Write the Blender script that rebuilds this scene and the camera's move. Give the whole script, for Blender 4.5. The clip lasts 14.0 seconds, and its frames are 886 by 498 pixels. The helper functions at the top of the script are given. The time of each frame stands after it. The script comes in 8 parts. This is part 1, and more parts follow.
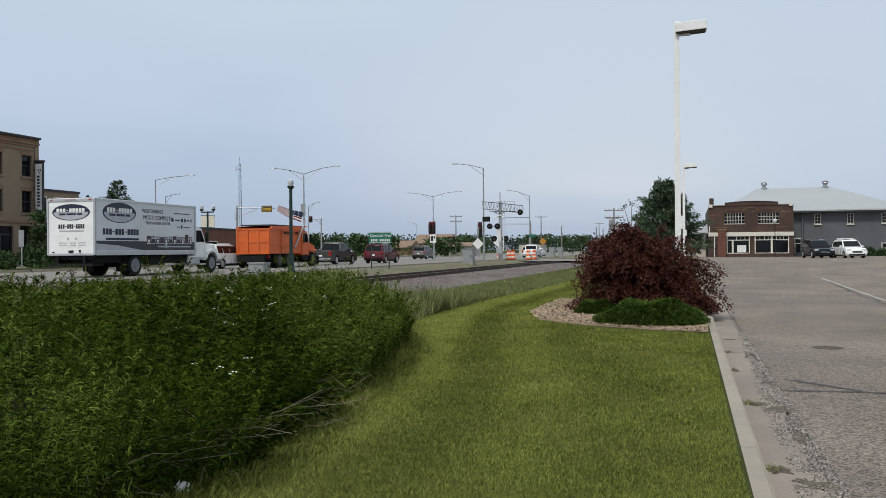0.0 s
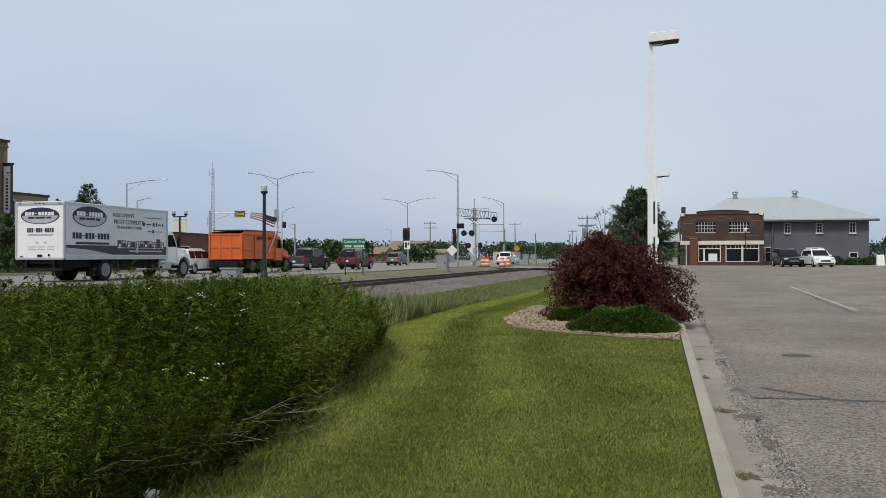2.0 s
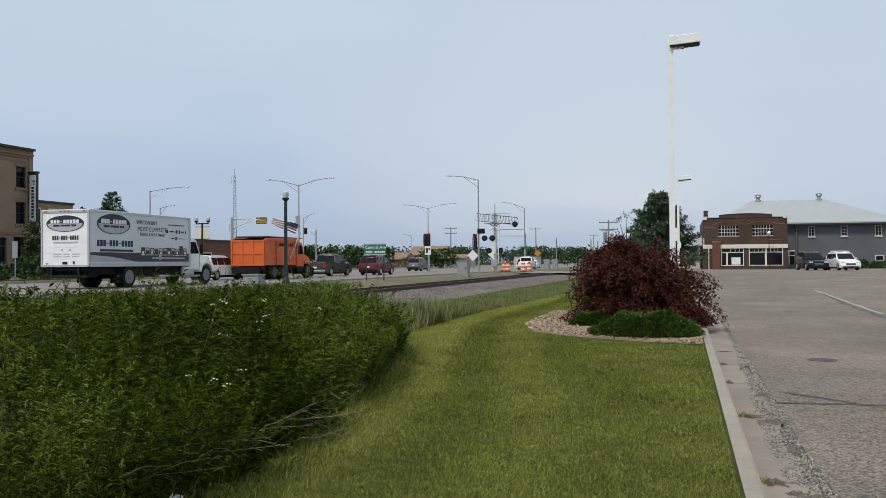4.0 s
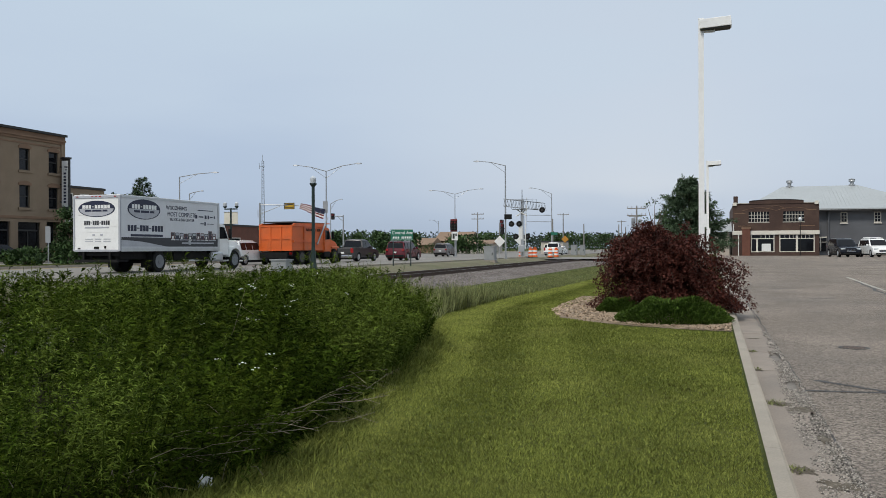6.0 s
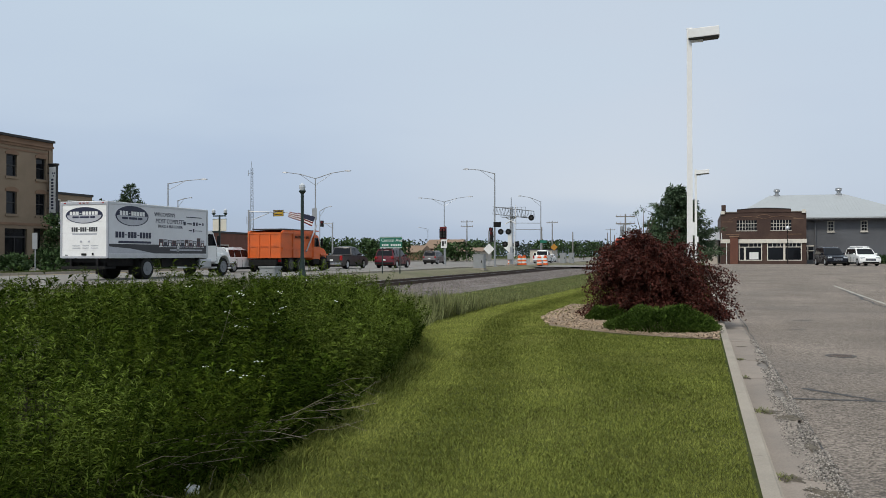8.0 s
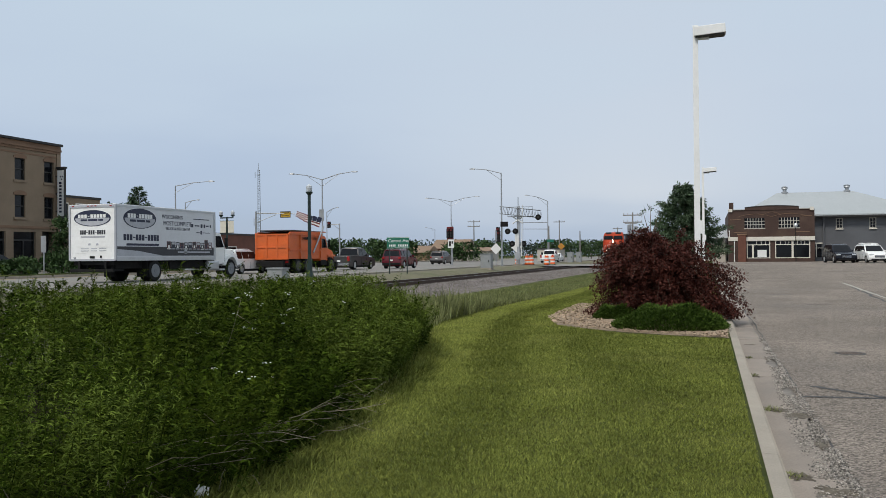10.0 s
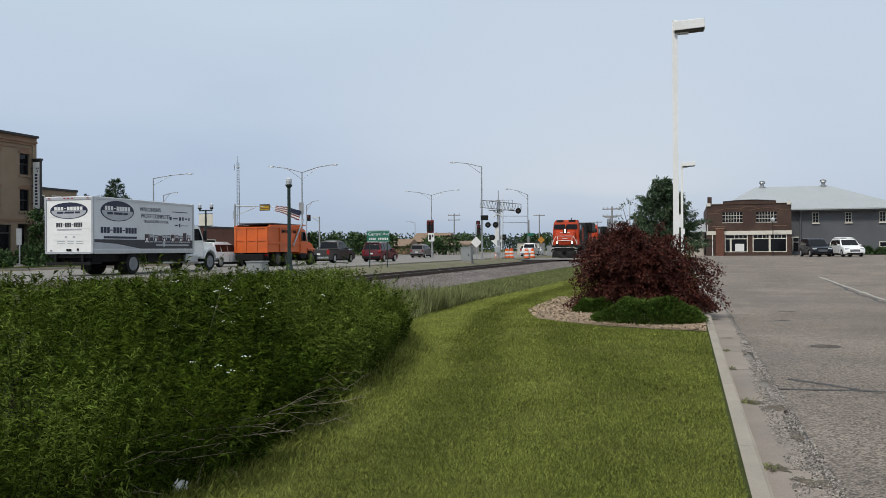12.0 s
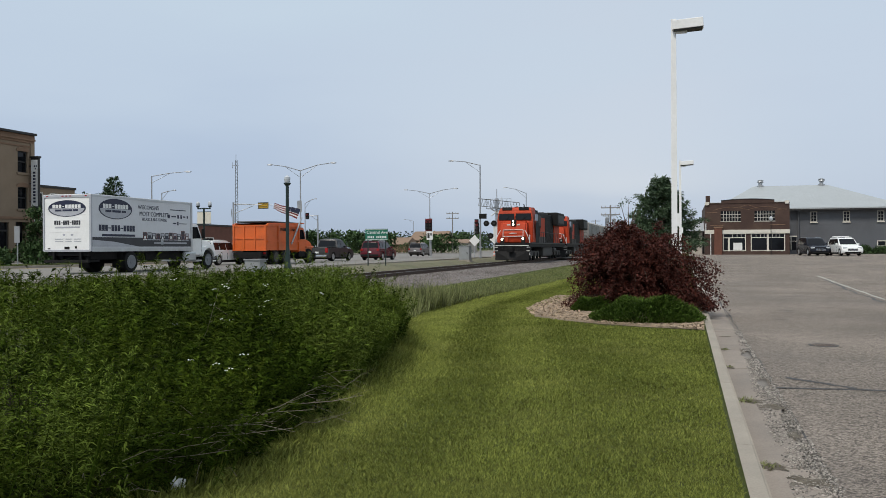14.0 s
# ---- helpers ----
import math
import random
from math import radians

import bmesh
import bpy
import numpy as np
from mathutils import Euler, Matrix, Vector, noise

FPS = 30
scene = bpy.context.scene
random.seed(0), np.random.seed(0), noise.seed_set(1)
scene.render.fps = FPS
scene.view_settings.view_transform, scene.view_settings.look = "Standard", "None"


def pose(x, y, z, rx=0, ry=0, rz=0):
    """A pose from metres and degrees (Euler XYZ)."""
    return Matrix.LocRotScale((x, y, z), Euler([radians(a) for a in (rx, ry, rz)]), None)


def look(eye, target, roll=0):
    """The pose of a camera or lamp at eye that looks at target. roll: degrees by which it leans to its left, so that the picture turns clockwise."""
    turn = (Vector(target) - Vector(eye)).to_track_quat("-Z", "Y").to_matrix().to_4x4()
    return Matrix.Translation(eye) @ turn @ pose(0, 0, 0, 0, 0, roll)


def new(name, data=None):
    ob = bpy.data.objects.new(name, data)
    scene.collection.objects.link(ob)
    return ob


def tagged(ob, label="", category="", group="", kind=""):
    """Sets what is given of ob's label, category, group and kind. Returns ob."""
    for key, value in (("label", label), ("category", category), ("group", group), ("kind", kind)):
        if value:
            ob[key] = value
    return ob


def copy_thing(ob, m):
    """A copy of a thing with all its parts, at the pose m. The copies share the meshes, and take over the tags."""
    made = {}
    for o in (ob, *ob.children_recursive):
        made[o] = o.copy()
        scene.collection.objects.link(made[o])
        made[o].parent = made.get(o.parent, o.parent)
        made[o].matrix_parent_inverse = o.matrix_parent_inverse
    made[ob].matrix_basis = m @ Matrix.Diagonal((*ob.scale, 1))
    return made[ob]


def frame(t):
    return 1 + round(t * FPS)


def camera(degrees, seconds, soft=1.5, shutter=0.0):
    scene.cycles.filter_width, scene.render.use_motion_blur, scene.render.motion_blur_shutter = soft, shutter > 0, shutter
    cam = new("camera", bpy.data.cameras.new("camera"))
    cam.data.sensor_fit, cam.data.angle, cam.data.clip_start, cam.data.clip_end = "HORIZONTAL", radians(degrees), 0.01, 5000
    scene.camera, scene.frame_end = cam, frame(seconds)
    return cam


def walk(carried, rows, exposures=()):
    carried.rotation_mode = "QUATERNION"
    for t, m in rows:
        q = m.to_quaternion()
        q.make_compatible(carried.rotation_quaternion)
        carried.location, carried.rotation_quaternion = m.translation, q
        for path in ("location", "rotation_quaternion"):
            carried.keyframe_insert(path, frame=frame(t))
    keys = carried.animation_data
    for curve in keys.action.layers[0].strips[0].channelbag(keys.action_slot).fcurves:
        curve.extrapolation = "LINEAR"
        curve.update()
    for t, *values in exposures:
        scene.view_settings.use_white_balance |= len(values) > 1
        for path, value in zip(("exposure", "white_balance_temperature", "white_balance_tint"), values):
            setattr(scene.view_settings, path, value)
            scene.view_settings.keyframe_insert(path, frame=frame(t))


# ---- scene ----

# The camera stands on the lawn beside the kerb; world y runs along the kerb and the railway.
cam = camera(55.0, 14.0, soft=0.8)
walk(cam, [
    (0.0, pose(0, 0, 1.5, 90.110, 0.400, 16.100)),
    (0.5, pose(0, 0, 1.5, 90.114, 0.119, 15.895)),
    (1.0, pose(0, 0, 1.5, 90.257, 0.000, 15.006)),
    (1.5, pose(0, 0, 1.5, 90.509, -0.125, 14.446)),
    (2.0, pose(0, 0, 1.5, 90.545, 0.028, 14.354)),
    (2.5, pose(0, 0, 1.5, 90.854, -0.117, 14.658)),
    (3.0, pose(0, 0, 1.5, 91.001, 0.196, 15.409)),
    (3.2, pose(0, 0, 1.5, 90.961, 0.113, 15.380)),
    (5.3, pose(0, 0, 1.5, 90.525, 0.186, 17.191)),
    (5.5, pose(0, 0, 1.5, 89.881, -0.048, 17.405)),
    (6.0, pose(0, 0, 1.5, 89.946, 0.190, 17.557)),
    (6.5, pose(0, 0, 1.5, 90.606, -0.249, 17.109)),
    (7.0, pose(0, 0, 1.5, 90.718, -0.458, 17.256)),
    (7.5, pose(0, 0, 1.5, 90.429, -0.179, 17.027)),
    (8.0, pose(0, 0, 1.5, 90.457, 0.038, 16.831)),
    (8.2, pose(0, 0, 1.5, 90.233, 0.264, 16.806)),
    (10.5, pose(0, 0, 1.5, 90.472, 0.333, 17.455)),
    (11.0, pose(0, 0, 1.5, 90.211, -0.233, 17.143)),
    (11.5, pose(0, 0, 1.5, 90.023, 0.289, 16.673)),
    (12.0, pose(0, 0, 1.5, 90.013, 0.379, 15.980)),
    (12.5, pose(0, 0, 1.5, 89.937, 0.359, 15.969)),
    (13.0, pose(0, 0, 1.5, 90.164, 0.081, 16.228)),
    (13.5, pose(0, 0, 1.5, 90.039, 0.118, 16.315)),
    (14.0, pose(0, 0, 1.5, 89.906, 0.285, 15.870)),
])

# ---- sky and sun: thin bright overcast, soft light from behind the camera ----
world = bpy.data.worlds.new("overcast_sky")
scene.world = world
world.use_nodes = True
wn, wl = world.node_tree.nodes, world.node_tree.links
wn.clear()
sky = wn.new("ShaderNodeTexSky")
sky.sky_type, sky.sun_disc = 'NISHITA', False
sky.sun_elevation, sky.sun_rotation = radians(54), radians(201)
sky.air_density, sky.dust_density, sky.ozone_density = 1.0, 2.0, 1.5
sky_bg = wn.new("ShaderNodeBackground")
sky_bg.inputs["Strength"].default_value = 0.10
wl.new(sky.outputs["Color"], sky_bg.inputs["Color"])
coord = wn.new("ShaderNodeTexCoord")
mapping = wn.new("ShaderNodeMapping")
mapping.inputs["Scale"].default_value = (1.0, 1.0, 4.5)
wl.new(coord.outputs["Generated"], mapping.inputs["Vector"])
veil = wn.new("ShaderNodeTexNoise")
veil.inputs["Scale"].default_value, veil.inputs["Detail"].default_value = 1.6, 4.0
veil.inputs["Roughness"].default_value = 0.45
wl.new(mapping.outputs["Vector"], veil.inputs["Vector"])
split = wn.new("ShaderNodeSeparateXYZ")
wl.new(coord.outputs["Generated"], split.inputs["Vector"])
height = wn.new("ShaderNodeMath")
height.operation = 'MULTIPLY_ADD'
height.inputs[1].default_value, height.inputs[2].default_value = 1.0, 0.0
wl.new(split.outputs["Z"], height.inputs[0])
wobble = wn.new("ShaderNodeMath")
wobble.operation = 'MULTIPLY_ADD'
wobble.inputs[1].default_value, wobble.inputs[2].default_value = 0.34, -0.17
wl.new(veil.outputs["Fac"], wobble.inputs[0])
level = wn.new("ShaderNodeMath")
level.operation = 'ADD'
wl.new(height.outputs[0], level.inputs[0])
wl.new(wobble.outputs[0], level.inputs[1])
cloud = wn.new("ShaderNodeValToRGB")
cr = cloud.color_ramp
cr.elements[0].position, cr.elements[0].color = 0.0, (0.43, 0.52, 0.66, 1)
cr.elements[1].position, cr.elements[1].color = 1.0, (0.66, 0.74, 0.83, 1)
for p, c in ((0.05, (0.44, 0.54, 0.70, 1)), (0.11, (0.47, 0.57, 0.73, 1)), (0.20, (0.56, 0.66, 0.79, 1)), (0.32, (0.60, 0.71, 0.82, 1))):
    e = cr.elements.new(p)
    e.color = c
wl.new(level.outputs[0], cloud.inputs["Fac"])
# the veil thins to a pale band in the low north-east
east = wn.new("ShaderNodeMapRange")
east.interpolation_type = 'SMOOTHSTEP'
east.inputs["From Min"].default_value, east.inputs["From Max"].default_value = -0.55, 0.0
wl.new(split.outputs["X"], east.inputs["Value"])
low = wn.new("ShaderNodeMapRange")
low.interpolation_type = 'SMOOTHSTEP'
low.inputs["From Min"].default_value, low.inputs["From Max"].default_value = 0.0, 0.11
wl.new(level.outputs[0], low.inputs["Value"])
high = wn.new("ShaderNodeMapRange")
high.interpolation_type = 'SMOOTHSTEP'
high.inputs["From Min"].default_value, high.inputs["From Max"].default_value = 0.40, 0.10
wl.new(level.outputs[0], high.inputs["Value"])
band = wn.new("ShaderNodeMath")
band.operation = 'MULTIPLY'
wl.new(low.outputs[0], band.inputs[0])
wl.new(high.outputs[0], band.inputs[1])
pale = wn.new("ShaderNodeMath")
pale.operation = 'MULTIPLY'
wl.new(band.outputs[0], pale.inputs[0])
wl.new(east.outputs[0], pale.inputs[1])
fade = wn.new("ShaderNodeMapRange")
fade.interpolation_type = 'SMOOTHSTEP'
fade.inputs["From Min"].default_value, fade.inputs["From Max"].default_value = 0.16, -0.10
fade.inputs["To Min"].default_value = 0.45
wl.new(split.outputs["X"], fade.inputs["Value"])
pale_part = wn.new("ShaderNodeMath")
pale_part.operation = 'MULTIPLY'
wl.new(pale.outputs[0], pale_part.inputs[0])
wl.new(fade.outputs[0], pale_part.inputs[1])
brighten = wn.new("ShaderNodeMixRGB")
brighten.inputs["Color2"].default_value = (0.66, 0.715, 0.795, 1)
wl.new(pale_part.outputs[0], brighten.inputs["Fac"])
wl.new(cloud.outputs["Color"], brighten.inputs["Color1"])
cloud_bg = wn.new("ShaderNodeBackground")
cloud_bg.inputs["Strength"].default_value = 1.0
wl.new(brighten.outputs["Color"], cloud_bg.inputs["Color"])
mix_sky = wn.new("ShaderNodeMixShader")
mix_sky.inputs["Fac"].default_value = 0.88
wl.new(sky_bg.outputs[0], mix_sky.inputs[1])
wl.new(cloud_bg.outputs[0], mix_sky.inputs[2])
w_out = wn.new("ShaderNodeOutputWorld")
wl.new(mix_sky.outputs[0], w_out.inputs["Surface"])

sun = new("sun", bpy.data.lights.new("sun", 'SUN'))
sun.data.energy, sun.data.angle, sun.data.color = 2.45, radians(12), (1.0, 0.95, 0.87)
sun.matrix_world = look((-16, -41, 62), (0, 0, 0))
scene.view_settings.exposure = 0.0


# ---- materials ----
def mat(name, base, rough=0.7, metal=0.0, vary=0.25, scale=3.0, fine=40.0, bump=0.0, dirt=None, dirt_amount=0.3, spec=0.5, island=0.0, objrand=0.0, stretch=(1, 1, 1), trans=0.0, speckle=0.0):
    """A surface with two scales of variation, optional dirt and relief."""
    m = bpy.data.materials.new(name)
    m.use_nodes = True
    n, l = m.node_tree.nodes, m.node_tree.links
    b = n["Principled BSDF"]
    b.inputs["Roughness"].default_value, b.inputs["Metallic"].default_value = rough, metal
    b.inputs["Specular IOR Level"].default_value = spec
    tc = n.new("ShaderNodeTexCoord")
    mp = n.new("ShaderNodeMapping")
    mp.inputs["Scale"].default_value = stretch
    l.new(tc.outputs["Object"], mp.inputs["Vector"])
    big = n.new("ShaderNodeTexNoise")
    big.inputs["Scale"].default_value, big.inputs["Detail"].default_value = scale, 4
    small = n.new("ShaderNodeTexNoise")
    small.inputs["Scale"].default_value, small.inputs["Detail"].default_value = fine, 3
    l.new(mp.outputs[0], big.inputs["Vector"])
    l.new(mp.outputs[0], small.inputs["Vector"])
    add = n.new("ShaderNodeMath")
    add.operation = 'ADD'
    l.new(big.outputs["Fac"], add.inputs[0])
    l.new(small.outputs["Fac"], add.inputs[1])
    rng = n.new("ShaderNodeMapRange")
    rng.inputs["From Min"].default_value, rng.inputs["From Max"].default_value = 0.6, 1.4
    rng.inputs["To Min"].default_value, rng.inputs["To Max"].default_value = 1 - vary, 1 + vary
    l.new(add.outputs[0], rng.inputs["Value"])
    val = rng.outputs[0]
    for amount, node, out in ((island, "ShaderNodeNewGeometry", "Random Per Island"), (objrand, "ShaderNodeObjectInfo", "Random")):
        if amount:
            r = n.new(node)
            k = n.new("ShaderNodeMapRange")
            k.inputs["To Min"].default_value, k.inputs["To Max"].default_value = 1 - amount, 1 + amount
            l.new(r.outputs[out], k.inputs["Value"])
            mul = n.new("ShaderNodeMath")
            mul.operation = 'MULTIPLY'
            l.new(val, mul.inputs[0])
            l.new(k.outputs[0], mul.inputs[1])
            val = mul.outputs[0]
    if speckle:
        vo = n.new("ShaderNodeTexVoronoi")
        vo.inputs["Scale"].default_value = 55.0
        l.new(mp.outputs[0], vo.inputs["Vector"])
        sp = n.new("ShaderNodeSeparateColor")
        l.new(vo.outputs["Color"], sp.inputs[0])
        k = n.new("ShaderNodeMapRange")
        k.inputs["To Min"].default_value, k.inputs["To Max"].default_value = 1 - speckle, 1 + speckle
        l.new(sp.outputs[0], k.inputs["Value"])
        mul = n.new("ShaderNodeMath")
        mul.operation = 'MULTIPLY'
        l.new(val, mul.inputs[0])
        l.new(k.outputs[0], mul.inputs[1])
        val = mul.outputs[0]
    hsv = n.new("ShaderNodeHueSaturation")
    hsv.inputs["Color"].default_value = (*base, 1)
    l.new(val, hsv.inputs["Value"])
    col = hsv.outputs[0]
    if dirt:
        dn = n.new("ShaderNodeTexNoise")
        dn.inputs["Scale"].default_value, dn.inputs["Detail"].default_value = scale * 0.6, 6
        dn.inputs["Roughness"].default_value = 0.65
        l.new(mp.outputs[0], dn.inputs["Vector"])
        dr = n.new("ShaderNodeMapRange")
        dr.inputs["From Min"].default_value, dr.inputs["From Max"].default_value = 0.48, 0.72
        dr.inputs["To Max"].default_value = dirt_amount
        l.new(dn.outputs["Fac"], dr.inputs["Value"])
        mx = n.new("ShaderNodeMixRGB")
        mx.inputs["Color2"].default_value = (*dirt, 1)
        l.new(dr.outputs[0], mx.inputs["Fac"])
        l.new(col, mx.inputs["Color1"])
        col = mx.outputs[0]
    l.new(col, b.inputs["Base Color"])
    if bump:
        bp = n.new("ShaderNodeBump")
        bp.inputs["Strength"].default_value, bp.inputs["Distance"].default_value = min(1.0, bump), 0.02
        l.new(add.outputs[0], bp.inputs["Height"])
        l.new(bp.outputs[0], b.inputs["Normal"])
    if trans:
        tr = n.new("ShaderNodeBsdfTranslucent")
        l.new(col, tr.inputs["Color"])
        ms = n.new("ShaderNodeMixShader")
        ms.inputs["Fac"].default_value = trans
        l.new(b.outputs[0], ms.inputs[1])
        l.new(tr.outputs[0], ms.inputs[2])
        l.new(ms.outputs[0], n["Material Output"].inputs["Surface"])
    return m


def glow(name, colour, strength):
    m = mat(name, colour, 0.3)
    b = m.node_tree.nodes["Principled BSDF"]
    b.inputs["Emission Color"].default_value = (*colour, 1)
    b.inputs["Emission Strength"].default_value = strength
    return m


M_SOIL = mat("grassy_ground", (0.058, 0.072, 0.020), 0.95, spec=0.05, vary=0.4, scale=0.35, fine=18, bump=0.6, dirt=(0.17, 0.15, 0.07), dirt_amount=0.4)
M_GRASS = mat("grass_blade", (0.168, 0.190, 0.042), 0.8, vary=0.30, scale=0.9, fine=9, island=0.55, dirt=(0.30, 0.29, 0.10), dirt_amount=0.25, trans=0.2, spec=0.05)
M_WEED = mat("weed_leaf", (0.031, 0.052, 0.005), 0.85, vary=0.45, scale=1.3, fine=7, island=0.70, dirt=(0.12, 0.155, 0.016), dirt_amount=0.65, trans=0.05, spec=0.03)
M_WEED_LIGHT = mat("pale_weed_leaf", (0.088, 0.122, 0.020), 0.85, vary=0.35, scale=1.6, fine=8, island=0.55, trans=0.10, spec=0.03)
# litter colour taken near black, with the shade under the weeds in it
M_LITTER_SHADE = mat("weed_litter_shade", (0.022, 0.020, 0.012), 0.95, vary=0.4, scale=3, fine=30, bump=0.6, spec=0.05)
M_WEED_DRY = mat("tall_dry_grass", (0.185, 0.200, 0.085), 0.85, vary=0.4, scale=0.9, fine=6, island=0.6, trans=0.2, spec=0.05)
M_STEM = mat("dead_stem", (0.20, 0.17, 0.125), 0.8, vary=0.3, scale=4, island=0.3)
M_FLOWER = mat("white_petal", (0.75, 0.76, 0.70), 0.7, vary=0.1)
M_PURPLE = mat("purple_leaf", (0.068, 0.021, 0.015), 0.6, vary=0.45, scale=1.5, fine=9, island=0.6, trans=0.15, spec=0.12)
M_JUNIPER = mat("juniper_needle", (0.055, 0.092, 0.016), 0.75, vary=0.35, scale=2.5, fine=12, island=0.55, spec=0.05)
M_SPRUCE = mat("spruce_needle", (0.078, 0.115, 0.066), 0.75, vary=0.5, scale=0.8, fine=5, island=0.55, spec=0.05)
M_TREE = mat("broad_leaf", (0.038, 0.070, 0.022), 0.75, vary=0.35, scale=0.5, fine=3, island=0.35, spec=0.2)
M_BARK = mat("bark", (0.12, 0.09, 0.065), 0.9, vary=0.35, scale=3, fine=25, bump=0.7)
M_MULCH = mat("wood_chip", (0.31, 0.23, 0.155), 0.9, vary=0.35, scale=4, fine=30, island=0.45)
M_CONC = mat("kerb_concrete", (0.315, 0.275, 0.222), 0.9, vary=0.16, scale=1.6, fine=60, bump=0.35, dirt=(0.19, 0.18, 0.15), dirt_amount=0.45, objrand=0.05)
M_GUTTER = mat("gutter_concrete", (0.255, 0.215, 0.178), 0.92, vary=0.2, scale=1.2, fine=50, bump=0.4, dirt=(0.12, 0.11, 0.10), dirt_amount=0.5, objrand=0.08)
M_LOT = mat("old_asphalt", (0.210, 0.178, 0.148), 0.95, vary=0.42, scale=0.35, fine=75, bump=0.9, spec=0.2, speckle=0.62, dirt=(0.12, 0.11, 0.105), dirt_amount=0.35)
M_ROAD = mat("road_asphalt", (0.195, 0.182, 0.163), 0.9, vary=0.15, scale=0.3, fine=40, bump=0.3)
M_VERGE = mat("dry_verge", (0.130, 0.118, 0.066), 0.95, vary=0.35, scale=0.5, fine=14, bump=0.6, dirt=(0.085, 0.095, 0.035), dirt_amount=0.8)
M_VERGEDK = mat("washed_soil", (0.115, 0.098, 0.075), 0.95, vary=0.5, scale=9, fine=60, bump=0.8, spec=0.1, dirt=(0.20, 0.18, 0.15), dirt_amount=0.8)
M_TAR = mat("tar_seal", (0.055, 0.052, 0.050), 0.8, vary=0.3, scale=4, fine=40)
M_GRAVEL = mat("loose_gravel", (0.235, 0.212, 0.185), 0.95, vary=0.4, scale=8, fine=60, island=0.8)
M_BALLAST = mat("ballast_stone", (0.180, 0.158, 0.145), 0.95, vary=0.35, scale=1.2, fine=25, bump=0.8, island=0.45, dirt=(0.10, 0.075, 0.06), dirt_amount=0.4)
M_SLEEPER = mat("creosoted_timber", (0.055, 0.042, 0.035), 0.9, vary=0.35, scale=5, fine=40, objrand=0.3)
M_RAIL = mat("rusty_rail", (0.075, 0.045, 0.032), 0.7, metal=0.3, vary=0.3, scale=5)
M_RAILTOP = mat("polished_rail_top", (0.35, 0.33, 0.31), 0.35, metal=0.9, vary=0.15)
M_STRIPE = mat("worn_paint_line", (0.36, 0.34, 0.29), 0.85, vary=0.3, scale=3, fine=30, dirt=(0.2, 0.19, 0.17), dirt_amount=0.7)
M_YELLOW = mat("yellow_line", (0.50, 0.33, 0.05), 0.8, vary=0.2)
M_WHITE = mat("white_paint", (0.80, 0.80, 0.78), 0.45, vary=0.06, scale=1.0, fine=12, dirt=(0.5, 0.47, 0.42), dirt_amount=0.25)
M_BOXSIDE = mat("white_vinyl_side", (0.63, 0.64, 0.66), 0.4, vary=0.05, scale=0.6, fine=9, dirt=(0.4, 0.39, 0.37), dirt_amount=0.3)
M_CREAM = mat("cream_paint", (0.62, 0.59, 0.50), 0.6, vary=0.12, scale=2)
M_BLACK = mat("black_rubber", (0.012, 0.012, 0.012), 0.85, spec=0.2, vary=0.3)
M_DARK = mat("dark_chassis", (0.012, 0.012, 0.012), 0.8, spec=0.15, vary=0.4, scale=3, dirt=(0.04, 0.036, 0.03), dirt_amount=0.4)
M_GREYP = mat("grey_pickup_paint", (0.065, 0.062, 0.060), 0.3, metal=0.4, vary=0.1)
M_REDP = mat("red_car_paint", (0.095, 0.006, 0.012), 0.25, vary=0.1)
M_SILVERP = mat("pewter_car_paint", (0.16, 0.145, 0.14), 0.3, metal=0.5, vary=0.1)
M_NAVYP = mat("dark_blue_car_paint", (0.006, 0.007, 0.012), 0.2, spec=0.3, vary=0.1)
M_ORANGE = mat("orange_truck_paint", (0.62, 0.115, 0.018), 0.45, vary=0.15, scale=1.2, fine=12, dirt=(0.25, 0.09, 0.04), dirt_amount=0.5)
M_GALV = mat("galvanised_steel", (0.36, 0.37, 0.38), 0.5, metal=0.6, vary=0.15, scale=3)
M_GALVDK = mat("weathered_steel", (0.20, 0.21, 0.22), 0.7, metal=0.3, vary=0.2, scale=3)
M_ALU = mat("brushed_aluminium", (0.55, 0.56, 0.57), 0.4, metal=0.8, vary=0.12, scale=3)
M_CHROME = mat("chrome", (0.7, 0.7, 0.72), 0.15, metal=1.0, vary=0.05)
M_DGREEN = mat("dark_green_post_paint", (0.008, 0.022, 0.018), 0.4, vary=0.2)
M_SIGNGREEN = mat("green_sign_face", (0.006, 0.13, 0.08), 0.5, vary=0.08)
M_SIGNYEL = mat("yellow_sign_face", (0.48, 0.29, 0.02), 0.5, vary=0.1)
M_SIGNWHITE = mat("white_sign_face", (0.72, 0.72, 0.70), 0.5, vary=0.08)
M_SIGNOR = mat("orange_sign_face", (0.42, 0.19, 0.02), 0.5, vary=0.1)
M_REDSIGN = mat("red_sign_face", (0.14, 0.012, 0.014), 0.5, vary=0.1)
M_GLASS = mat("dark_glass", (0.008, 0.009, 0.011), 0.08, vary=0.2, scale=0.7, spec=0.25)
M_LENS = mat("lamp_lens", (0.50, 0.53, 0.55), 0.2, vary=0.1)
M_TAIL = mat("red_tail_lens", (0.30, 0.015, 0.015), 0.25, vary=0.1)
M_NAVY = mat("navy_print", (0.014, 0.018, 0.045), 0.45, vary=0.1)
M_GREYPRINT = mat("grey_print", (0.40, 0.41, 0.44), 0.45, vary=0.15)
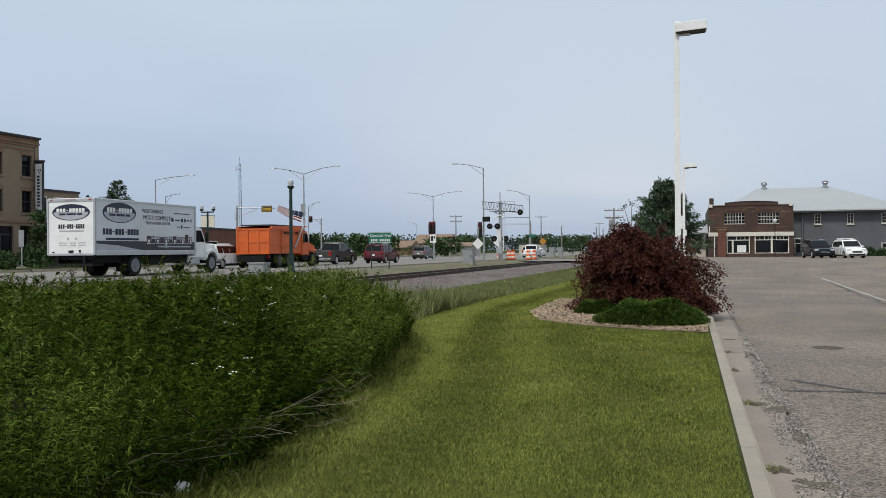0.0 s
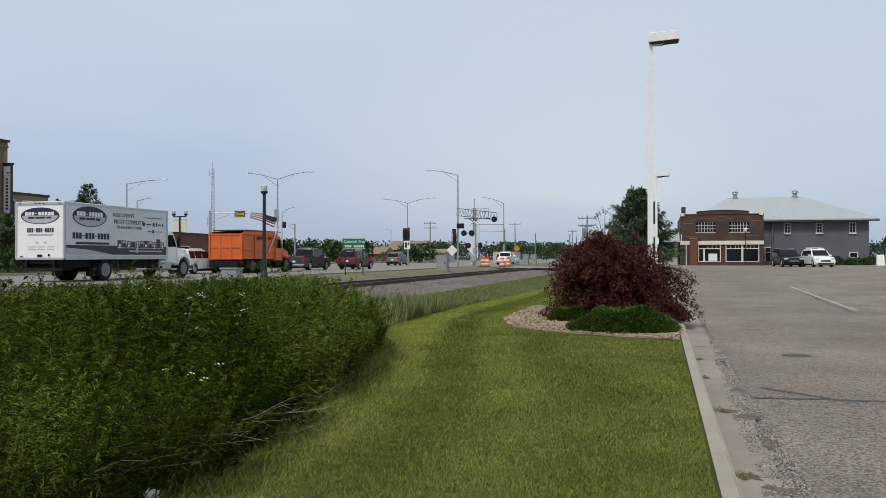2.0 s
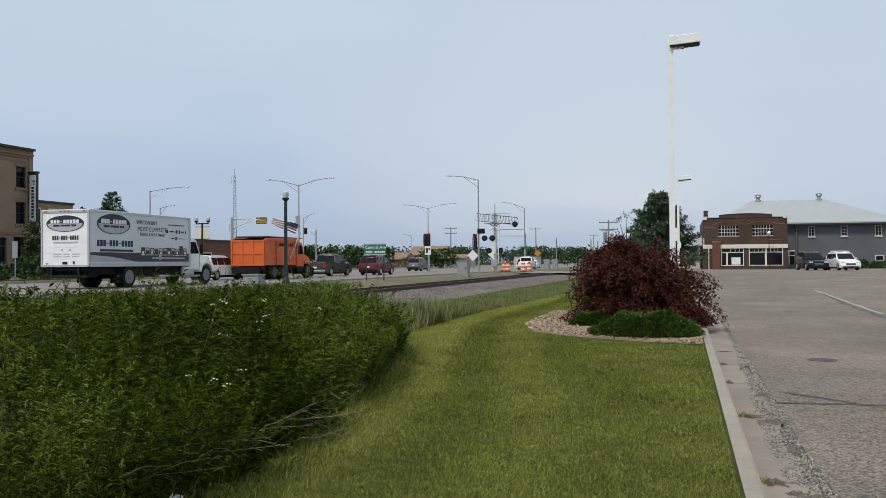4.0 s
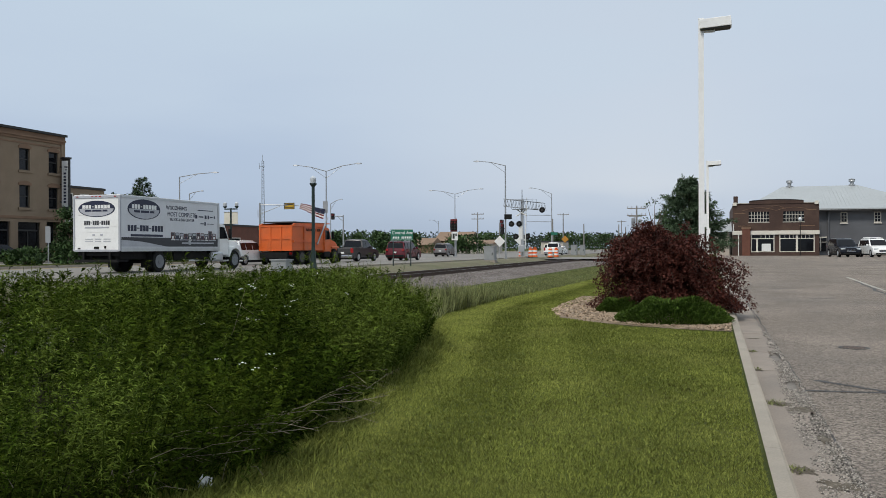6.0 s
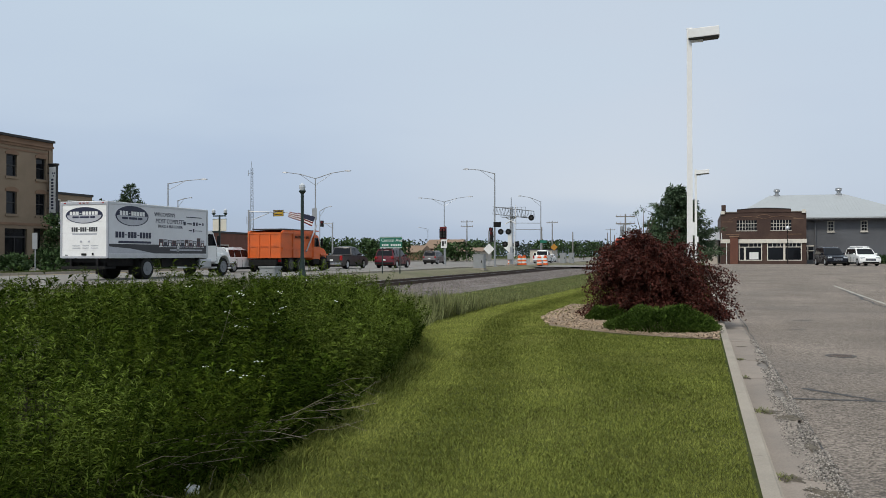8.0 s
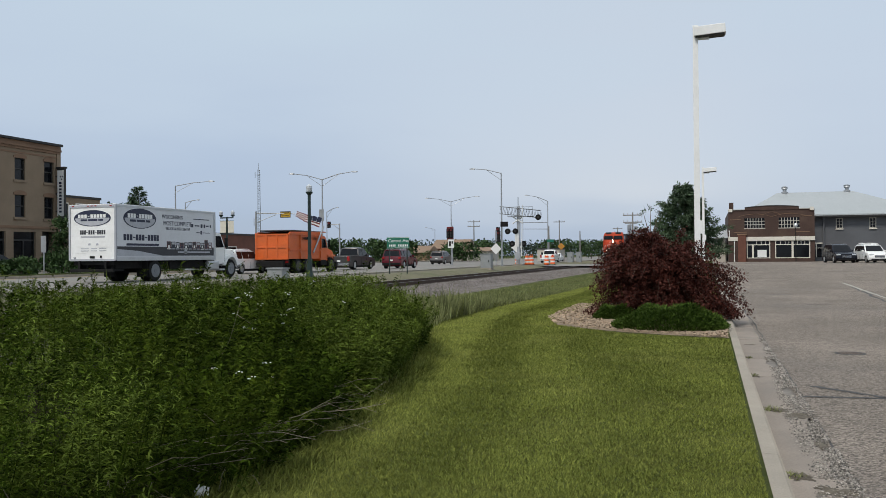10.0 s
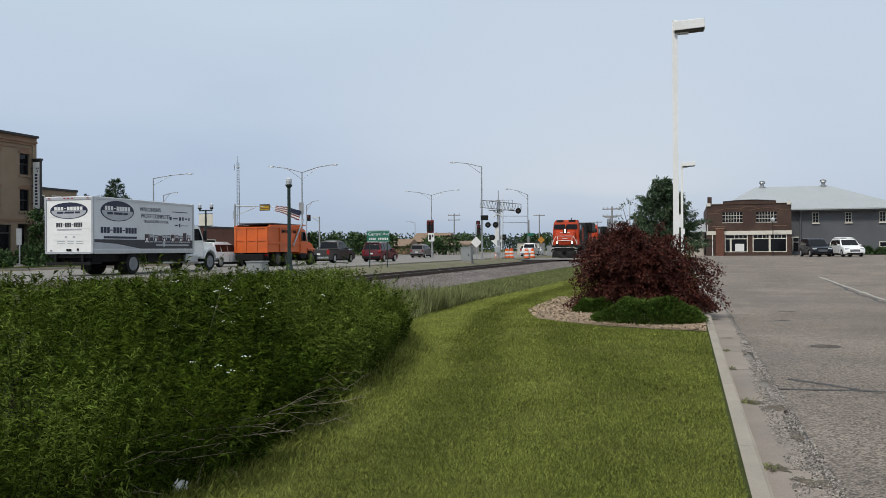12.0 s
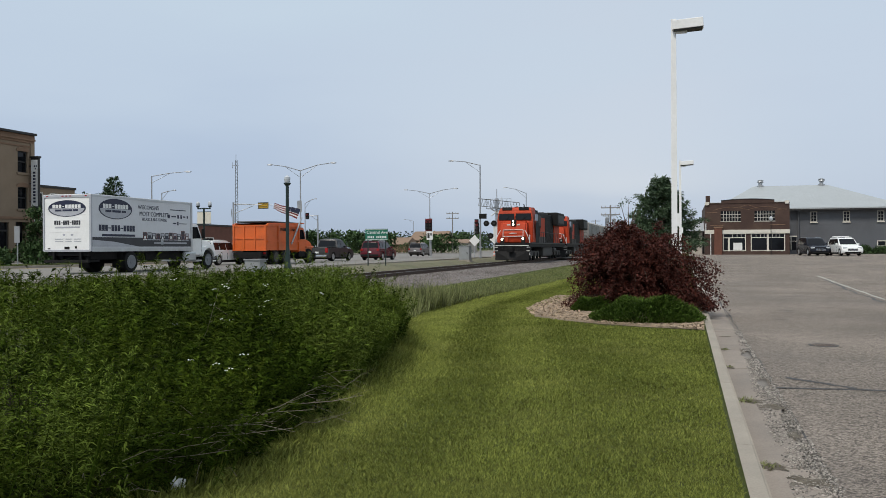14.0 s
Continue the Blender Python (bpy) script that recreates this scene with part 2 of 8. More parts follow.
M_PRINTDK = mat("charcoal_print", (0.030, 0.031, 0.037), 0.45, vary=0.35, scale=1.2)
M_PRINTRED = mat("dark_red_print", (0.085, 0.030, 0.032), 0.45, vary=0.7, scale=6)
M_BRICKTAN = mat("tan_brick", (0.25, 0.185, 0.125), 0.9, vary=0.18, scale=0.8, fine=14, bump=0.25, dirt=(0.20, 0.14, 0.09), dirt_amount=0.45)
M_BRICKTAN2 = mat("brown_brick_trim", (0.22, 0.135, 0.085), 0.9, vary=0.2, scale=1, fine=14)
M_BRICKDK = mat("dark_brown_brick", (0.060, 0.034, 0.026), 0.9, vary=0.25, scale=0.9, fine=9, bump=0.25, dirt=(0.13, 0.085, 0.06), dirt_amount=0.4)
M_BRICKRED = mat("red_brick", (0.135, 0.055, 0.036), 0.9, vary=0.25, scale=1.2, fine=10, bump=0.25)
M_GREYWALL = mat("grey_painted_brick", (0.105, 0.110, 0.120), 0.85, vary=0.14, scale=0.5, fine=9, dirt=(0.07, 0.07, 0.075), dirt_amount=0.5)
M_METALROOF = mat("pale_metal_roof", (0.40, 0.42, 0.42), 0.5, metal=0.2, vary=0.08, scale=0.3, fine=4)
M_CREAMTRIM = mat("cream_trim", (0.66, 0.62, 0.54), 0.6, vary=0.12, scale=2, dirt=(0.4, 0.35, 0.28), dirt_amount=0.4)
M_WORNTRIM = mat("weathered_trim", (0.42, 0.40, 0.35), 0.7, vary=0.2, scale=2, dirt=(0.25, 0.22, 0.18), dirt_amount=0.5)
M_ROOFDK = mat("dark_roofing", (0.05, 0.05, 0.052), 0.9, vary=0.2)
M_SHOPDK = mat("dark_shopfront", (0.022, 0.021, 0.020), 0.6, vary=0.3)
M_POLE = mat("weathered_grey_timber", (0.21, 0.20, 0.185), 0.9, vary=0.25, scale=3, fine=25)
M_BROWNROOF = mat("brown_shingle", (0.22, 0.15, 0.10), 0.9, vary=0.15, scale=1)
M_FARWALL = mat("far_cream_wall", (0.46, 0.42, 0.36), 0.9, vary=0.1)
M_FARWOOD = mat("far_woods", (0.028, 0.045, 0.030), 0.95, vary=0.4, scale=0.10, fine=0.6, island=0.25)
M_LOCORED = mat("locomotive_red_orange", (0.46, 0.050, 0.014), 0.6, spec=0.25, vary=0.15, scale=0.8, fine=8, dirt=(0.18, 0.04, 0.03), dirt_amount=0.45)
M_LOCOBLK = mat("locomotive_black", (0.012, 0.0115, 0.011), 0.7, spec=0.2, vary=0.3, scale=0.8, fine=8, dirt=(0.055, 0.045, 0.038), dirt_amount=0.45)
M_LOCOGRY = mat("locomotive_grey", (0.050, 0.047, 0.044), 0.7, vary=0.3, scale=1)
M_LOGO = mat("white_decal", (0.62, 0.60, 0.57), 0.5, vary=0.1)
M_HOPPER = mat("pale_hopper_car_paint", (0.34, 0.335, 0.32), 0.65, vary=0.15, scale=0.5, fine=6, dirt=(0.16, 0.12, 0.09), dirt_amount=0.6)
M_CABINET = mat("steel_cabinet", (0.30, 0.31, 0.31), 0.5, metal=0.3, vary=0.12)
M_BARREL = mat("orange_plastic", (0.80, 0.13, 0.02), 0.5, vary=0.1)
M_HEAD = glow("headlight", (1.0, 0.90, 0.70), 9.0)


# ---- mesh helpers ----
def part(name, bm, material, parent=None, label="", smooth=False):
    """Links a bmesh as one mesh object, under a thing or part."""
    me = bpy.data.meshes.new(name)
    bm.to_mesh(me)
    bm.free()
    me.materials.append(material)
    if smooth:
        me.polygons.foreach_set("use_smooth", [True] * len(me.polygons))
    ob = new(name, me)
    if parent:
        ob.parent = parent
    if label:
        tagged(ob, label)
    return ob


def thing(name, label, category, m=None, group="", kind=""):
    ob = new(name)
    ob.empty_display_size = 0.2
    if m is not None:
        ob.matrix_basis = m
    return tagged(ob, label, category, group, kind)


def box(bm, x0, x1, y0, y1, z0, z1, bevel=0.0, taper=None):
    """A box, with bevelled edges or a top drawn in by taper=(dx0, dx1, dy0, dy1)."""
    t = taper or (0, 0, 0, 0)
    vs = [bm.verts.new(p) for p in ((x0, y0, z0), (x1, y0, z0), (x1, y1, z0), (x0, y1, z0),
          (x0 + t[0], y0 + t[2], z1), (x1 - t[1], y0 + t[2], z1), (x1 - t[1], y1 - t[3], z1), (x0 + t[0], y1 - t[3], z1))]
    fs = [bm.faces.new([vs[i] for i in f]) for f in ((3, 2, 1, 0), (4, 5, 6, 7), (0, 1, 5, 4), (1, 2, 6, 5), (2, 3, 7, 6), (3, 0, 4, 7))]
    if bevel:
        es = list({e for f in fs for e in f.edges})
        bmesh.ops.bevel(bm, geom=es, offset=bevel, segments=2, affect='EDGES', profile=0.6)
    return bm


def boxes(*specs, bevel=0.0):
    bm = bmesh.new()
    for s in specs:
        box(bm, *s, bevel=bevel)
    return bm


def rod(bm, a, b, r0, r1=None, seg=8, caps=True):
    """A tapered rod from a to b."""
    a, b = Vector(a), Vector(b)
    r1 = r0 if r1 is None else r1
    d = (b - a).normalized()
    u = d.orthogonal().normalized()
    v = d.cross(u)
    rings = []
    for p, r in ((a, r0), (b, r1)):
        rings.append([bm.verts.new(p + (u * math.cos(k * 2 * math.pi / seg) + v * math.sin(k * 2 * math.pi / seg)) * r) for k in range(seg)])
    for k in range(seg):
        bm.faces.new((rings[0][k], rings[0][(k + 1) % seg], rings[1][(k + 1) % seg], rings[1][k]))
    if caps:
        bm.faces.new(rings[0][::-1])
        bm.faces.new(rings[1])
    return bm


def each(name, specs, material, parent, bevel=0.0):
    """One part for each box."""
    for s in specs:
        part(name, boxes(s, bevel=bevel), material, parent)


def rods(*specs, seg=8):
    bm = bmesh.new()
    for s in specs:
        rod(bm, *s, seg=seg)
    return bm


def pipe(bm, pts, r, seg=8):
    """A bent tube through pts; r is one radius or one a point."""
    rr = r if isinstance(r, (list, tuple)) else [r] * len(pts)
    for i in range(len(pts) - 1):
        rod(bm, pts[i], pts[i + 1], rr[i], rr[i + 1], seg)
    return bm


def prism(bm, outline, x0, x1):
    """A solid with the outline [(y, z), ...] drawn from x0 to x1."""
    a = [bm.verts.new((x0, y, z)) for y, z in outline]
    b = [bm.verts.new((x1, y, z)) for y, z in outline]
    k = len(outline)
    bm.faces.new(a)
    bm.faces.new(b[::-1])
    for i in range(k):
        bm.faces.new((a[i], b[i], b[(i + 1) % k], a[(i + 1) % k]))
    bmesh.ops.recalc_face_normals(bm, faces=bm.faces[:])
    return bm


def lathe(bm, profile, centre=(0, 0, 0), axis='z', seg=16):
    """A turned solid from [(radius, height), ...]."""
    c = Vector(centre)
    rings = []
    for r, h in profile:
        ring = []
        for k in range(seg):
            a = k * 2 * math.pi / seg
            p = Vector((r * math.cos(a), r * math.sin(a), h))
            if axis == 'x':
                p = Vector((h, p.x, p.y))
            elif axis == 'y':
                p = Vector((p.x, h, p.y))
            ring.append(bm.verts.new(c + p))
        rings.append(ring)
    for i in range(len(rings) - 1):
        for k in range(seg):
            bm.faces.new((rings[i][k], rings[i][(k + 1) % seg], rings[i + 1][(k + 1) % seg], rings[i + 1][k]))
    bm.faces.new(rings[0][::-1])
    bm.faces.new(rings[-1])
    bmesh.ops.recalc_face_normals(bm, faces=bm.faces[:])
    return bm


def soup(name, verts, faces, material, smooth=False):
    """A mesh object from arrays of vertices and of faces of one size."""
    v, f = np.asarray(verts, dtype=np.float32), np.asarray(faces, dtype=np.int32)
    me = bpy.data.meshes.new(name)
    me.vertices.add(len(v))
    me.vertices.foreach_set("co", v.ravel())
    me.loops.add(f.size)
    me.loops.foreach_set("vertex_index", f.ravel())
    me.polygons.add(len(f))
    me.polygons.foreach_set("loop_start", np.arange(len(f), dtype=np.int32) * f.shape[1])
    me.update(calc_edges=True)
    me.materials.append(material)
    return new(name, me)


# ---- the ground and what lies on it ----
def step(a, b, v):
    t = min(1.0, max(0.0, (v - a) / (b - a)))
    return t * t * (3 - 2 * t)


def lot_z(y):
    return -0.15 + 0.65 * step(14, 96, y)


ROAD_Z, TRACK_X, RAIL_Z = 0.42, -13.8, 0.33


def ground_z(x, y):
    """The lie of the land: lawn level with the kerb, up to the railway and road in the west."""
    east = lot_z(y) + 0.15
    west = ROAD_Z - 0.03
    east *= step(-9.5, -3.0, x)
    k = step(-15.6, -17.3, x)
    z = east * (1 - k) + west * k
    if -17.3 < x < -9.5:
        z -= 0.22 * step(-9.5, -11, x) * (1 - k)
    if -9.5 < x < -5:
        z -= 0.06 * math.sin((x + 9.5) / 4.5 * math.pi)
    if x > 0.40:
        z -= 0.35
    if x < -19.6 and y < 900:
        z -= 0.25
    return z


def sheet(name, xs, ys, zf, material, label, category):
    bm = bmesh.new()
    g = [[bm.verts.new((x, y, zf(x, y))) for x in xs] for y in ys]
    for j in range(len(ys) - 1):
        for i in range(len(xs) - 1):
            bm.faces.new((g[j][i], g[j][i + 1], g[j + 1][i + 1], g[j + 1][i]))
    return tagged(part(name, bm, material, smooth=True), label, category, kind="structure")


gx = [-3000, -900, -300, -120, -60, -40, -25, -19.61, -19.59] + [-19 + 0.75 * i for i in range(25)] + [0.395, 0.405, 10, 40, 120, 400, 1200, 3000]
gy = [-600, -100, -20] + [-4 + 1.5 * i for i in range(80)] + [120, 140, 180, 260, 500, 899, 901, 1500, 3500]
sheet("ground", gx, gy, ground_z, M_SOIL, "mown lawn and rough grass beside a railway", "ground")
sheet("parking_lot", [0.95, 4, 8, 12, 20, 40, 70], [-30, -5, 0] + [4 * i for i in range(1, 30)] + [125, 150], lambda x, y: lot_z(y), M_LOT, "worn grey asphalt car park with cracks and stains", "parking lot")
sheet("road", [-52, -44, -36, -28, -20.0], [-120, -40, 0, 40, 80, 120, 160, 220, 300, 500, 890], lambda x, y: ROAD_Z, M_ROAD, "wide grey asphalt street beside the railway", "road")


def strip(name, x0, x1, ys, zf, material, label, category, thick=0.12):
    """A slab that follows the lie of the land along y."""
    bm = bmesh.new()
    rows = [[bm.verts.new(p) for p in ((x0, y, zf(y)), (x1, y, zf(y)), (x1, y, zf(y) - thick), (x0, y, zf(y) - thick))] for y in ys]
    for a, b in zip(rows, rows[1:]):
        for i in range(4):
            bm.faces.new((a[i], a[(i + 1) % 4], b[(i + 1) % 4], b[i]))
    bm.faces.new(rows[0])
    bm.faces.new(rows[-1][::-1])
    bmesh.ops.recalc_face_normals(bm, faces=bm.faces[:])
    return tagged(part(name, bm, material), label, category, kind="structure")


sheet("railway_verge", [-19.8, -18.6, -17.4, -16.6, -15.9], [-60] + [4 * i for i in range(22)] + [110, 140, 300], lambda x, y: ground_z(max(x, -19.5), y) + 0.035, M_VERGE, "dry trodden verge between street and railway", "verge")


# street: far pavement, kerbs, lane lines, the crossing street over the rails
strip("pavement", -57.0, -52.0, [-120, 90], lambda y: ROAD_Z + 0.14, M_CONC, "pale concrete pavement before the shops", "pavement", 0.4)
strip("pavement_2", -57.0, -52.0, [104, 500], lambda y: ROAD_Z + 0.14, M_CONC, "pale concrete pavement along the street", "pavement", 0.4)
strip("road_kerb", -20.0, -19.8, [-120, 88], lambda y: ROAD_Z + 0.10, M_CONC, "pale concrete kerb between street and railway verge", "kerb", 0.4)
strip("road_kerb_2", -20.0, -19.8, [106, 500], lambda y: ROAD_Z + 0.10, M_CONC, "pale concrete kerb between street and railway verge", "kerb", 0.4)
lines = thing("lane_lines", "worn white lane dashes and yellow centre line", "road marking", kind="structure")
for x in (-24.4, -28.2):
    for k in range(22):
        part("lane_dash", boxes((x - 0.06, x + 0.06, -10 + k * 9, -7 + k * 9, ROAD_Z, ROAD_Z + 0.006)), M_STRIPE, lines)
part("edge_line", boxes((-36.1, -35.98, -60, 86, ROAD_Z, ROAD_Z + 0.006)), M_YELLOW, lines)
part("stop_line", boxes((-33.6, -20.4, 84.0, 84.5, ROAD_Z, ROAD_Z + 0.006)), M_STRIPE, lines)
sheet("cross_street", [-130, -57, -20, -16.2, -11.4, -6, 0.9], [89, 93, 97, 101, 105], lambda x, y: ROAD_Z + 0.012 if x <= -20 else (RAIL_Z + 0.004 if x < -11 else (0.5 if x > 0 else 0.46)), M_ROAD, "concrete-grey side street crossing the railway", "road")

# raised planted median between the carriageways
strip("median", -40.0, -36.6, [-60, -20, 20, 60, 83], lambda y: ROAD_Z + 0.15, M_CONC, "pale concrete-edged street median", "median", 0.4)
strip("median_planting", -39.75, -36.85, [-60, -20, 20, 60, 82.7], lambda y: ROAD_Z + 0.19, M_SOIL, "rough grass on the street median", "grass", 0.1)

# ---- railway ----
bm = bmesh.new()
prof = ((-3.0, 0.10), (-2.6, 0.12), (-1.75, RAIL_Z - 0.19), (1.75, RAIL_Z - 0.19), (3.6, 0.03), (4.9, -0.07))
ys = [-150, 0] + [10 + 4 * k for k in range(24)] + [130, 200, 400, 900]
rows = [[bm.verts.new((TRACK_X + x, y, z + 0.03 * noise.noise(Vector((x * 2, y * 0.7, 0))))) for x, z in prof] for y in ys]
for a, b in zip(rows, rows[1:]):
    for i in range(len(prof) - 1):
        bm.faces.new((a[i], a[i + 1], b[i + 1], b[i]))
ballast = tagged(part("ballast", bm, M_BALLAST), "grey-brown crushed stone railway ballast", "ballast", kind="structure")
rs = np.random.default_rng(3)
n = 26000
sy = 24 + 60 * rs.random(n) ** 1.5
sx = -1.2 + 6.0 * rs.random(n)
sz = np.interp(sx, [p[0] for p in prof], [p[1] for p in prof])
c = np.stack([TRACK_X + sx, sy, sz + 0.01], axis=1)
r = 0.018 + 0.030 * rs.random(n)
octa = np.array([(1, 0, 0), (-1, 0, 0), (0, 1, 0), (0, -1, 0), (0, 0, 0.8), (0, 0, -0.8)])
v = c[:, None] + octa[None] * r[:, None, None] * (0.6 + 0.8 * rs.random((n, 6, 1)))
f = np.array([(0, 2, 4), (2, 1, 4), (1, 3, 4), (3, 0, 4), (2, 0, 5), (1, 2, 5), (3, 1, 5), (0, 3, 5)])
st = soup("ballast_stone", v.reshape(-1, 3), (np.arange(n)[:, None, None] * 6 + f[None]).reshape(-1, 3), M_BALLAST)
st.parent = ballast
tagged(st, kind="stuff")
track = thing("railway_track", "single railway track with rusty rails on timber sleepers", "railway", kind="structure")
for x in (-0.75, 0.75):
    bm = bmesh.new()
    for a, b, z0, z1 in ((-0.065, 0.065, RAIL_Z - 0.17, RAIL_Z - 0.15), (-0.012, 0.012, RAIL_Z - 0.15, RAIL_Z - 0.035), (-0.036, 0.036, RAIL_Z - 0.035, RAIL_Z - 0.003)):
        box(bm, TRACK_X + x + a, TRACK_X + x + b, -150, 900, z0, z1)
    rail = part("rail", bm, M_RAIL, track)
    part("running_surface", boxes((TRACK_X + x - 0.028, TRACK_X + x + 0.028, -150, 900, RAIL_Z - 0.003, RAIL_Z)), M_RAILTOP, rail, "polished top of the rail")


def kerb_pieces():
    kerb = thing("kerb", "worn pale concrete kerb between lawn and car park", "kerb", kind="structure")
    for k in range(26):
        y0 = -5.4 + 3.05 * k
        bm = bmesh.new()
        z0, z1 = lot_z(y0) + 0.155, lot_z(y0 + 3.04) + 0.155
        ya, yb = y0 + 0.004, y0 + 3.046
        vs = [bm.verts.new(p) for p in ((0.345, ya, z0), (0.50, ya, z0 - 0.004), (0.53, ya, z0 - 0.30), (0.345, ya, z0 - 0.30), (0.345, yb, z1), (0.50, yb, z1 - 0.004), (0.53, yb, z1 - 0.30), (0.345, yb, z1 - 0.30))]
        for q in ((0, 1, 5, 4), (1, 2, 6, 5), (2, 3, 7, 6), (3, 0, 4, 7), (3, 2, 1, 0), (4, 5, 6, 7)):
            bm.faces.new([vs[i] for i in q])
        bmesh.ops.bevel(bm, geom=[e for e in bm.edges if abs(e.verts[0].co.y - e.verts[1].co.y) > 1 and e.verts[0].co.z > z0 - 0.1], offset=0.022, segments=3, affect='EDGES')
        part("kerb_segment", bm, M_CONC, kerb)
    gutter = thing("gutter", "cracked concrete gutter slabs beside the kerb", "gutter", kind="structure")
    marks = [-5, -2, 1.2, 4.0, 6.75, 9.6, 12.1, 14.2, 17.2, 20.2, 23.3, 26.3, 29.4, 32.4, 35.5, 38.5, 41.6, 44.6, 47.7, 50.7, 53.8, 56.8, 60, 66, 72]
    for a, b in zip(marks, marks[1:]):
        bm = bmesh.new()
        n = 7
        xr = [0.93 + 0.05 * noise.noise(Vector((a + k, 3.3, 0))) - (0.12 * rs.random() if 5 < a < 14 else 0) for k in range(n + 1)]
        top = []
        for k in range(n + 1):
            y = a + 0.012 + (b - a - 0.024) * k / n
            z = lot_z(y) + 0.006
            top.append([bm.verts.new((0.525, y, z + 0.002)), bm.verts.new((xr[k], y, z)), bm.verts.new((xr[k], y, z - 0.10)), bm.verts.new((0.525, y, z - 0.10))])
        for p, q in zip(top, top[1:]):
            for i in range(4):
                bm.faces.new((p[i], p[(i + 1) % 4], q[(i + 1) % 4], q[i]))
        bm.faces.new(top[0])
        bm.faces.new(top[-1][::-1])
        bmesh.ops.recalc_face_normals(bm, faces=bm.faces[:])
        part("gutter_slab", bm, M_GUTTER, gutter)
    base = strip("gutter_bed", 0.53, 1.0, [-6, 14, 30, 50, 75], lambda y: lot_z(y) - 0.02, M_GRAVEL, "broken gravel under the gutter", "gutter", 0.2)
    n = 16000
    y = 4.6 + 13 * rs.random(n) ** 1.25
    wide = np.interp(y, [4.6, 7, 9.5, 13, 17], [0.20, 0.17, 0.16, 0.10, 0.05])
    x = 1.01 - wide * (0.04 + 1.75 * rs.random(n) ** 1.4) + 0.012 * rs.normal(size=n)
    clump = np.array([noise.noise(Vector((a * 5.0, b * 2.2, 4.0))) for a, b in zip(x, y)])
    keep = (clump + 0.35 * rs.random(n) > -0.02) & (x > 0.60)
    x, y = x[keep], y[keep]
    n = len(x)
    c = np.stack([x, y, np.array([lot_z(q) for q in y]) + 0.008], axis=1)
    r = 0.0035 + 0.0085 * rs.random(n) ** 2
    v = c[:, None] + octa[None] * r[:, None, None] * (0.6 + 0.8 * rs.random((n, 6, 1)))
    g = soup("loose_gravel", v.reshape(-1, 3), (np.arange(n)[:, None, None] * 6 + f[None]).reshape(-1, 3), M_GRAVEL)
    tagged(g, "loose gravel where the asphalt edge has crumbled", "gravel", kind="stuff")
    # dark soil washed into the broken joints
    for k, (cx, cy, ax, ay) in enumerate(((0.64, 6.74, 0.13, 0.10), (0.84, 6.40, 0.15, 0.16), (0.66, 9.55, 0.15, 0.10), (0.82, 9.25, 0.16, 0.12), (0.58, 12.1, 0.06, 0.14), (0.60, 14.25, 0.06, 0.16), (0.72, 16.2, 0.14, 0.06), (0.90, 7.9, 0.06, 0.22), (0.88, 5.6, 0.10, 0.2))):
        bm = bmesh.new()
        vs = []
        for q in range(60):
            t = q * 2 * math.pi / 60
            w = 0.8 + 0.7 * noise.noise(Vector((math.cos(t) * 1.6, math.sin(t) * 1.6, k * 7.3))) + 0.6 * noise.noise(Vector((math.cos(t) * 5, math.sin(t) * 5, k * 3.1)))
            vs.append(bm.verts.new((min(1.0, max(0.534, cx + ax * w * math.cos(t))), cy + ay * w * math.sin(t), lot_z(cy) + 0.0105 + 0.0003 * k)))
        bm.faces.new(vs)
        tagged(part("soil_patch", bm, M_VERGEDK), "dark soil washed into a broken gutter joint", "soil", kind="structure")


kerb_pieces()


def flat_path(bm, pts, w, zf):
    """A thin band on the ground through pts, with an uneven width."""
    pr = None
    for i, (x, y) in enumerate(pts):
        a, b = pts[max(0, i - 1)], pts[min(len(pts) - 1, i + 1)]
        d = Vector((b[0] - a[0], b[1] - a[1])).normalized()
        ww = w * (0.7 + 0.6 * rs.random())
        l = bm.verts.new((x - d.y * ww, y + d.x * ww, zf(y)))
        r_ = bm.verts.new((x + d.y * ww, y - d.x * ww, zf(y)))
        if pr:
            bm.faces.new((pr[0], pr[1], r_, l))
        pr = (l, r_)
    return bm


def wavy(a, b, n, amp):
    return [(a[0] + (b[0] - a[0]) * k / n + rs.normal() * amp, a[1] + (b[1] - a[1]) * k / n + rs.normal() * amp) for k in range(n + 1)]


seams = thing("tar_seams", "dark tar-sealed cracks in the car park asphalt", "crack", kind="structure")
for a, b, w, amp in (((1.0, 10.55), (6.5, 10.95), 0.040, 0.012), ((1.22, 11.4), (1.90, 10.72), 0.042, 0.012), ((5.9, 40.5), (5.3, 26.5), 0.05, 0.06), ((0.98, 6.0), (1.02, 13.5), 0.010, 0.012), ((0.99, 13.5), (0.98, 30), 0.012, 0.02),
                     ((1.85, 20.3), (2.2, 20.35), 0.05, 0.01), ((2.2, 23.0), (2.7, 23.1), 0.06, 0.01), ((2.9, 28.5), (3.6, 28.7), 0.07, 0.02), ((2.0, 34.0), (3.0, 34.2), 0.08, 0.02), ((3.2, 50), (4.6, 50.3), 0.10, 0.03), ((4.0, 60), (6.0, 60.4), 0.10, 0.03)):
    part("tar_seam", flat_path(bmesh.new(), wavy(a, b, 14, amp), w, lambda y: lot_z(y) + 0.005), M_TAR, seams)
bm = flat_path(bmesh.new(), wavy((6.12, 44.5), (5.66, 27.6), 20, 0.008), 0.06, lambda y: lot_z(y) + 0.006)
tagged(part("parking_line", bm, M_STRIPE), "worn white parking line on the asphalt", "road marking", kind="structure")
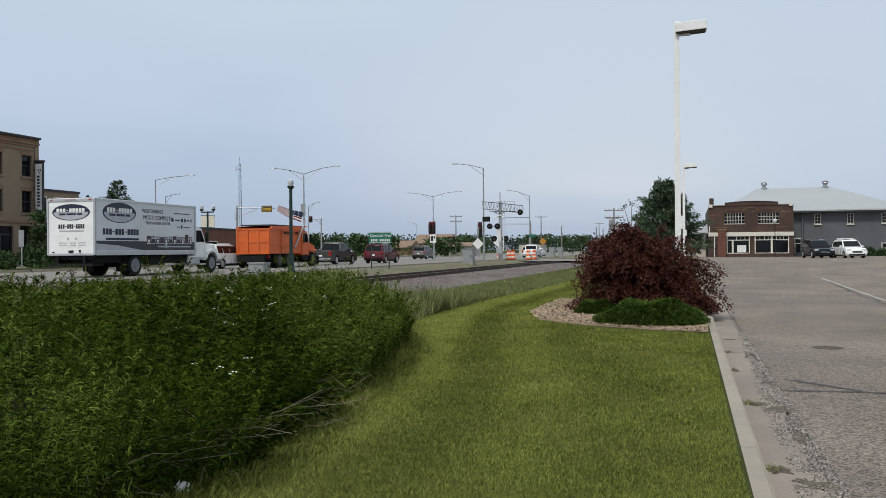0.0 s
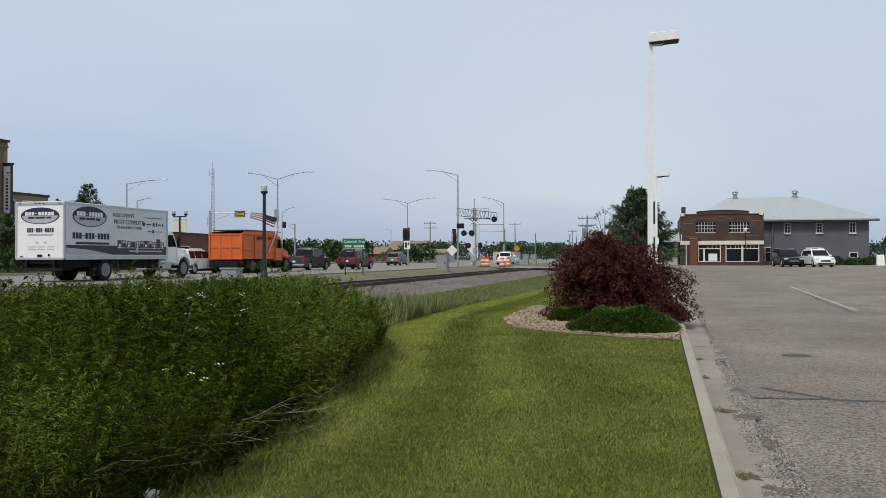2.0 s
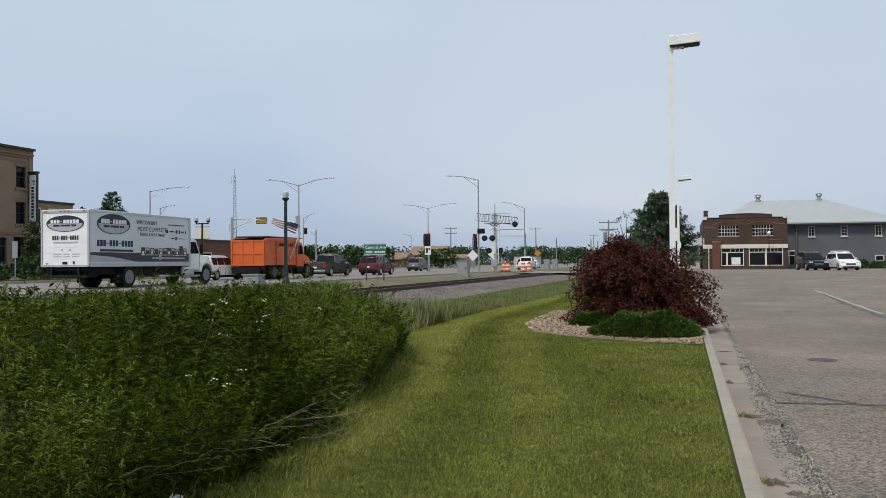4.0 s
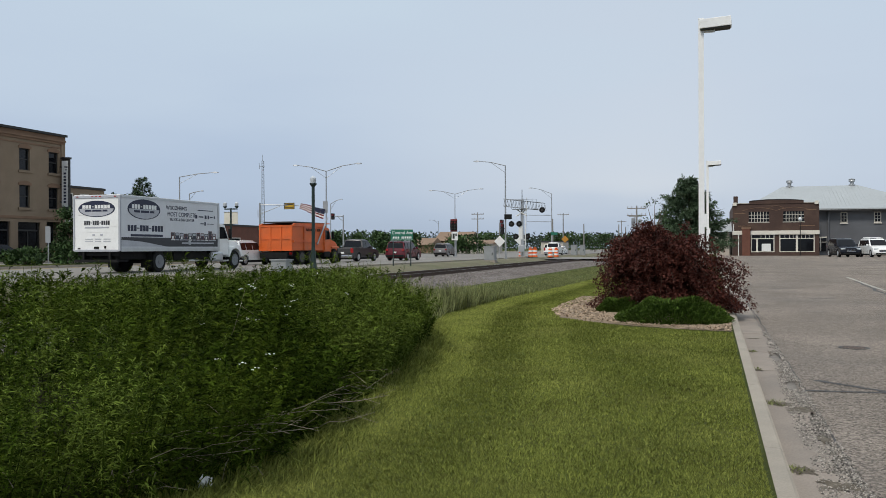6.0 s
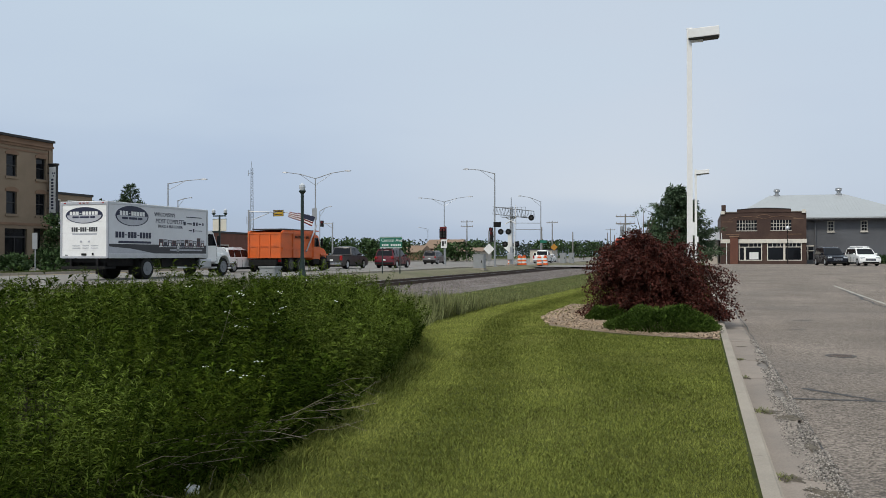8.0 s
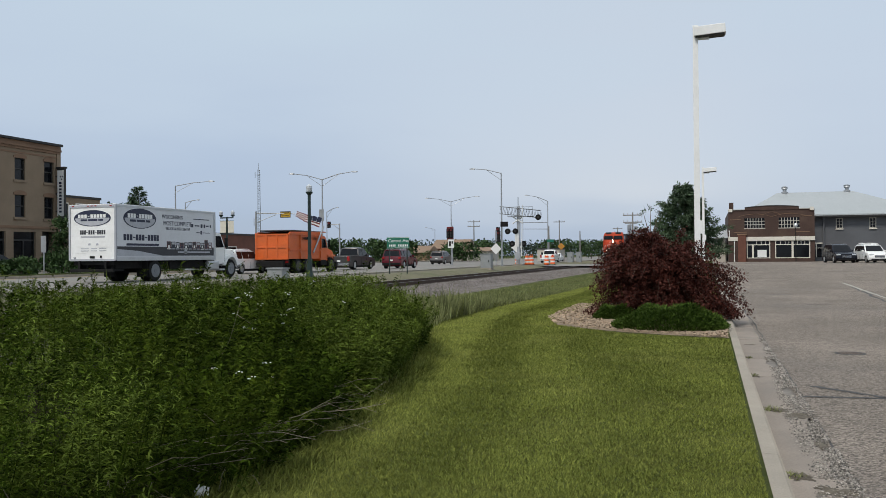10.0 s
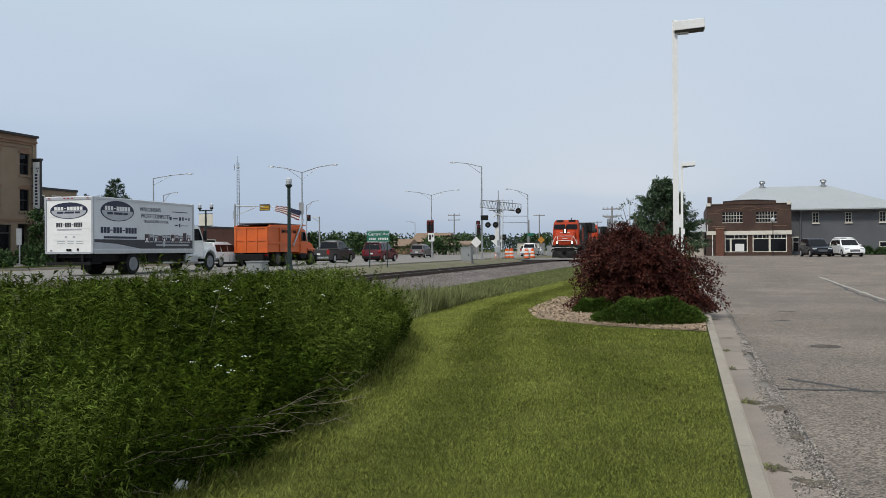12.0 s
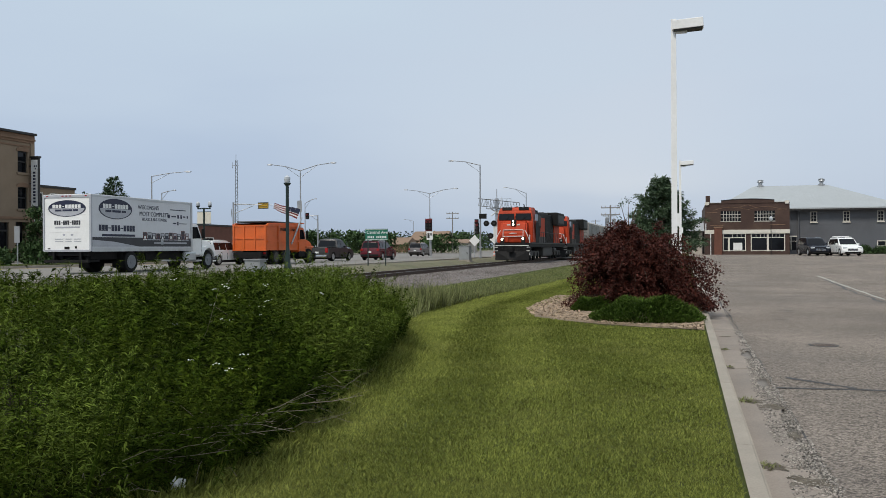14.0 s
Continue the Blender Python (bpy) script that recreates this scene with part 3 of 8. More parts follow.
bm = flat_path(bmesh.new(), wavy((3.2, 84), (8.4, 84.6), 12, 0.05), 0.35, lambda y: lot_z(y) + 0.006)
tagged(part("concrete_patch", bm, M_STRIPE), "pale concrete patch in the asphalt", "patch", kind="structure")
mh = thing("manhole_cover", "dark round iron drain cover in the asphalt", "manhole", pose(2.2, 15.26, lot_z(15.3)))
part("rim", lathe(bmesh.new(), [(0.24, -0.02), (0.24, 0.006), (0.19, 0.006), (0.19, -0.02)], seg=24), M_TAR, mh)
part("lid", boxes(*[(-0.17 + 0.05 * k, -0.14 + 0.05 * k, -math.sqrt(0.185 ** 2 - (0.155 - 0.05 * k) ** 2), math.sqrt(0.185 ** 2 - (0.155 - 0.05 * k) ** 2), -0.01, 0.007) for k in range(7)]), M_RAIL, mh)

# mulch bed under the shrubs
bm = bmesh.new()
bed = [(0.34, 15.9), (-0.6, 16.15), (-1.7, 16.75), (-2.6, 17.4), (-3.25, 18.3), (-3.55, 19.6), (-3.6, 21.2), (-3.4, 23.0), (-2.6, 24.6), (-1.2, 25.6), (0.34, 26.0)]
ring = [bm.verts.new((x, y, ground_z(x, y) + 0.008)) for x, y in bed]
mid = [bm.verts.new((x * 0.6 - 0.3, 20.8 + (y - 20.8) * 0.6, 0.09)) for x, y in bed]
for i in range(len(bed) - 1):
    bm.faces.new((ring[i], mid[i], mid[i + 1], ring[i + 1]))
bm.faces.new(mid)
bmesh.ops.recalc_face_normals(bm, faces=bm.faces[:])
mulch = tagged(part("mulch_bed", bm, M_MULCH), "tan wood-chip mulch bed under the shrubs", "mulch", kind="structure")
n = 9000
px, py = -3.6 + 3.92 * rs.random(n), 15.9 + 9 * rs.random(n) ** 1.6
inside = py > np.interp(px, [b[0] for b in bed[:7]][::-1], [b[1] for b in bed[:7]][::-1])
px, py = px[inside], py[inside]
n = len(px)
pz = 0.02 + 0.06 * np.clip((py - 16.2) / 3, 0, 1)
a, l = rs.random(n) * 6.28, 0.02 + 0.03 * rs.random(n)
d = np.stack([np.cos(a) * l, np.sin(a) * l, rs.normal(size=n) * 0.012], axis=1)
s = np.stack([-np.sin(a), np.cos(a), rs.normal(size=n) * 0.4], axis=1) * 0.011
c = np.stack([px, py, pz + 0.012], axis=1)
v = np.stack([c - d - s, c + d - s, c + d + s, c - d + s, c + (0, 0, 0.012)], axis=1).reshape(-1, 3)
fq = np.array([(0, 1, 4), (1, 2, 4), (2, 3, 4), (3, 0, 4)])
ch = soup("wood_chip", v, (np.arange(n)[:, None, None] * 5 + fq[None]).reshape(-1, 3), M_MULCH)
ch.parent = mulch
tagged(ch, kind="stuff")


# ---- plants ----
rng = np.random.default_rng(7)


def leaf_quads(p, d, length, width, droop=0.0):
    """Diamond leaves at points p along directions d: arrays of vertices and faces."""
    n = len(p)
    d = d / np.maximum(np.linalg.norm(d, axis=1, keepdims=True), 1e-6)
    side = np.cross(d, rng.normal(size=(n, 3)) * 0.5 + np.array([0, 0, 1.0]))
    side /= np.maximum(np.linalg.norm(side, axis=1, keepdims=True), 1e-6)
    length, width = np.reshape(length, (-1, 1)), np.reshape(width, (-1, 1))
    tip = p + d * length
    tip[:, 2] -= droop * length[:, 0]
    mid = p + d * length * 0.45
    v = np.stack([p, mid + side * width / 2, tip, mid - side * width / 2], axis=1).reshape(-1, 3)
    return v, np.arange(n * 4).reshape(-1, 4)


def edge_x(y):
    """Where the mown lawn ends and the rank weeds begin."""
    return np.interp(y, [2.0, 4.0, 5.2, 6.6, 9.9, 12.0, 14.0, 16.0], [-3.6, -3.05, -2.8, -3.05, -3.65, -4.1, -4.8, -6.2])


def arr_ground(x, y):
    return np.array([ground_z(a, b) for a, b in zip(x, y)])


def weed_leaves(name, x, y, z0, h, lean, bare, per, length, ratio, material, parent=None):
    """Stems set with pointed leaves above a bare foot, thickest near the top."""
    n = len(x)
    k = bare[:, None] + (1 - bare[:, None]) * rng.random((n, per)) ** 0.62
    k[:, :8] = 0.93 + 0.07 * rng.random((n, 8))
    hh = h[:, None] * k
    bend = hh * 1.4 * k
    p = np.stack([x[:, None] + lean[:, :1] * bend, y[:, None] + lean[:, 1:] * bend, z0[:, None] + hh], axis=2).reshape(-1, 3)
    ang = rng.random((n, per)) * 2 * math.pi
    up = 0.05 + 0.95 * k ** 3 + 0.22 * rng.normal(size=(n, per))
    d = np.stack([np.cos(ang), np.sin(ang), up], axis=2).reshape(-1, 3)
    ln = (length * np.interp(y, [3, 6.5], [0.60, 1.0])[:, None] * (0.55 + 0.75 * rng.random((n, per))) * (1.08 - 0.3 * k)).reshape(-1)
    v, f = leaf_quads(p, d, ln, ln * ratio * (0.75 + 0.5 * rng.random(len(ln))), droop=0.32)
    ob = soup(name, v, f, material)
    if parent:
        ob.parent = parent
    return tagged(ob, kind="stuff")


def rank_weeds():
    n = 9000
    y = 2.2 + 13.8 * rng.random(n) ** 0.85
    inset = 6.5 * rng.random(n) ** 1.6
    x = edge_x(y) - 0.10 - inset + rng.normal(size=n) * 0.10
    # the bank is made of bushy clumps with dark gaps between
    m = 230
    cy = 2.2 + 13.8 * rng.random(m) ** 0.9
    ci = 6.8 * rng.random(m) ** 1.35
    cx = edge_x(cy) - 0.18 - ci
    cr, ch, kind = 0.38 + 0.34 * rng.random(m), 0.80 + 0.36 * rng.random(m), rng.random(m)
    far = np.hypot(x[:, None] - cx[None], y[:, None] - cy[None]) / cr[None]
    near = far.argmin(axis=1)
    q = far.min(axis=1)
    dome = np.clip(1.06 - 0.80 * q ** 2, 0.16, 1.06)
    h = (0.60 + 0.42 * np.clip(inset / 0.8, 0, 1) + 0.09 * np.clip((inset - 1.5) / 2, 0, 1)) * ch[near] * dome * np.interp(y, [2, 5, 9, 13, 16], [1.05, 1.02, 1.08, 1.02, 0.78])
    h = np.clip(h + rng.normal(size=n) * 0.06, 0.14, 1.20)
    h = np.where(rng.random(n) < 0.06, h * 1.2, h)
    keep = rng.random(n) > 0.9 * np.clip((q - 0.6) * 1.6, 0, 1)
    # a deep hollow in the front of the bank, where little grows
    pit = np.exp(-((x + 3.85) / 0.50) ** 2 - ((y - 4.75) / 0.60) ** 2)
    h = np.where(pit > 0.25, h * (1 - 0.5 * pit), h)
    keep &= rng.random(n) > 0.45 * pit
    x, y, inset, h, near, q = x[keep], y[keep], inset[keep], h[keep], near[keep], q[keep]
    n = len(x)
    z0 = arr_ground(x, y)
    lean = rng.normal(size=(n, 2)) * 0.10 + np.stack([x - cx[near], y - cy[near]], axis=1) * 0.30
    lean[:, 0] += 0.14 * np.exp(-inset / 0.5)
    bare = np.where((inset > 0.12) & (inset < 1.4) & (y > 4.2) & (y < 8.0) & (rng.random(n) < 0.80), 0.50, 0.10)
    bare = np.where((inset >= 1.4) & (y > 6) & (rng.random(n) < 0.6), 0.45, bare)
    ob = thing("rank_weeds", "dense rank green weeds at the lawn's edge", "weeds", kind="stuff")
    sort = np.where((kind[near] < 0.24) | ((y > 7.6) & (inset < np.interp(y, [7.6, 12], [0.6, 1.8])) & (rng.random(n) < 0.8)), 0, np.where(kind[near] < 0.62, 1, 2))
    for k, (name, per, length, ratio, m_) in enumerate((("pale_weed", 54, 0.092, 0.16, M_WEED_LIGHT), ("broad_weed", 54, 0.080, 0.24, M_WEED), ("narrow_weed", 62, 0.098, 0.14, M_WEED))):
        w = sort == k
        weed_leaves(name, x[w], y[w], z0[w], h[w], lean[w], bare[w], per, length, ratio, m_, ob)
    bm = bmesh.new()
    for i in range(0, n, 3):
        a = Vector((x[i], y[i], z0[i]))
        rod(bm, a, a + Vector((lean[i, 0] * h[i] * 1.35, lean[i, 1] * h[i] * 1.35, h[i] * 0.97)), 0.004, 0.002, 3, False)
    tagged(part("weed_stem", bm, M_WEED, ob), kind="stuff")
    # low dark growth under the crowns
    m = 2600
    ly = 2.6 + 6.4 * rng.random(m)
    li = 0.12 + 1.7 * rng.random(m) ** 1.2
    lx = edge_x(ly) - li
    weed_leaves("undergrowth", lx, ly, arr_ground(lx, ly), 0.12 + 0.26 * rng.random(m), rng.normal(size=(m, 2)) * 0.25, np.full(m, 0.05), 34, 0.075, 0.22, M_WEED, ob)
    # grey leafless stems tangled along the shaded front
    bm = bmesh.new()
    for i in np.where((inset < 0.5) & (y < 8.0))[0][::7]:
        a = Vector((x[i] + 0.12, y[i] - 0.1, z0[i] + 0.05 + 0.3 * rng.random()))
        t = rng.random() * 2 * math.pi
        L = 0.15 + 0.4 * rng.random()
        b = a + Vector((math.cos(t) * L, math.sin(t) * L * 0.6, (rng.random() - 0.35) * 0.22))
        pipe(bm, [a, a.lerp(b, 0.5) + Vector((0, 0, 0.03)), b], [0.0026, 0.002, 0.001], 3)
    tagged(part("dry_twig", bm, M_STEM, ob, "thin bleached dead twigs"), kind="stuff")
    # thin seed stalks standing above the leaves
    tops = np.where((h > 0.62) & (y > 7.5) & (rng.random(n) < 0.18))[0]
    p = np.stack([x[tops] + lean[tops, 0] * h[tops] * 1.3, y[tops] + lean[tops, 1] * h[tops] * 1.3, z0[tops] + h[tops] * 0.9], axis=1)
    sv, sf = [], []
    for j in range(2):
        d = rng.normal(size=(len(p), 3)) * (0.22, 0.22, 0.0) + (0, 0, 1)
        a, c = leaf_quads(p + rng.normal(size=p.shape) * (0.04, 0.04, 0.02), d, 0.10 + 0.18 * rng.random(len(p)), 0.007 + 0.006 * rng.random(len(p)))
        sf.append(c + j * len(a))
        sv.append(a)
    sk = soup("seed_stalk", np.concatenate(sv), np.concatenate(sf), M_WEED_LIGHT)
    sk.parent = ob
    tagged(sk, kind="stuff")
    # small white flower heads in loose groups near the tops
    bm = bmesh.new()
    pool = np.where((inset < 2.6) & (h > 0.66) & (y > 4.6))[0]
    for s0 in rng.choice(pool, 13, replace=False):
        group = pool[np.hypot(x[pool] - x[s0], y[pool] - y[s0]) < 0.30][:5]
        for i in group:
            c = Vector((x[i] + lean[i, 0] * h[i] * 1.4, y[i] + lean[i, 1] * h[i] * 1.4, z0[i] + h[i] * 1.03))
            for _ in range(4):
                t = c + Vector(rng.normal(size=3) * (0.018, 0.018, 0.007))
                bmesh.ops.create_icosphere(bm, subdivisions=1, radius=0.0075, matrix=Matrix.Translation(t) @ Matrix.Diagonal((1, 1, 0.5, 1)))
    tagged(part("flower_head", bm, M_FLOWER, ob, "small white flower heads"), kind="stuff")
    # ground litter under the weeds, its colour darkened to stand for shade between clumps
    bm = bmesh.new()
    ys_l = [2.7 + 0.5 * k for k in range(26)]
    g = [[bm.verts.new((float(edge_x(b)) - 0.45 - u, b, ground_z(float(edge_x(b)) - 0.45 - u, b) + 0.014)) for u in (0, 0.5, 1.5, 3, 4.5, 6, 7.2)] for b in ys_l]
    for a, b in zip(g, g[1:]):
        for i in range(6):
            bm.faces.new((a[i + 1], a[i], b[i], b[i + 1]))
    tagged(part("weed_litter_shade", bm, M_LITTER_SHADE), "leaf litter under the rank weeds, darkened in colour to stand for shade", "litter", kind="structure")
    # ragged unmown blades along the foot of the bank
    n = 15000
    y = 3.2 + 12.5 * rng.random(n)
    x = edge_x(y) + 0.02 + rng.normal(size=n) * 0.16
    p = np.stack([x, y, arr_grid(x, y)], axis=1)
    d = rng.normal(size=(n, 3)) * (0.5, 0.5, 0.1) + (0.15, 0, 0.8)
    hh = (0.05 + 0.13 * rng.random(n) ** 1.5) * np.interp(y, [3, 9, 15], [0.8, 1.0, 1.7])
    v, f = leaf_quads(p, d, hh, 0.006 + 0.004 * rng.random(n), droop=0.15)
    e = soup("edge_grass", v, f, M_GRASS)
    e.parent = ob
    tagged(e, kind="stuff")
    return ob


def tall_grass():
    n = 26000
    y = 12.5 + 52 * rng.random(n) ** 1.5
    left = -9.9
    right = np.interp(y, [13, 16, 18.6, 24, 33, 43], [-5.2, -5.5, -5.9, -5.9, -5.3, -4.9])
    x = right - (right - left) * rng.random(n) ** 1.5 * np.interp(y, [13, 24, 30, 43], [1.0, 0.95, 0.80, 0.75])
    tuft = np.array([noise.noise(Vector((a * 0.9, b * 0.45, 2.0))) for a, b in zip(x, y)])
    small = np.array([noise.noise(Vector((a * 2.6, b * 1.3, 6.0))) for a, b in zip(x, y)])
    keep = (tuft * 0.8 + small * 0.6 + 0.35 * rng.random(n) > np.interp(y, [13, 22, 30, 60], [-0.40, -0.22, 0.02, 0.05])) | (x > right - 0.5)
    x, y, tuft, small, right = x[keep], y[keep], tuft[keep], small[keep], right[keep]
    n = len(x)
    h = (0.24 + 0.32 * rng.random(n) ** 2 + 0.34 * tuft + 0.22 * small) * np.interp(y, [13, 20, 25, 30, 43], [1.8, 1.5, 0.65, 0.30, 0.24])
    h = np.clip(h, 0.04, 0.95)
    z0 = arr_ground(x, y)
    p = np.stack([x, y, z0], axis=1)
    green = rng.random(n) < 0.14
    for name, pick, m_ in (("tall_grass", ~green, M_WEED_DRY), ("rough_grass", green, M_GRASS)):
        vs, fs, off = [], [], 0
        q0, hp = p[pick], h[pick] * (1.0 if name == "tall_grass" else 0.75)
        for j in range(4):
            d = rng.normal(size=(len(q0), 3)) * (0.26, 0.26, 0.05) + (0, 0, 1)
            q = q0 + rng.normal(size=q0.shape) * (0.07, 0.07, 0)
            v, f = leaf_quads(q, d, hp * (0.6 + 0.5 * rng.random(len(q0))), 0.010 + 0.012 * rng.random(len(q0)))
            vs.append(v)
            fs.append(f + off)
            off += len(v)
        tagged(soup(name, np.concatenate(vs), np.concatenate(fs), m_), "tall grey-green seeding grass beside the ballast" if name == "tall_grass" else "rough yellow-green grass along the ballast's foot", "grass", kind="stuff")


def lawn_blades():
    n = 560000
    y = 3.6 + 36 * rng.random(n) ** 2.5
    left, right = edge_x(np.minimum(y, 14)) - 0.5, 0.335
    left = np.where(y > 14, np.interp(y, [14, 18, 24, 33, 40], [-5.3, -6.0, -6.0, -5.2, -4.8]), left)
    x = left + (right - left) * rng.random(n)
    bed = (y > 15.7) & (x > np.interp(y, [15.7, 16.3, 18, 20, 26], [0.2, -1.5, -3.1, -3.4, -3.0])) & (y < 26)
    x, y = x[~bed], y[~bed]
    n = len(x)
    p = np.stack([x, y, arr_grid(x, y)], axis=1)
    # mowing passes follow the bank and bend round the shrub bed; the blades lie over one way or the other
    u = x - np.interp(y, [3, 10, 14, 19, 26, 40], [-3.0, -3.6, -4.6, -5.6, -5.6, -4.9])
    u = u + 0.05 * np.sin(y * 0.6) + 0.03 * np.sin(y * 2.3 + 1.0) + 0.10 * rng.normal(size=n)
    swath = np.interp(u, [-0.6, 0.0, 0.70, 0.86, 1.45, 1.65, 2.25, 2.45, 3.1, 3.3, 4.2], [0.80, 0.85, 0.80, -0.40, -0.35, 0.34, 0.34, -0.24, -0.24, 0.05, 0.0])
    patch = 0.5 * np.sin(x * 2.1 + 1.3 * np.sin(y * 0.7)) * np.sin(y * 0.8 + 1.1 * np.sin(x * 1.3)) + 0.3 * np.sin(x * 5.3 + 2 * np.sin(y * 1.9)) * np.sin(y * 3.1 + x)
    swath = np.clip(swath * np.interp(y, [4, 8, 12], [0.55, 0.8, 1.0]) + 0.34 * patch + 0.55 * rng.normal(size=n), -1.3, 1.3)
    h = (0.010 + 0.018 * rng.random(n)) * np.interp(y, [4, 12, 25, 40], [0.9, 1.2, 1.8, 2.0])
    ang = rng.normal(size=n) * 0.75
    w = (0.0022 + 0.0016 * rng.random(n)) * np.interp(y, [4, 8, 14, 25, 40], [1.0, 1.5, 2.6, 5.0, 10.0])
    side = np.stack([np.cos(ang), np.sin(ang), np.zeros(n)], axis=1) * w[:, None]
    tip = p + np.stack([rng.normal(size=n) * 0.013, rng.normal(size=n) * 0.010 + h * 0.95 * swath, h], axis=1)
    v = np.stack([p - side, p + side, tip], axis=1).reshape(-1, 3)
    return tagged(soup("mown_grass", v, np.arange(n * 3).reshape(-1, 3), M_GRASS), "short mown lawn grass with lighter mowing bands", "grass", kind="stuff")


def arr_grid(x, y):
    """Ground height of the lawn, read from a coarse table."""
    xs, ys = np.linspace(-8, 0.39, 24), np.linspace(2, 58, 57)
    tab = np.array([[ground_z(a, b) for a in xs] for b in ys])
    i = np.clip((x - xs[0]) / (xs[1] - xs[0]), 0, 22.99)
    j = np.clip((y - ys[0]) / (ys[1] - ys[0]), 0, 55.99)
    i0, j0 = i.astype(int), j.astype(int)
    a, b = i - i0, j - j0
    return (tab[j0, i0] * (1 - a) + tab[j0, i0 + 1] * a) * (1 - b) + (tab[j0 + 1, i0] * (1 - a) + tab[j0 + 1, i0 + 1] * a) * b


def purple_shrub(cx, cy, z):
    ob = thing("purple_leaf_shrub", "wide arching shrub with dark purple-red leaves", "shrub", pose(cx, cy, z))
    bm = bmesh.new()
    ps, ds = [], []
    for b in range(480):
        a = rng.random() * 2 * math.pi
        reach = (0.35 + 1.45 * rng.random() ** 0.6) * (1.0 + 0.12 * math.cos(a))
        low = b >= 330
        top = (2.12 - 0.55 * (reach / 1.8) ** 2) * (0.55 + 0.45 * rng.random() ** 0.7)
        if low:
            top, reach = top * (0.35 + 0.3 * rng.random()), min(1.75, reach * 1.15)
        end = max(0.08, top - (0.25 + 1.15 * rng.random()) * (reach / 1.8) ** 1.5)
        base = Vector((0.35 * math.cos(a) * rng.random(), 0.35 * math.sin(a) * rng.random(), 0))
        ctrl = Vector((0.55 * reach * math.cos(a), 0.55 * reach * math.sin(a), top * 1.18))
        tip = Vector((reach * 1.03 * math.cos(a), reach * math.sin(a), end))
        pts = [base * (1 - t) ** 2 + ctrl * 2 * t * (1 - t) + tip * t * t for t in (0, 0.25, 0.5, 0.75, 1.0)]
        if b % 2 == 0:
            pipe(bm, pts, [0.012, 0.009, 0.007, 0.005, 0.002], 3)
        for t in 0.18 + 0.82 * rng.random(165) ** 0.8:
            q = base * (1 - t) ** 2 + ctrl * 2 * t * (1 - t) + tip * t * t
            ps.append(np.array(q) + rng.normal(size=3) * 0.045)
            ds.append(rng.normal(size=3) + np.array([math.cos(a) * 0.5, math.sin(a) * 0.5, -0.1]))
    part("branch", bm, M_BARK, ob)
    ps, ds = np.array(ps), np.array(ds)
    ln = 0.045 + 0.03 * rng.random(len(ps))
    v, f = leaf_quads(ps, ds, ln, ln * 0.62, 0.2)
    lv = soup("foliage", v, f, M_PURPLE)
    lv.parent = ob
    tagged(lv, kind="stuff")


def juniper(cx, cy, z, rx, ry, h):
    ob = thing("juniper", "low spreading green juniper beside the purple shrub", "shrub", pose(cx, cy, z))
    n = 2600
    a, r = rng.random(n) * 2 * math.pi, rng.random(n) ** 0.5
    lump = np.array([noise.noise(Vector((math.cos(t) * q * 2.2, math.sin(t) * q * 2.2, 5))) for t, q in zip(a, r)])
    base = np.stack([np.cos(a) * r * rx, np.sin(a) * r * ry, h * (1 - r ** 2.6) * (0.8 + 0.6 * lump) + 0.02], axis=1)
    out = np.stack([np.cos(a), np.sin(a), 0.65 + 0.3 * rng.random(n)], axis=1)
    per = 16
    k = rng.random((n, per, 1))
    p = (base[:, None] + out[:, None] * k * 0.16 - np.array([0, 0, 0.07])).reshape(-1, 3)
    d = (out[:, None] + rng.normal(size=(n, per, 3)) * 0.6).reshape(-1, 3)
    ln = 0.045 + 0.035 * rng.random(len(p))
    v, f = leaf_quads(p, d, ln, ln * 0.28)
    lv = soup("foliage", v, f, M_JUNIPER)
    lv.parent = ob
    tagged(lv, kind="stuff")
    part("branch", rods(*[((0, 0, 0), (rx * 0.7 * math.cos(t), ry * 0.7 * math.sin(t), h * 0.5), 0.02, 0.006) for t in np.linspace(0, 6.0, 12)], seg=5), M_BARK, ob)


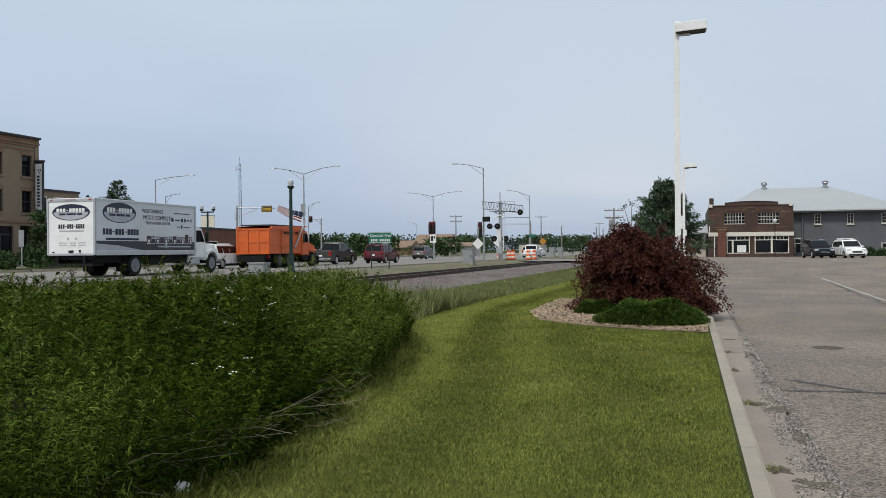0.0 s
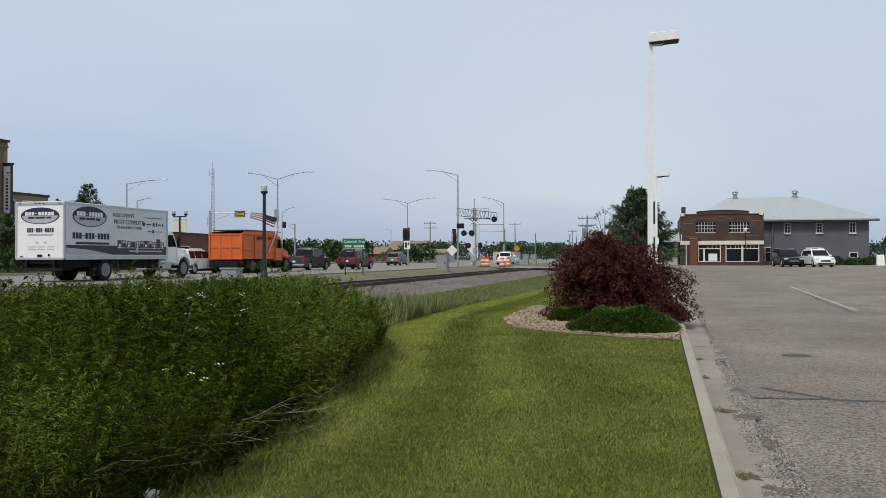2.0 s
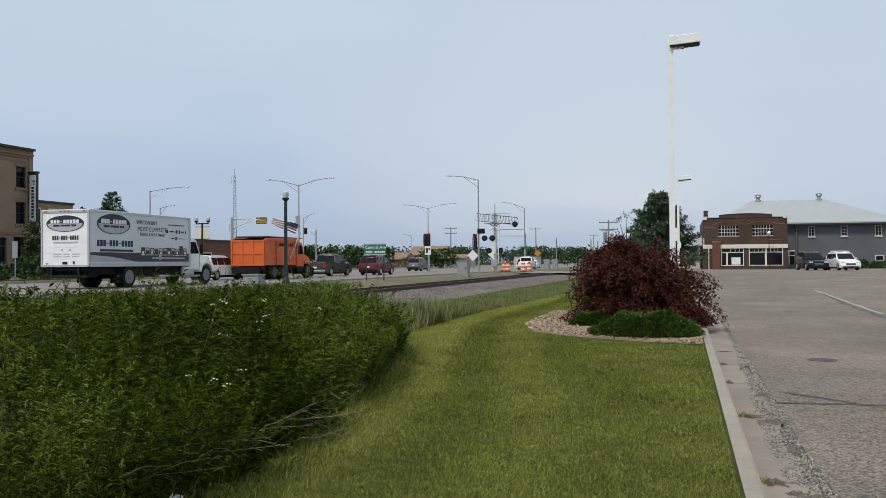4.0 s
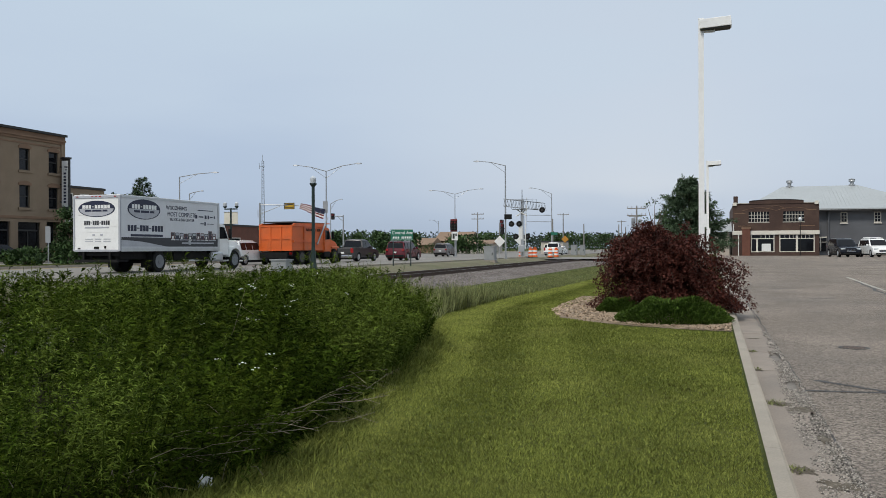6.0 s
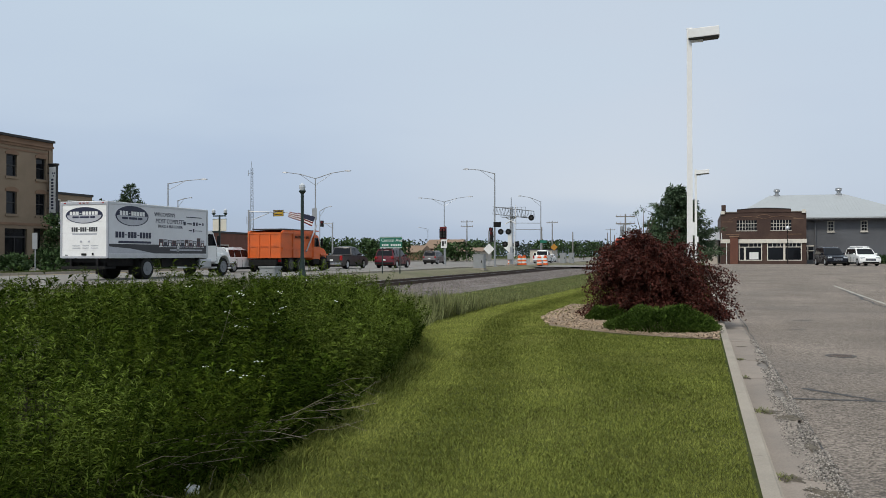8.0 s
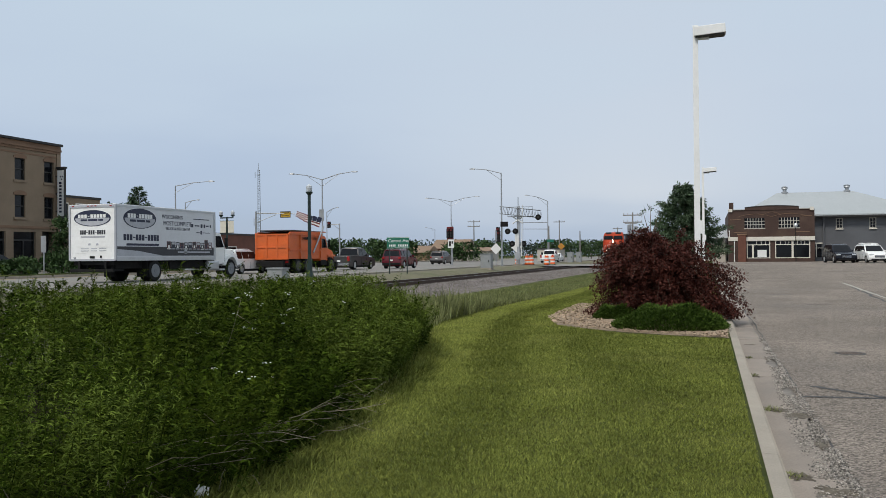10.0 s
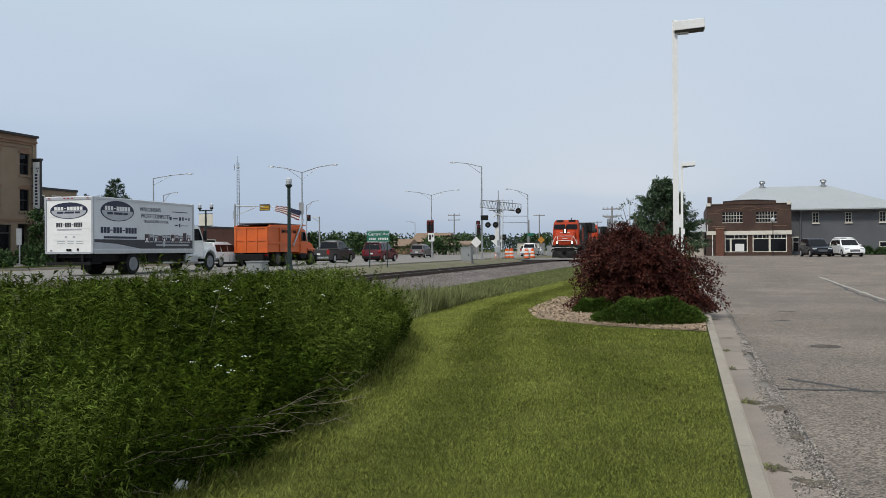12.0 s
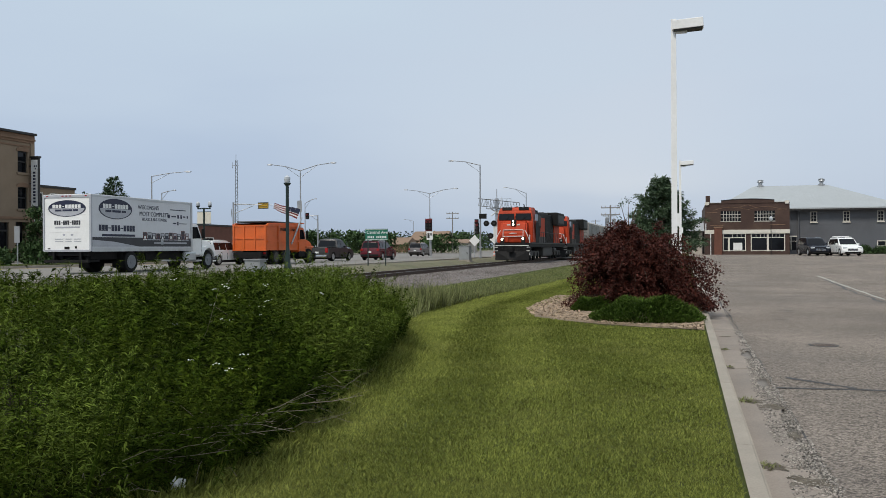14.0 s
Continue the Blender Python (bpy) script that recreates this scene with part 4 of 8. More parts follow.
def spruce(cx, cy, z, h, r, label, bare=0.12):
    ob = thing("spruce_tree", label, "tree", pose(cx, cy, z))
    part("trunk", rods(((0, 0, -0.1), (0.05, 0, h * 0.55), h * 0.026, h * 0.014), ((0.05, 0, h * 0.55), (0, 0, h * 0.99), h * 0.014, 0.01)), M_BARK, ob)
    bm = bmesh.new()
    ps, ds, ln = [], [], []
    levels = 26
    for i in range(levels):
        t = bare + (1 - bare) * i / levels
        rad = r * (1 - t) ** 0.72 * (0.8 + 0.45 * rng.random()) + 0.12
        for j in range(8 if i < levels - 5 else 5):
            a = rng.random() * 2 * math.pi
            rr = rad * (0.65 + 0.5 * rng.random())
            p0 = Vector((0, 0, h * t))
            p1 = Vector((rr * math.cos(a), rr * math.sin(a), h * t + rr * (0.05 + 0.35 * t)))
            rod(bm, p0, p1, 0.035 * (1 - t) + 0.01, 0.006, 4, False)
            m = int(40 * rr / r + 10)
            q = 0.2 + 0.8 * rng.random(m) ** 0.7
            w = 0.20 * rr * (1.05 - q) + 0.07
            ps.append(np.array(p0) + (np.array(p1) - np.array(p0)) * q[:, None] + rng.normal(size=(m, 3)) * np.stack([w, w, 0.45 * w], axis=1))
            ds.append(np.tile(np.array([math.cos(a), math.sin(a), 0.1]), (m, 1)) + rng.normal(size=(m, 3)) * 0.55)
            ln.append(0.20 + 0.16 * rng.random(m))
    part("limb", bm, M_BARK, ob)
    ps, ds, ln = np.concatenate(ps), np.concatenate(ds), np.concatenate(ln)
    per = 5
    p = np.repeat(ps, per, 0) + rng.normal(size=(len(ps) * per, 3)) * 0.06
    d = np.repeat(ds, per, 0) + rng.normal(size=(len(ps) * per, 3)) * 0.5
    l2 = np.repeat(ln, per)
    v, f = leaf_quads(p, d, l2, l2 * 0.26, 0.1)
    lv = soup("crown", v, f, M_SPRUCE)
    lv.parent = ob
    tagged(lv, kind="stuff")


def leafy_tree(cx, cy, z, h, r, label, m=M_TREE, leaf=0.3, count=2600, name="deciduous_tree"):
    ob = thing(name, label, "tree", pose(cx, cy, z))
    bm = rods(((0, 0, -0.1), (0, 0, h * 0.45), h * 0.03, h * 0.018))
    ps = []
    for i in range(13):
        a, t = rng.random() * 2 * math.pi, 0.3 + 0.6 * i / 13
        rr = r * math.sin(math.pi * min(1, 0.22 + 0.75 * (t - 0.2))) * (0.5 + 0.45 * rng.random())
        c = Vector((rr * math.cos(a), rr * math.sin(a), h * t + 0.08 * h))
        rod(bm, (0, 0, h * min(0.45, t * 0.6)), c, h * 0.01, 0.01, 5, False)
        w = r * (0.28 + 0.16 * rng.random())
        ps.append(np.array(c) + rng.normal(size=(count // 13, 3)) * np.array([w, w, w * 0.75]) * 0.6)
    part("trunk", bm, M_BARK, ob)
    p = np.concatenate(ps)
    p[:, 2] = np.clip(p[:, 2], h * 0.18, h)
    l = leaf * (0.7 + 0.6 * rng.random(len(p)))
    v, f = leaf_quads(p, rng.normal(size=(len(p), 3)), l, l * 0.6)
    lv = soup("crown", v, f, m)
    lv.parent = ob
    tagged(lv, kind="stuff")
    return ob


def bush_mound(cx, cy, z, rx, ry, h, label):
    ob = thing("garden_bush", label, "bush", pose(cx, cy, z))
    n = 900
    a, c = rng.random(n) * 2 * math.pi, rng.random(n)
    s = np.sqrt(1 - c * c)
    p = np.stack([rx * s * np.cos(a), ry * s * np.sin(a), h * c], axis=1) * (0.75 + 0.3 * rng.random((n, 1)))
    v, f = leaf_quads(p, rng.normal(size=(n, 3)), 0.22 + 0.1 * rng.random(n), 0.14)
    lv = soup("foliage", v, f, M_TREE)
    lv.parent = ob
    tagged(lv, kind="stuff")
    part("branch", rods(((0, 0, -0.05), (0, 0, h * 0.6), 0.05, 0.02), ((0, 0, 0), (rx * 0.5, 0, h * 0.5), 0.03, 0.01)), M_BARK, ob)


def far_woods():
    """A low dark line of distant trees round the northern horizon."""
    vs, off, fs = [], 0, []
    for dist, hgt, count in ((330, 5.2, 190), (480, 8, 230), (700, 14, 230)):
        for i in range(count):
            az = math.radians(-58 + 92 * (i + rng.random()) / count)
            c = np.array([dist * math.sin(az), dist * math.cos(az), 0.2])
            hh, w = hgt * (0.7 + 0.35 * rng.random()), hgt * (0.7 + 0.5 * rng.random())
            m = 110
            p = c + np.stack([rng.normal(size=m) * w * 0.6, rng.normal(size=m) * w * 0.5, hh * np.sqrt(rng.random(m))], axis=1)
            l = hgt * 0.12 * (0.6 + 0.8 * rng.random(m))
            v, f = leaf_quads(p, rng.normal(size=(m, 3)), l, l * 0.8)
            vs.append(v)
            fs.append(f + off)
            off += len(v)
    tagged(soup("far_woods", np.concatenate(vs), np.concatenate(fs), M_FARWOOD), "distant dark green line of trees", "woods", kind="stuff")


rank_weeds()
tall_grass()
lawn_blades()
purple_shrub(-1.12, 20.6, ground_z(-1, 20))
juniper(-0.74, 17.4, 0.0, 0.98, 0.7, 0.44)
juniper(-2.0, 19.3, 0.0, 0.32, 0.3, 0.30)
spruce(-1.7, 66, ground_z(-1.7, 66), 6.2, 3.3, "broad green spruce behind the light poles")
leafy_tree(-3.75, 60.0, ground_z(-4, 60), 4.7, 0.95, "thin sparse sapling beside the spruce", leaf=0.16, count=330, name="sapling")
far_woods()


# dead stalks hanging out of the weeds over the lawn
def dead_stalk(pts, r):
    bm = bmesh.new()
    pipe(bm, pts, [r, r * 0.9, r * 0.6, r * 0.35][:len(pts)], 5)
    for k in range(4):
        a = Vector(pts[1]).lerp(Vector(pts[-1]), 0.2 + 0.2 * k)
        rod(bm, a, a + Vector((0.10 + 0.1 * rng.random(), -0.05 + 0.1 * rng.random(), -0.08 + 0.2 * rng.random())), r * 0.4, r * 0.2, 4)
    tagged(part("dead_stalk", bm, M_STEM), "bleached dead weed stalk at the lawn's edge", "stalk", group="dead stalks")


for pts, r in (([(-3.6, 6.5, 0.12), (-3.1, 6.3, 0.26), (-2.8, 6.25, 0.33), (-2.6, 6.4, 0.38)], 0.010),
               ([(-3.7, 5.1, 0.08), (-3.3, 5.05, 0.24), (-3.0, 5.2, 0.26), (-2.75, 5.45, 0.26)], 0.008),
               ([(-3.6, 4.5, 0.02), (-3.35, 4.65, 0.16), (-3.12, 4.8, 0.17), (-2.95, 5.0, 0.17)], 0.008),
               ([(-3.1, 6.2, 0.0), (-2.95, 6.05, 0.12), (-2.8, 5.95, 0.16), (-2.6, 6.1, 0.25)], 0.007),
               ([(-3.4, 5.4, 0.2), (-3.15, 5.5, 0.34), (-2.95, 5.6, 0.38), (-2.75, 5.8, 0.36)], 0.006),
               ([(-3.55, 4.9, 0.25), (-3.3, 5.1, 0.33), (-3.1, 5.3, 0.32), (-2.9, 5.5, 0.31)], 0.006),
               ([(-3.25, 5.7, 0.28), (-3.05, 5.85, 0.36), (-2.95, 5.95, 0.46), (-2.85, 6.1, 0.55)], 0.005),
               ([(-4.2, 6.6, 0.5), (-4.0, 6.55, 0.78), (-3.9, 6.5, 1.0), (-3.85, 6.5, 1.16)], 0.006),
               ([(-3.0, 6.9, 0.3), (-2.95, 6.9, 0.36), (-2.88, 6.95, 0.44), (-2.85, 7.0, 0.50)], 0.005)):
    dead_stalk([(x + 0.17, y - 0.14, 0.11 + 0.62 * z) for x, y, z in pts] if pts[0][0] > -4 else pts, r * 0.5)
bm = bmesh.new()
bmesh.ops.create_icosphere(bm, subdivisions=2, radius=0.045)
for v in bm.verts:
    v.co += Vector(rng.normal(size=3) * 0.010)
    v.co.z *= 0.7
tagged(part("crumpled_litter", bm, M_WHITE), "crumpled white paper litter on the grass", "litter").matrix_basis = pose(-3.03, 4.62, 0.04)


def weed_tuft(x, y, n, r, h):
    """A little weed growing in the broken gutter."""
    a = rng.random(n) * 2 * math.pi
    p = np.stack([x + rng.normal(size=n) * r, y + rng.normal(size=n) * r * 1.6, np.full(n, lot_z(y) + 0.005)], axis=1)
    d = np.stack([np.cos(a), np.sin(a), 0.5 + rng.random(n)], axis=1)
    v, f = leaf_quads(p, d, h * (0.5 + rng.random(n)), 0.008)
    tagged(soup("gutter_weed", v, f, M_WEED_DRY), "small withered weed in a gutter crack", "weed", group="gutter weeds", kind="stuff")


for x, y, n, r in ((0.58, 6.75, 70, 0.04), (0.60, 9.55, 130, 0.05), (0.57, 12.15, 40, 0.03), (0.60, 14.2, 50, 0.03)):
    weed_tuft(x, y, n, r, 0.035)


# ---- vehicles ----
def wheel(parent, x, y, r, w, name="wheel", rim=M_GALV):
    """A tyre with its rim; x is the outer face's side."""
    s = 1 if x > 0 else -1
    bm = lathe(bmesh.new(), [(r * 0.60, -w / 2), (r * 0.93, -w / 2), (r, -w * 0.36), (r, w * 0.36), (r * 0.93, w / 2), (r * 0.60, w / 2)], (x - s * w / 2, y, r), 'x', 20)
    t = part(name, bm, M_BLACK, parent)
    bm = lathe(bmesh.new(), [(r * 0.64, -w * 0.1), (r * 0.64, w * 0.53), (r * 0.55, w * 0.53), (r * 0.46, w * 0.505), (r * 0.24, w * 0.505), (r * 0.20, w * 0.60)], (0, 0, 0), 'x', 16)
    if s < 0:
        bmesh.ops.scale(bm, vec=(-1, 1, 1), verts=bm.verts[:])
        bmesh.ops.reverse_faces(bm, faces=bm.faces[:])
    bmesh.ops.translate(bm, vec=(x - s * w / 2, y, r), verts=bm.verts[:])
    part("rim", bm, rim, t)


def letters(text, size, m, parent, name, material, depth=0.004):
    """Raised lettering in the built-in font, as a mesh part; m places its lower left corner."""
    cu = bpy.data.curves.new(name, 'FONT')
    cu.body, cu.size, cu.extrude = text, size, depth
    tmp = new(name, cu)
    me = bpy.data.meshes.new_from_object(tmp)
    bpy.data.objects.remove(tmp)
    me.materials.clear()
    me.materials.append(material)
    ob = new(name, me)
    ob.parent = parent
    ob.matrix_basis = m
    return ob


def ellipse(bm, cx, cz, a, b, seg=32, y0=0.0, y1=0.012):
    """A flat oval plate in the xz plane, facing -y."""
    f = [bm.verts.new((cx + a * math.cos(k * 2 * math.pi / seg), y0, cz + b * math.sin(k * 2 * math.pi / seg))) for k in range(seg)]
    g = [bm.verts.new((v.co.x, y1, v.co.z)) for v in f]
    bm.faces.new(f)
    bm.faces.new(g[::-1])
    for k in range(seg):
        bm.faces.new((f[k], g[k], g[(k + 1) % seg], f[(k + 1) % seg]))
    bmesh.ops.recalc_face_normals(bm, faces=bm.faces[:])


def oval_logo(parent, m, a, b):
    """An oval badge: dark upper field, pale lower field, bars for its words."""
    for name, mat_, s, off in (("logo_edge", M_NAVY, 1.0, 0.0), ("logo_field", M_GREYPRINT, 0.93, -0.004)):
        bm = bmesh.new()
        ellipse(bm, 0, 0, a * s, b * s, y0=-0.004 + off, y1=0.004)
        part(name, bm, mat_, parent).matrix_basis = m
    bm = bmesh.new()
    top = [(a * 0.93 * math.cos(t), b * 0.93 * math.sin(t)) for t in np.linspace(0.02, math.pi - 0.02, 20)]
    vs = [bm.verts.new((x, -0.012, z)) for x, z in top]
    bm.faces.new(vs)
    bmesh.ops.recalc_face_normals(bm, faces=bm.faces[:])
    ex = bmesh.ops.extrude_face_region(bm, geom=bm.faces[:])
    bmesh.ops.translate(bm, vec=(0, 0.008, 0), verts=[g for g in ex["geom"] if isinstance(g, bmesh.types.BMVert)])
    part("logo_upper_field", bm, M_NAVY, parent).matrix_basis = m
    bm = bmesh.new()
    for k in range(9):
        if k == 3:
            box(bm, -0.74 * a + k * 0.17 * a, -0.65 * a + k * 0.17 * a, -0.018, -0.012, 0.20 * b, 0.28 * b)
        else:
            box(bm, -0.76 * a + k * 0.17 * a, -0.625 * a + k * 0.17 * a, -0.018, -0.012, 0.04 * b, 0.46 * b)
    part("logo_word_bar", bm, M_SIGNWHITE, parent).matrix_basis = m
    part("logo_small_word_bar", boxes(*[(-0.62 * a + x * a, -0.62 * a + (x + w) * a, -0.016, -0.008, -0.34 * b, -0.12 * b) for x, w in ((0, 0.34), (0.40, 0.50), (0.96, 0.26))]), M_NAVY, parent).matrix_basis = m


def digit_bars(parent, m, n, w, h, gap, name, material):
    """A row of plain bars in place of a number."""
    bm = bmesh.new()
    for k in range(n):
        z0, z1 = (h * 0.42, h * 0.58) if k in (3, 7) else (0, h)
        box(bm, k * (w + gap), k * (w + gap) + w, -0.006, 0.002, z0, z1)
    part(name, bm, material, parent).matrix_basis = m


def box_truck(m):
    t = thing("box_truck", "white box truck with a dark printed side, stopped in the street", "truck", m)
    part("cargo_box", boxes((-1.23, 1.23, 0.06, 7.92, 1.04, 3.45), bevel=0.02), M_BOXSIDE, t)
    part("box_roof", boxes((-1.24, 1.24, 0.03, 7.94, 3.452, 3.50), bevel=0.015), M_WHITE, t)
    bm = boxes((-1.25, -1.17, 0.0, 0.10, 1.0, 3.47), (1.17, 1.25, 0.0, 0.10, 1.0, 3.47), (-1.17, 1.17, 0.0, 0.10, 3.36, 3.47), (-1.17, 1.17, -0.01, 0.10, 0.98, 1.06))
    part("rear_frame", bm, M_GREYPRINT, t, "grey steel rear door frame")
    rd = part("rear_door", boxes((-1.168, 1.168, 0.045, 0.058, 1.065, 3.36)), M_WHITE, t, "white roll-up rear door")
    each("door_panel", [(-1.166, 1.166, 0.03, 0.044, 1.067 + k * 0.255, 1.067 + k * 0.255 + 0.25) for k in range(9)], M_WHITE, rd)
    part("bottom_rail", boxes((1.232, 1.262, 0.10, 7.92, 0.98, 1.16), (-1.262, -1.232, 0.10, 7.92, 0.98, 1.16)), M_ALU, t)
    part("top_rail", boxes((1.232, 1.252, 0.10, 7.92, 3.38, 3.47), (-1.252, -1.232, 0.10, 7.92, 3.38, 3.47)), M_ALU, t)
    part("front_corner_post", boxes((1.232, 1.256, 7.78, 7.93, 1.16, 3.38), bevel=0.008), M_ALU, t)
    each("marker_light", [(x - 0.05, x + 0.05, -0.012, 0.0, 3.40, 3.44) for x in (-1.0, -0.2, 0, 0.2, 1.0)], M_TAIL, t)
    # rear print
    rear = pose(0, 0.024, 2.88)
    oval_logo(t, rear, 0.98, 0.36)
    digit_bars(t, pose(-0.66, 0.024, 2.16), 12, 0.085, 0.19, 0.03, "number_bar", M_PRINTDK)
    part("small_print", boxes((-0.62, 0.66, 0.020, 0.028, 2.02, 2.08), (-0.62, -0.2, 0.020, 0.028, 1.52, 1.55), (-0.08, 0.24, 0.020, 0.028, 1.52, 1.55), (0.36, 0.74, 0.020, 0.028, 1.52, 1.55),
                              (-0.62, -0.2, 0.020, 0.028, 1.42, 1.45), (-0.08, 0.24, 0.020, 0.028, 1.42, 1.45), (0.36, 0.74, 0.020, 0.028, 1.42, 1.45), (-0.22, -0.1, 0.020, 0.028, 1.68, 1.76), (0.2, 0.32, 0.020, 0.028, 1.68, 1.76)), M_GREYPRINT, t)
    each("door_latch", ((-0.12, 0.12, 0.0, 0.03, 1.10, 1.20), (-1.0, -0.88, 0.01, 0.03, 1.10, 1.14), (0.42, 0.50, 0.0, 0.03, 1.12, 1.22)), M_DARK, t)
    # side print; the side's own plane is turned to face +x
    def side(y, z):
        return pose(1.234, y, z, 0, 0, 90)
    part("printed_band", boxes((1.231, 1.238, 0.12, 7.76, 1.20, 1.62)), M_PRINTDK, t, "charcoal printed lower band")
    for k in range(11):
        y, hh = 3.72 + k * 0.355, 0.26 + 0.16 * rng.random()
        pt = part("printed_truck", boxes((1.2312, 1.2392, y, y + 0.31, 1.50, 1.58 + hh), bevel=0.001), (M_PRINTRED, M_PRINTDK, M_PRINTRED, M_PRINTDK, M_PRINTRED)[(k * 3 + k // 4) % 5], t, "small printed truck picture")
        part("printed_glass", boxes((1.2392, 1.2402, y + 0.04, y + 0.27, 1.58 + hh * 0.55, 1.58 + hh * 0.88)), M_GREYPRINT if k % 3 else M_PRINTDK, pt)
        part("printed_grille", boxes((1.2392, 1.2402, y + 0.09, y + 0.22, 1.58, 1.58 + hh * 0.42)), M_NAVY if k % 2 else M_SIGNWHITE, pt)
        part("printed_bumper", boxes((1.2392, 1.2402, y, y + 0.31, 1.51, 1.55)), M_SIGNWHITE if k % 4 == 0 else M_GREYPRINT, pt)
    part("printed_road", prism(bmesh.new(), [(0.12, 1.20), (3.4, 1.20), (1.6, 1.42), (0.12, 1.50)], 1.2382, 1.2402), M_GREYPRINT, t, "grey printed road picture")
    each("printed_shadow", [(1.2315, 1.2425, 4.4 + k * 0.42, 4.6 + k * 0.42, 1.44, 1.51) for k in range(8)], M_PRINTDK, t)
    oval_logo(t, side(1.72, 2.90), 1.18, 0.46)
    digit_bars(t, side(0.55, 1.90), 12, 0.17, 0.27, 0.045, "number_bar", M_NAVY)
    part("web_bar", boxes((1.2312, 1.2415, 0.75, 3.1, 1.66, 1.76)), M_NAVY, t)
    part("contact_bar", boxes((1.2382, 1.2445, 4.6, 7.4, 1.34, 1.41), (1.2382, 1.2445, 5.15, 5.35, 1.30, 1.50)), M_GREYPRINT, t)
    for text, y, z, s in (("WISCONSIN'S", 3.35, 2.98, 0.27), ("MOST COMPLETE", 3.45, 2.66, 0.30), ("TRUCK & BUS CENTER", 3.62, 2.44, 0.20)):
        letters(text, s, pose(1.236, y, z, 90, 0, 90), t, "slogan", M_NAVY)
    part("small_print", boxes(*[(1.2312, 1.2385, a, b, z0, z1) for a, b, z0, z1 in ((5.95, 7.35, 3.02, 3.06), (5.75, 5.92, 2.62, 2.80), (6.05, 6.45, 2.68, 2.74), (6.58, 6.74, 2.62, 2.80), (6.85, 6.98, 2.62, 2.80), (7.08, 7.30, 2.68, 2.75), (7.42, 7.52, 2.64, 2.78), (6.2, 6.48, 2.34, 2.39), (6.56, 6.68, 2.28, 2.46), (6.74, 7.4, 2.35, 2.38))]), M_NAVY, t)
    # chassis and running gear
    part("chassis", boxes((-0.5, -0.38, 0.2, 10.6, 0.66, 0.96), (0.38, 0.5, 0.2, 10.6, 0.66, 0.96), (-1.05, 1.05, 0.1, 0.3, 0.80, 0.97), (-1.1, 1.1, 5.2, 5.35, 0.85, 0.98), (-1.1, 1.1, 7.2, 7.3, 0.85, 0.98)), M_DARK, t)
    part("rear_bumper", boxes((-1.15, 1.15, -0.05, 0.07, 0.50, 0.62), (-0.75, -0.65, 0.0, 0.08, 0.62, 0.98), (0.65, 0.75, 0.0, 0.08, 0.62, 0.98), bevel=0.01), M_DARK, t)
    part("liftgate", boxes((-1.0, 1.0, 0.1, 0.9, 0.52, 0.60), (-0.9, -0.8, 0.2, 1.0, 0.6, 0.9), (0.8, 0.9, 0.2, 1.0, 0.6, 0.9)), M_DARK, t)
    each("mudflap", [(0.62, 1.2, 2.25, 2.27, 0.22, 0.95), (-1.2, -0.62, 2.25, 2.27, 0.22, 0.95)], M_BLACK, t)
    part("fuel_tank", boxes((0.62, 1.12, 7.4, 8.5, 0.45, 0.92), bevel=0.08), M_ALU, t)
    part("battery_box", boxes((0.62, 1.05, 4.2, 4.8, 0.55, 0.92), bevel=0.02), M_DARK, t)
    part("underbody", boxes((-0.95, 0.95, 0.35, 2.2, 0.62, 0.96), (-0.95, 0.95, 3.6, 7.6, 0.58, 0.96), bevel=0.03), M_DARK, t)
    part("axle", rods(((-1.0, 2.88, 0.5), (1.0, 2.88, 0.5), 0.09)), M_DARK, t)
    part("front_axle", rods(((-0.9, 9.65, 0.5), (0.9, 9.65, 0.5), 0.06)), M_DARK, t)
    for x in (1.2, 0.88, -1.2, -0.88):
        wheel(t, x, 2.88, 0.50, 0.26, rim=M_GALVDK)
    for x in (1.12, -1.12):
        wheel(t, x, 9.65, 0.50, 0.27, rim=M_GALVDK)
    # conventional cab
    bm = prism(bmesh.new(), [(8.0, 0.75), (8.0, 2.26), (8.15, 2.42), (8.75, 2.40), (9.15, 1.72), (9.15, 0.75)], -1.06, 1.06)
    bmesh.ops.bevel(bm, geom=bm.edges[:], offset=0.05, segments=2, affect='EDGES')
    part("cab", bm, M_WHITE, t)
    bm = prism(bmesh.new(), [(9.13, 0.95), (9.13, 1.68), (10.3, 1.46), (10.65, 1.28), (10.7, 0.72), (10.3, 0.72), (10.25, 0.95)], -0.82, 0.82)
    bmesh.ops.bevel(bm, geom=bm.edges[:], offset=0.06, segments=2, affect='EDGES')
    part("hood", bm, M_WHITE, t)
    for s in (1, -1):
        bm = bmesh.new()
        for k in range(8):
            a0, a1 = math.pi * (0.08 + 0.105 * k), math.pi * (0.08 + 0.105 * (k + 1))
            prism(bm, [(9.65 + 0.60 * math.cos(a0), 0.5 + 0.62 * math.sin(a0)), (9.65 + 0.60 * math.cos(a1), 0.5 + 0.62 * math.sin(a1)), (9.65 + 0.70 * math.cos(a1), 0.5 + 0.74 * math.sin(a1)), (9.65 + 0.70 * math.cos(a0), 0.5 + 0.74 * math.sin(a0))], s * 0.76, s * 1.17)
        part("fender", bm, M_WHITE, t)
        part("side_window", prism(bmesh.new(), [(8.14, 1.62), (8.14, 2.24), (8.68, 2.24), (9.02, 1.64)], s * 1.062, s * 1.072), M_GLASS, t)
        each("door_seam", ((s * 1.058, s * 1.066, 8.06, 8.075, 0.9, 2.2), (s * 1.058, s * 1.066, 9.06, 9.075, 0.9, 1.6)), M_DARK, t)
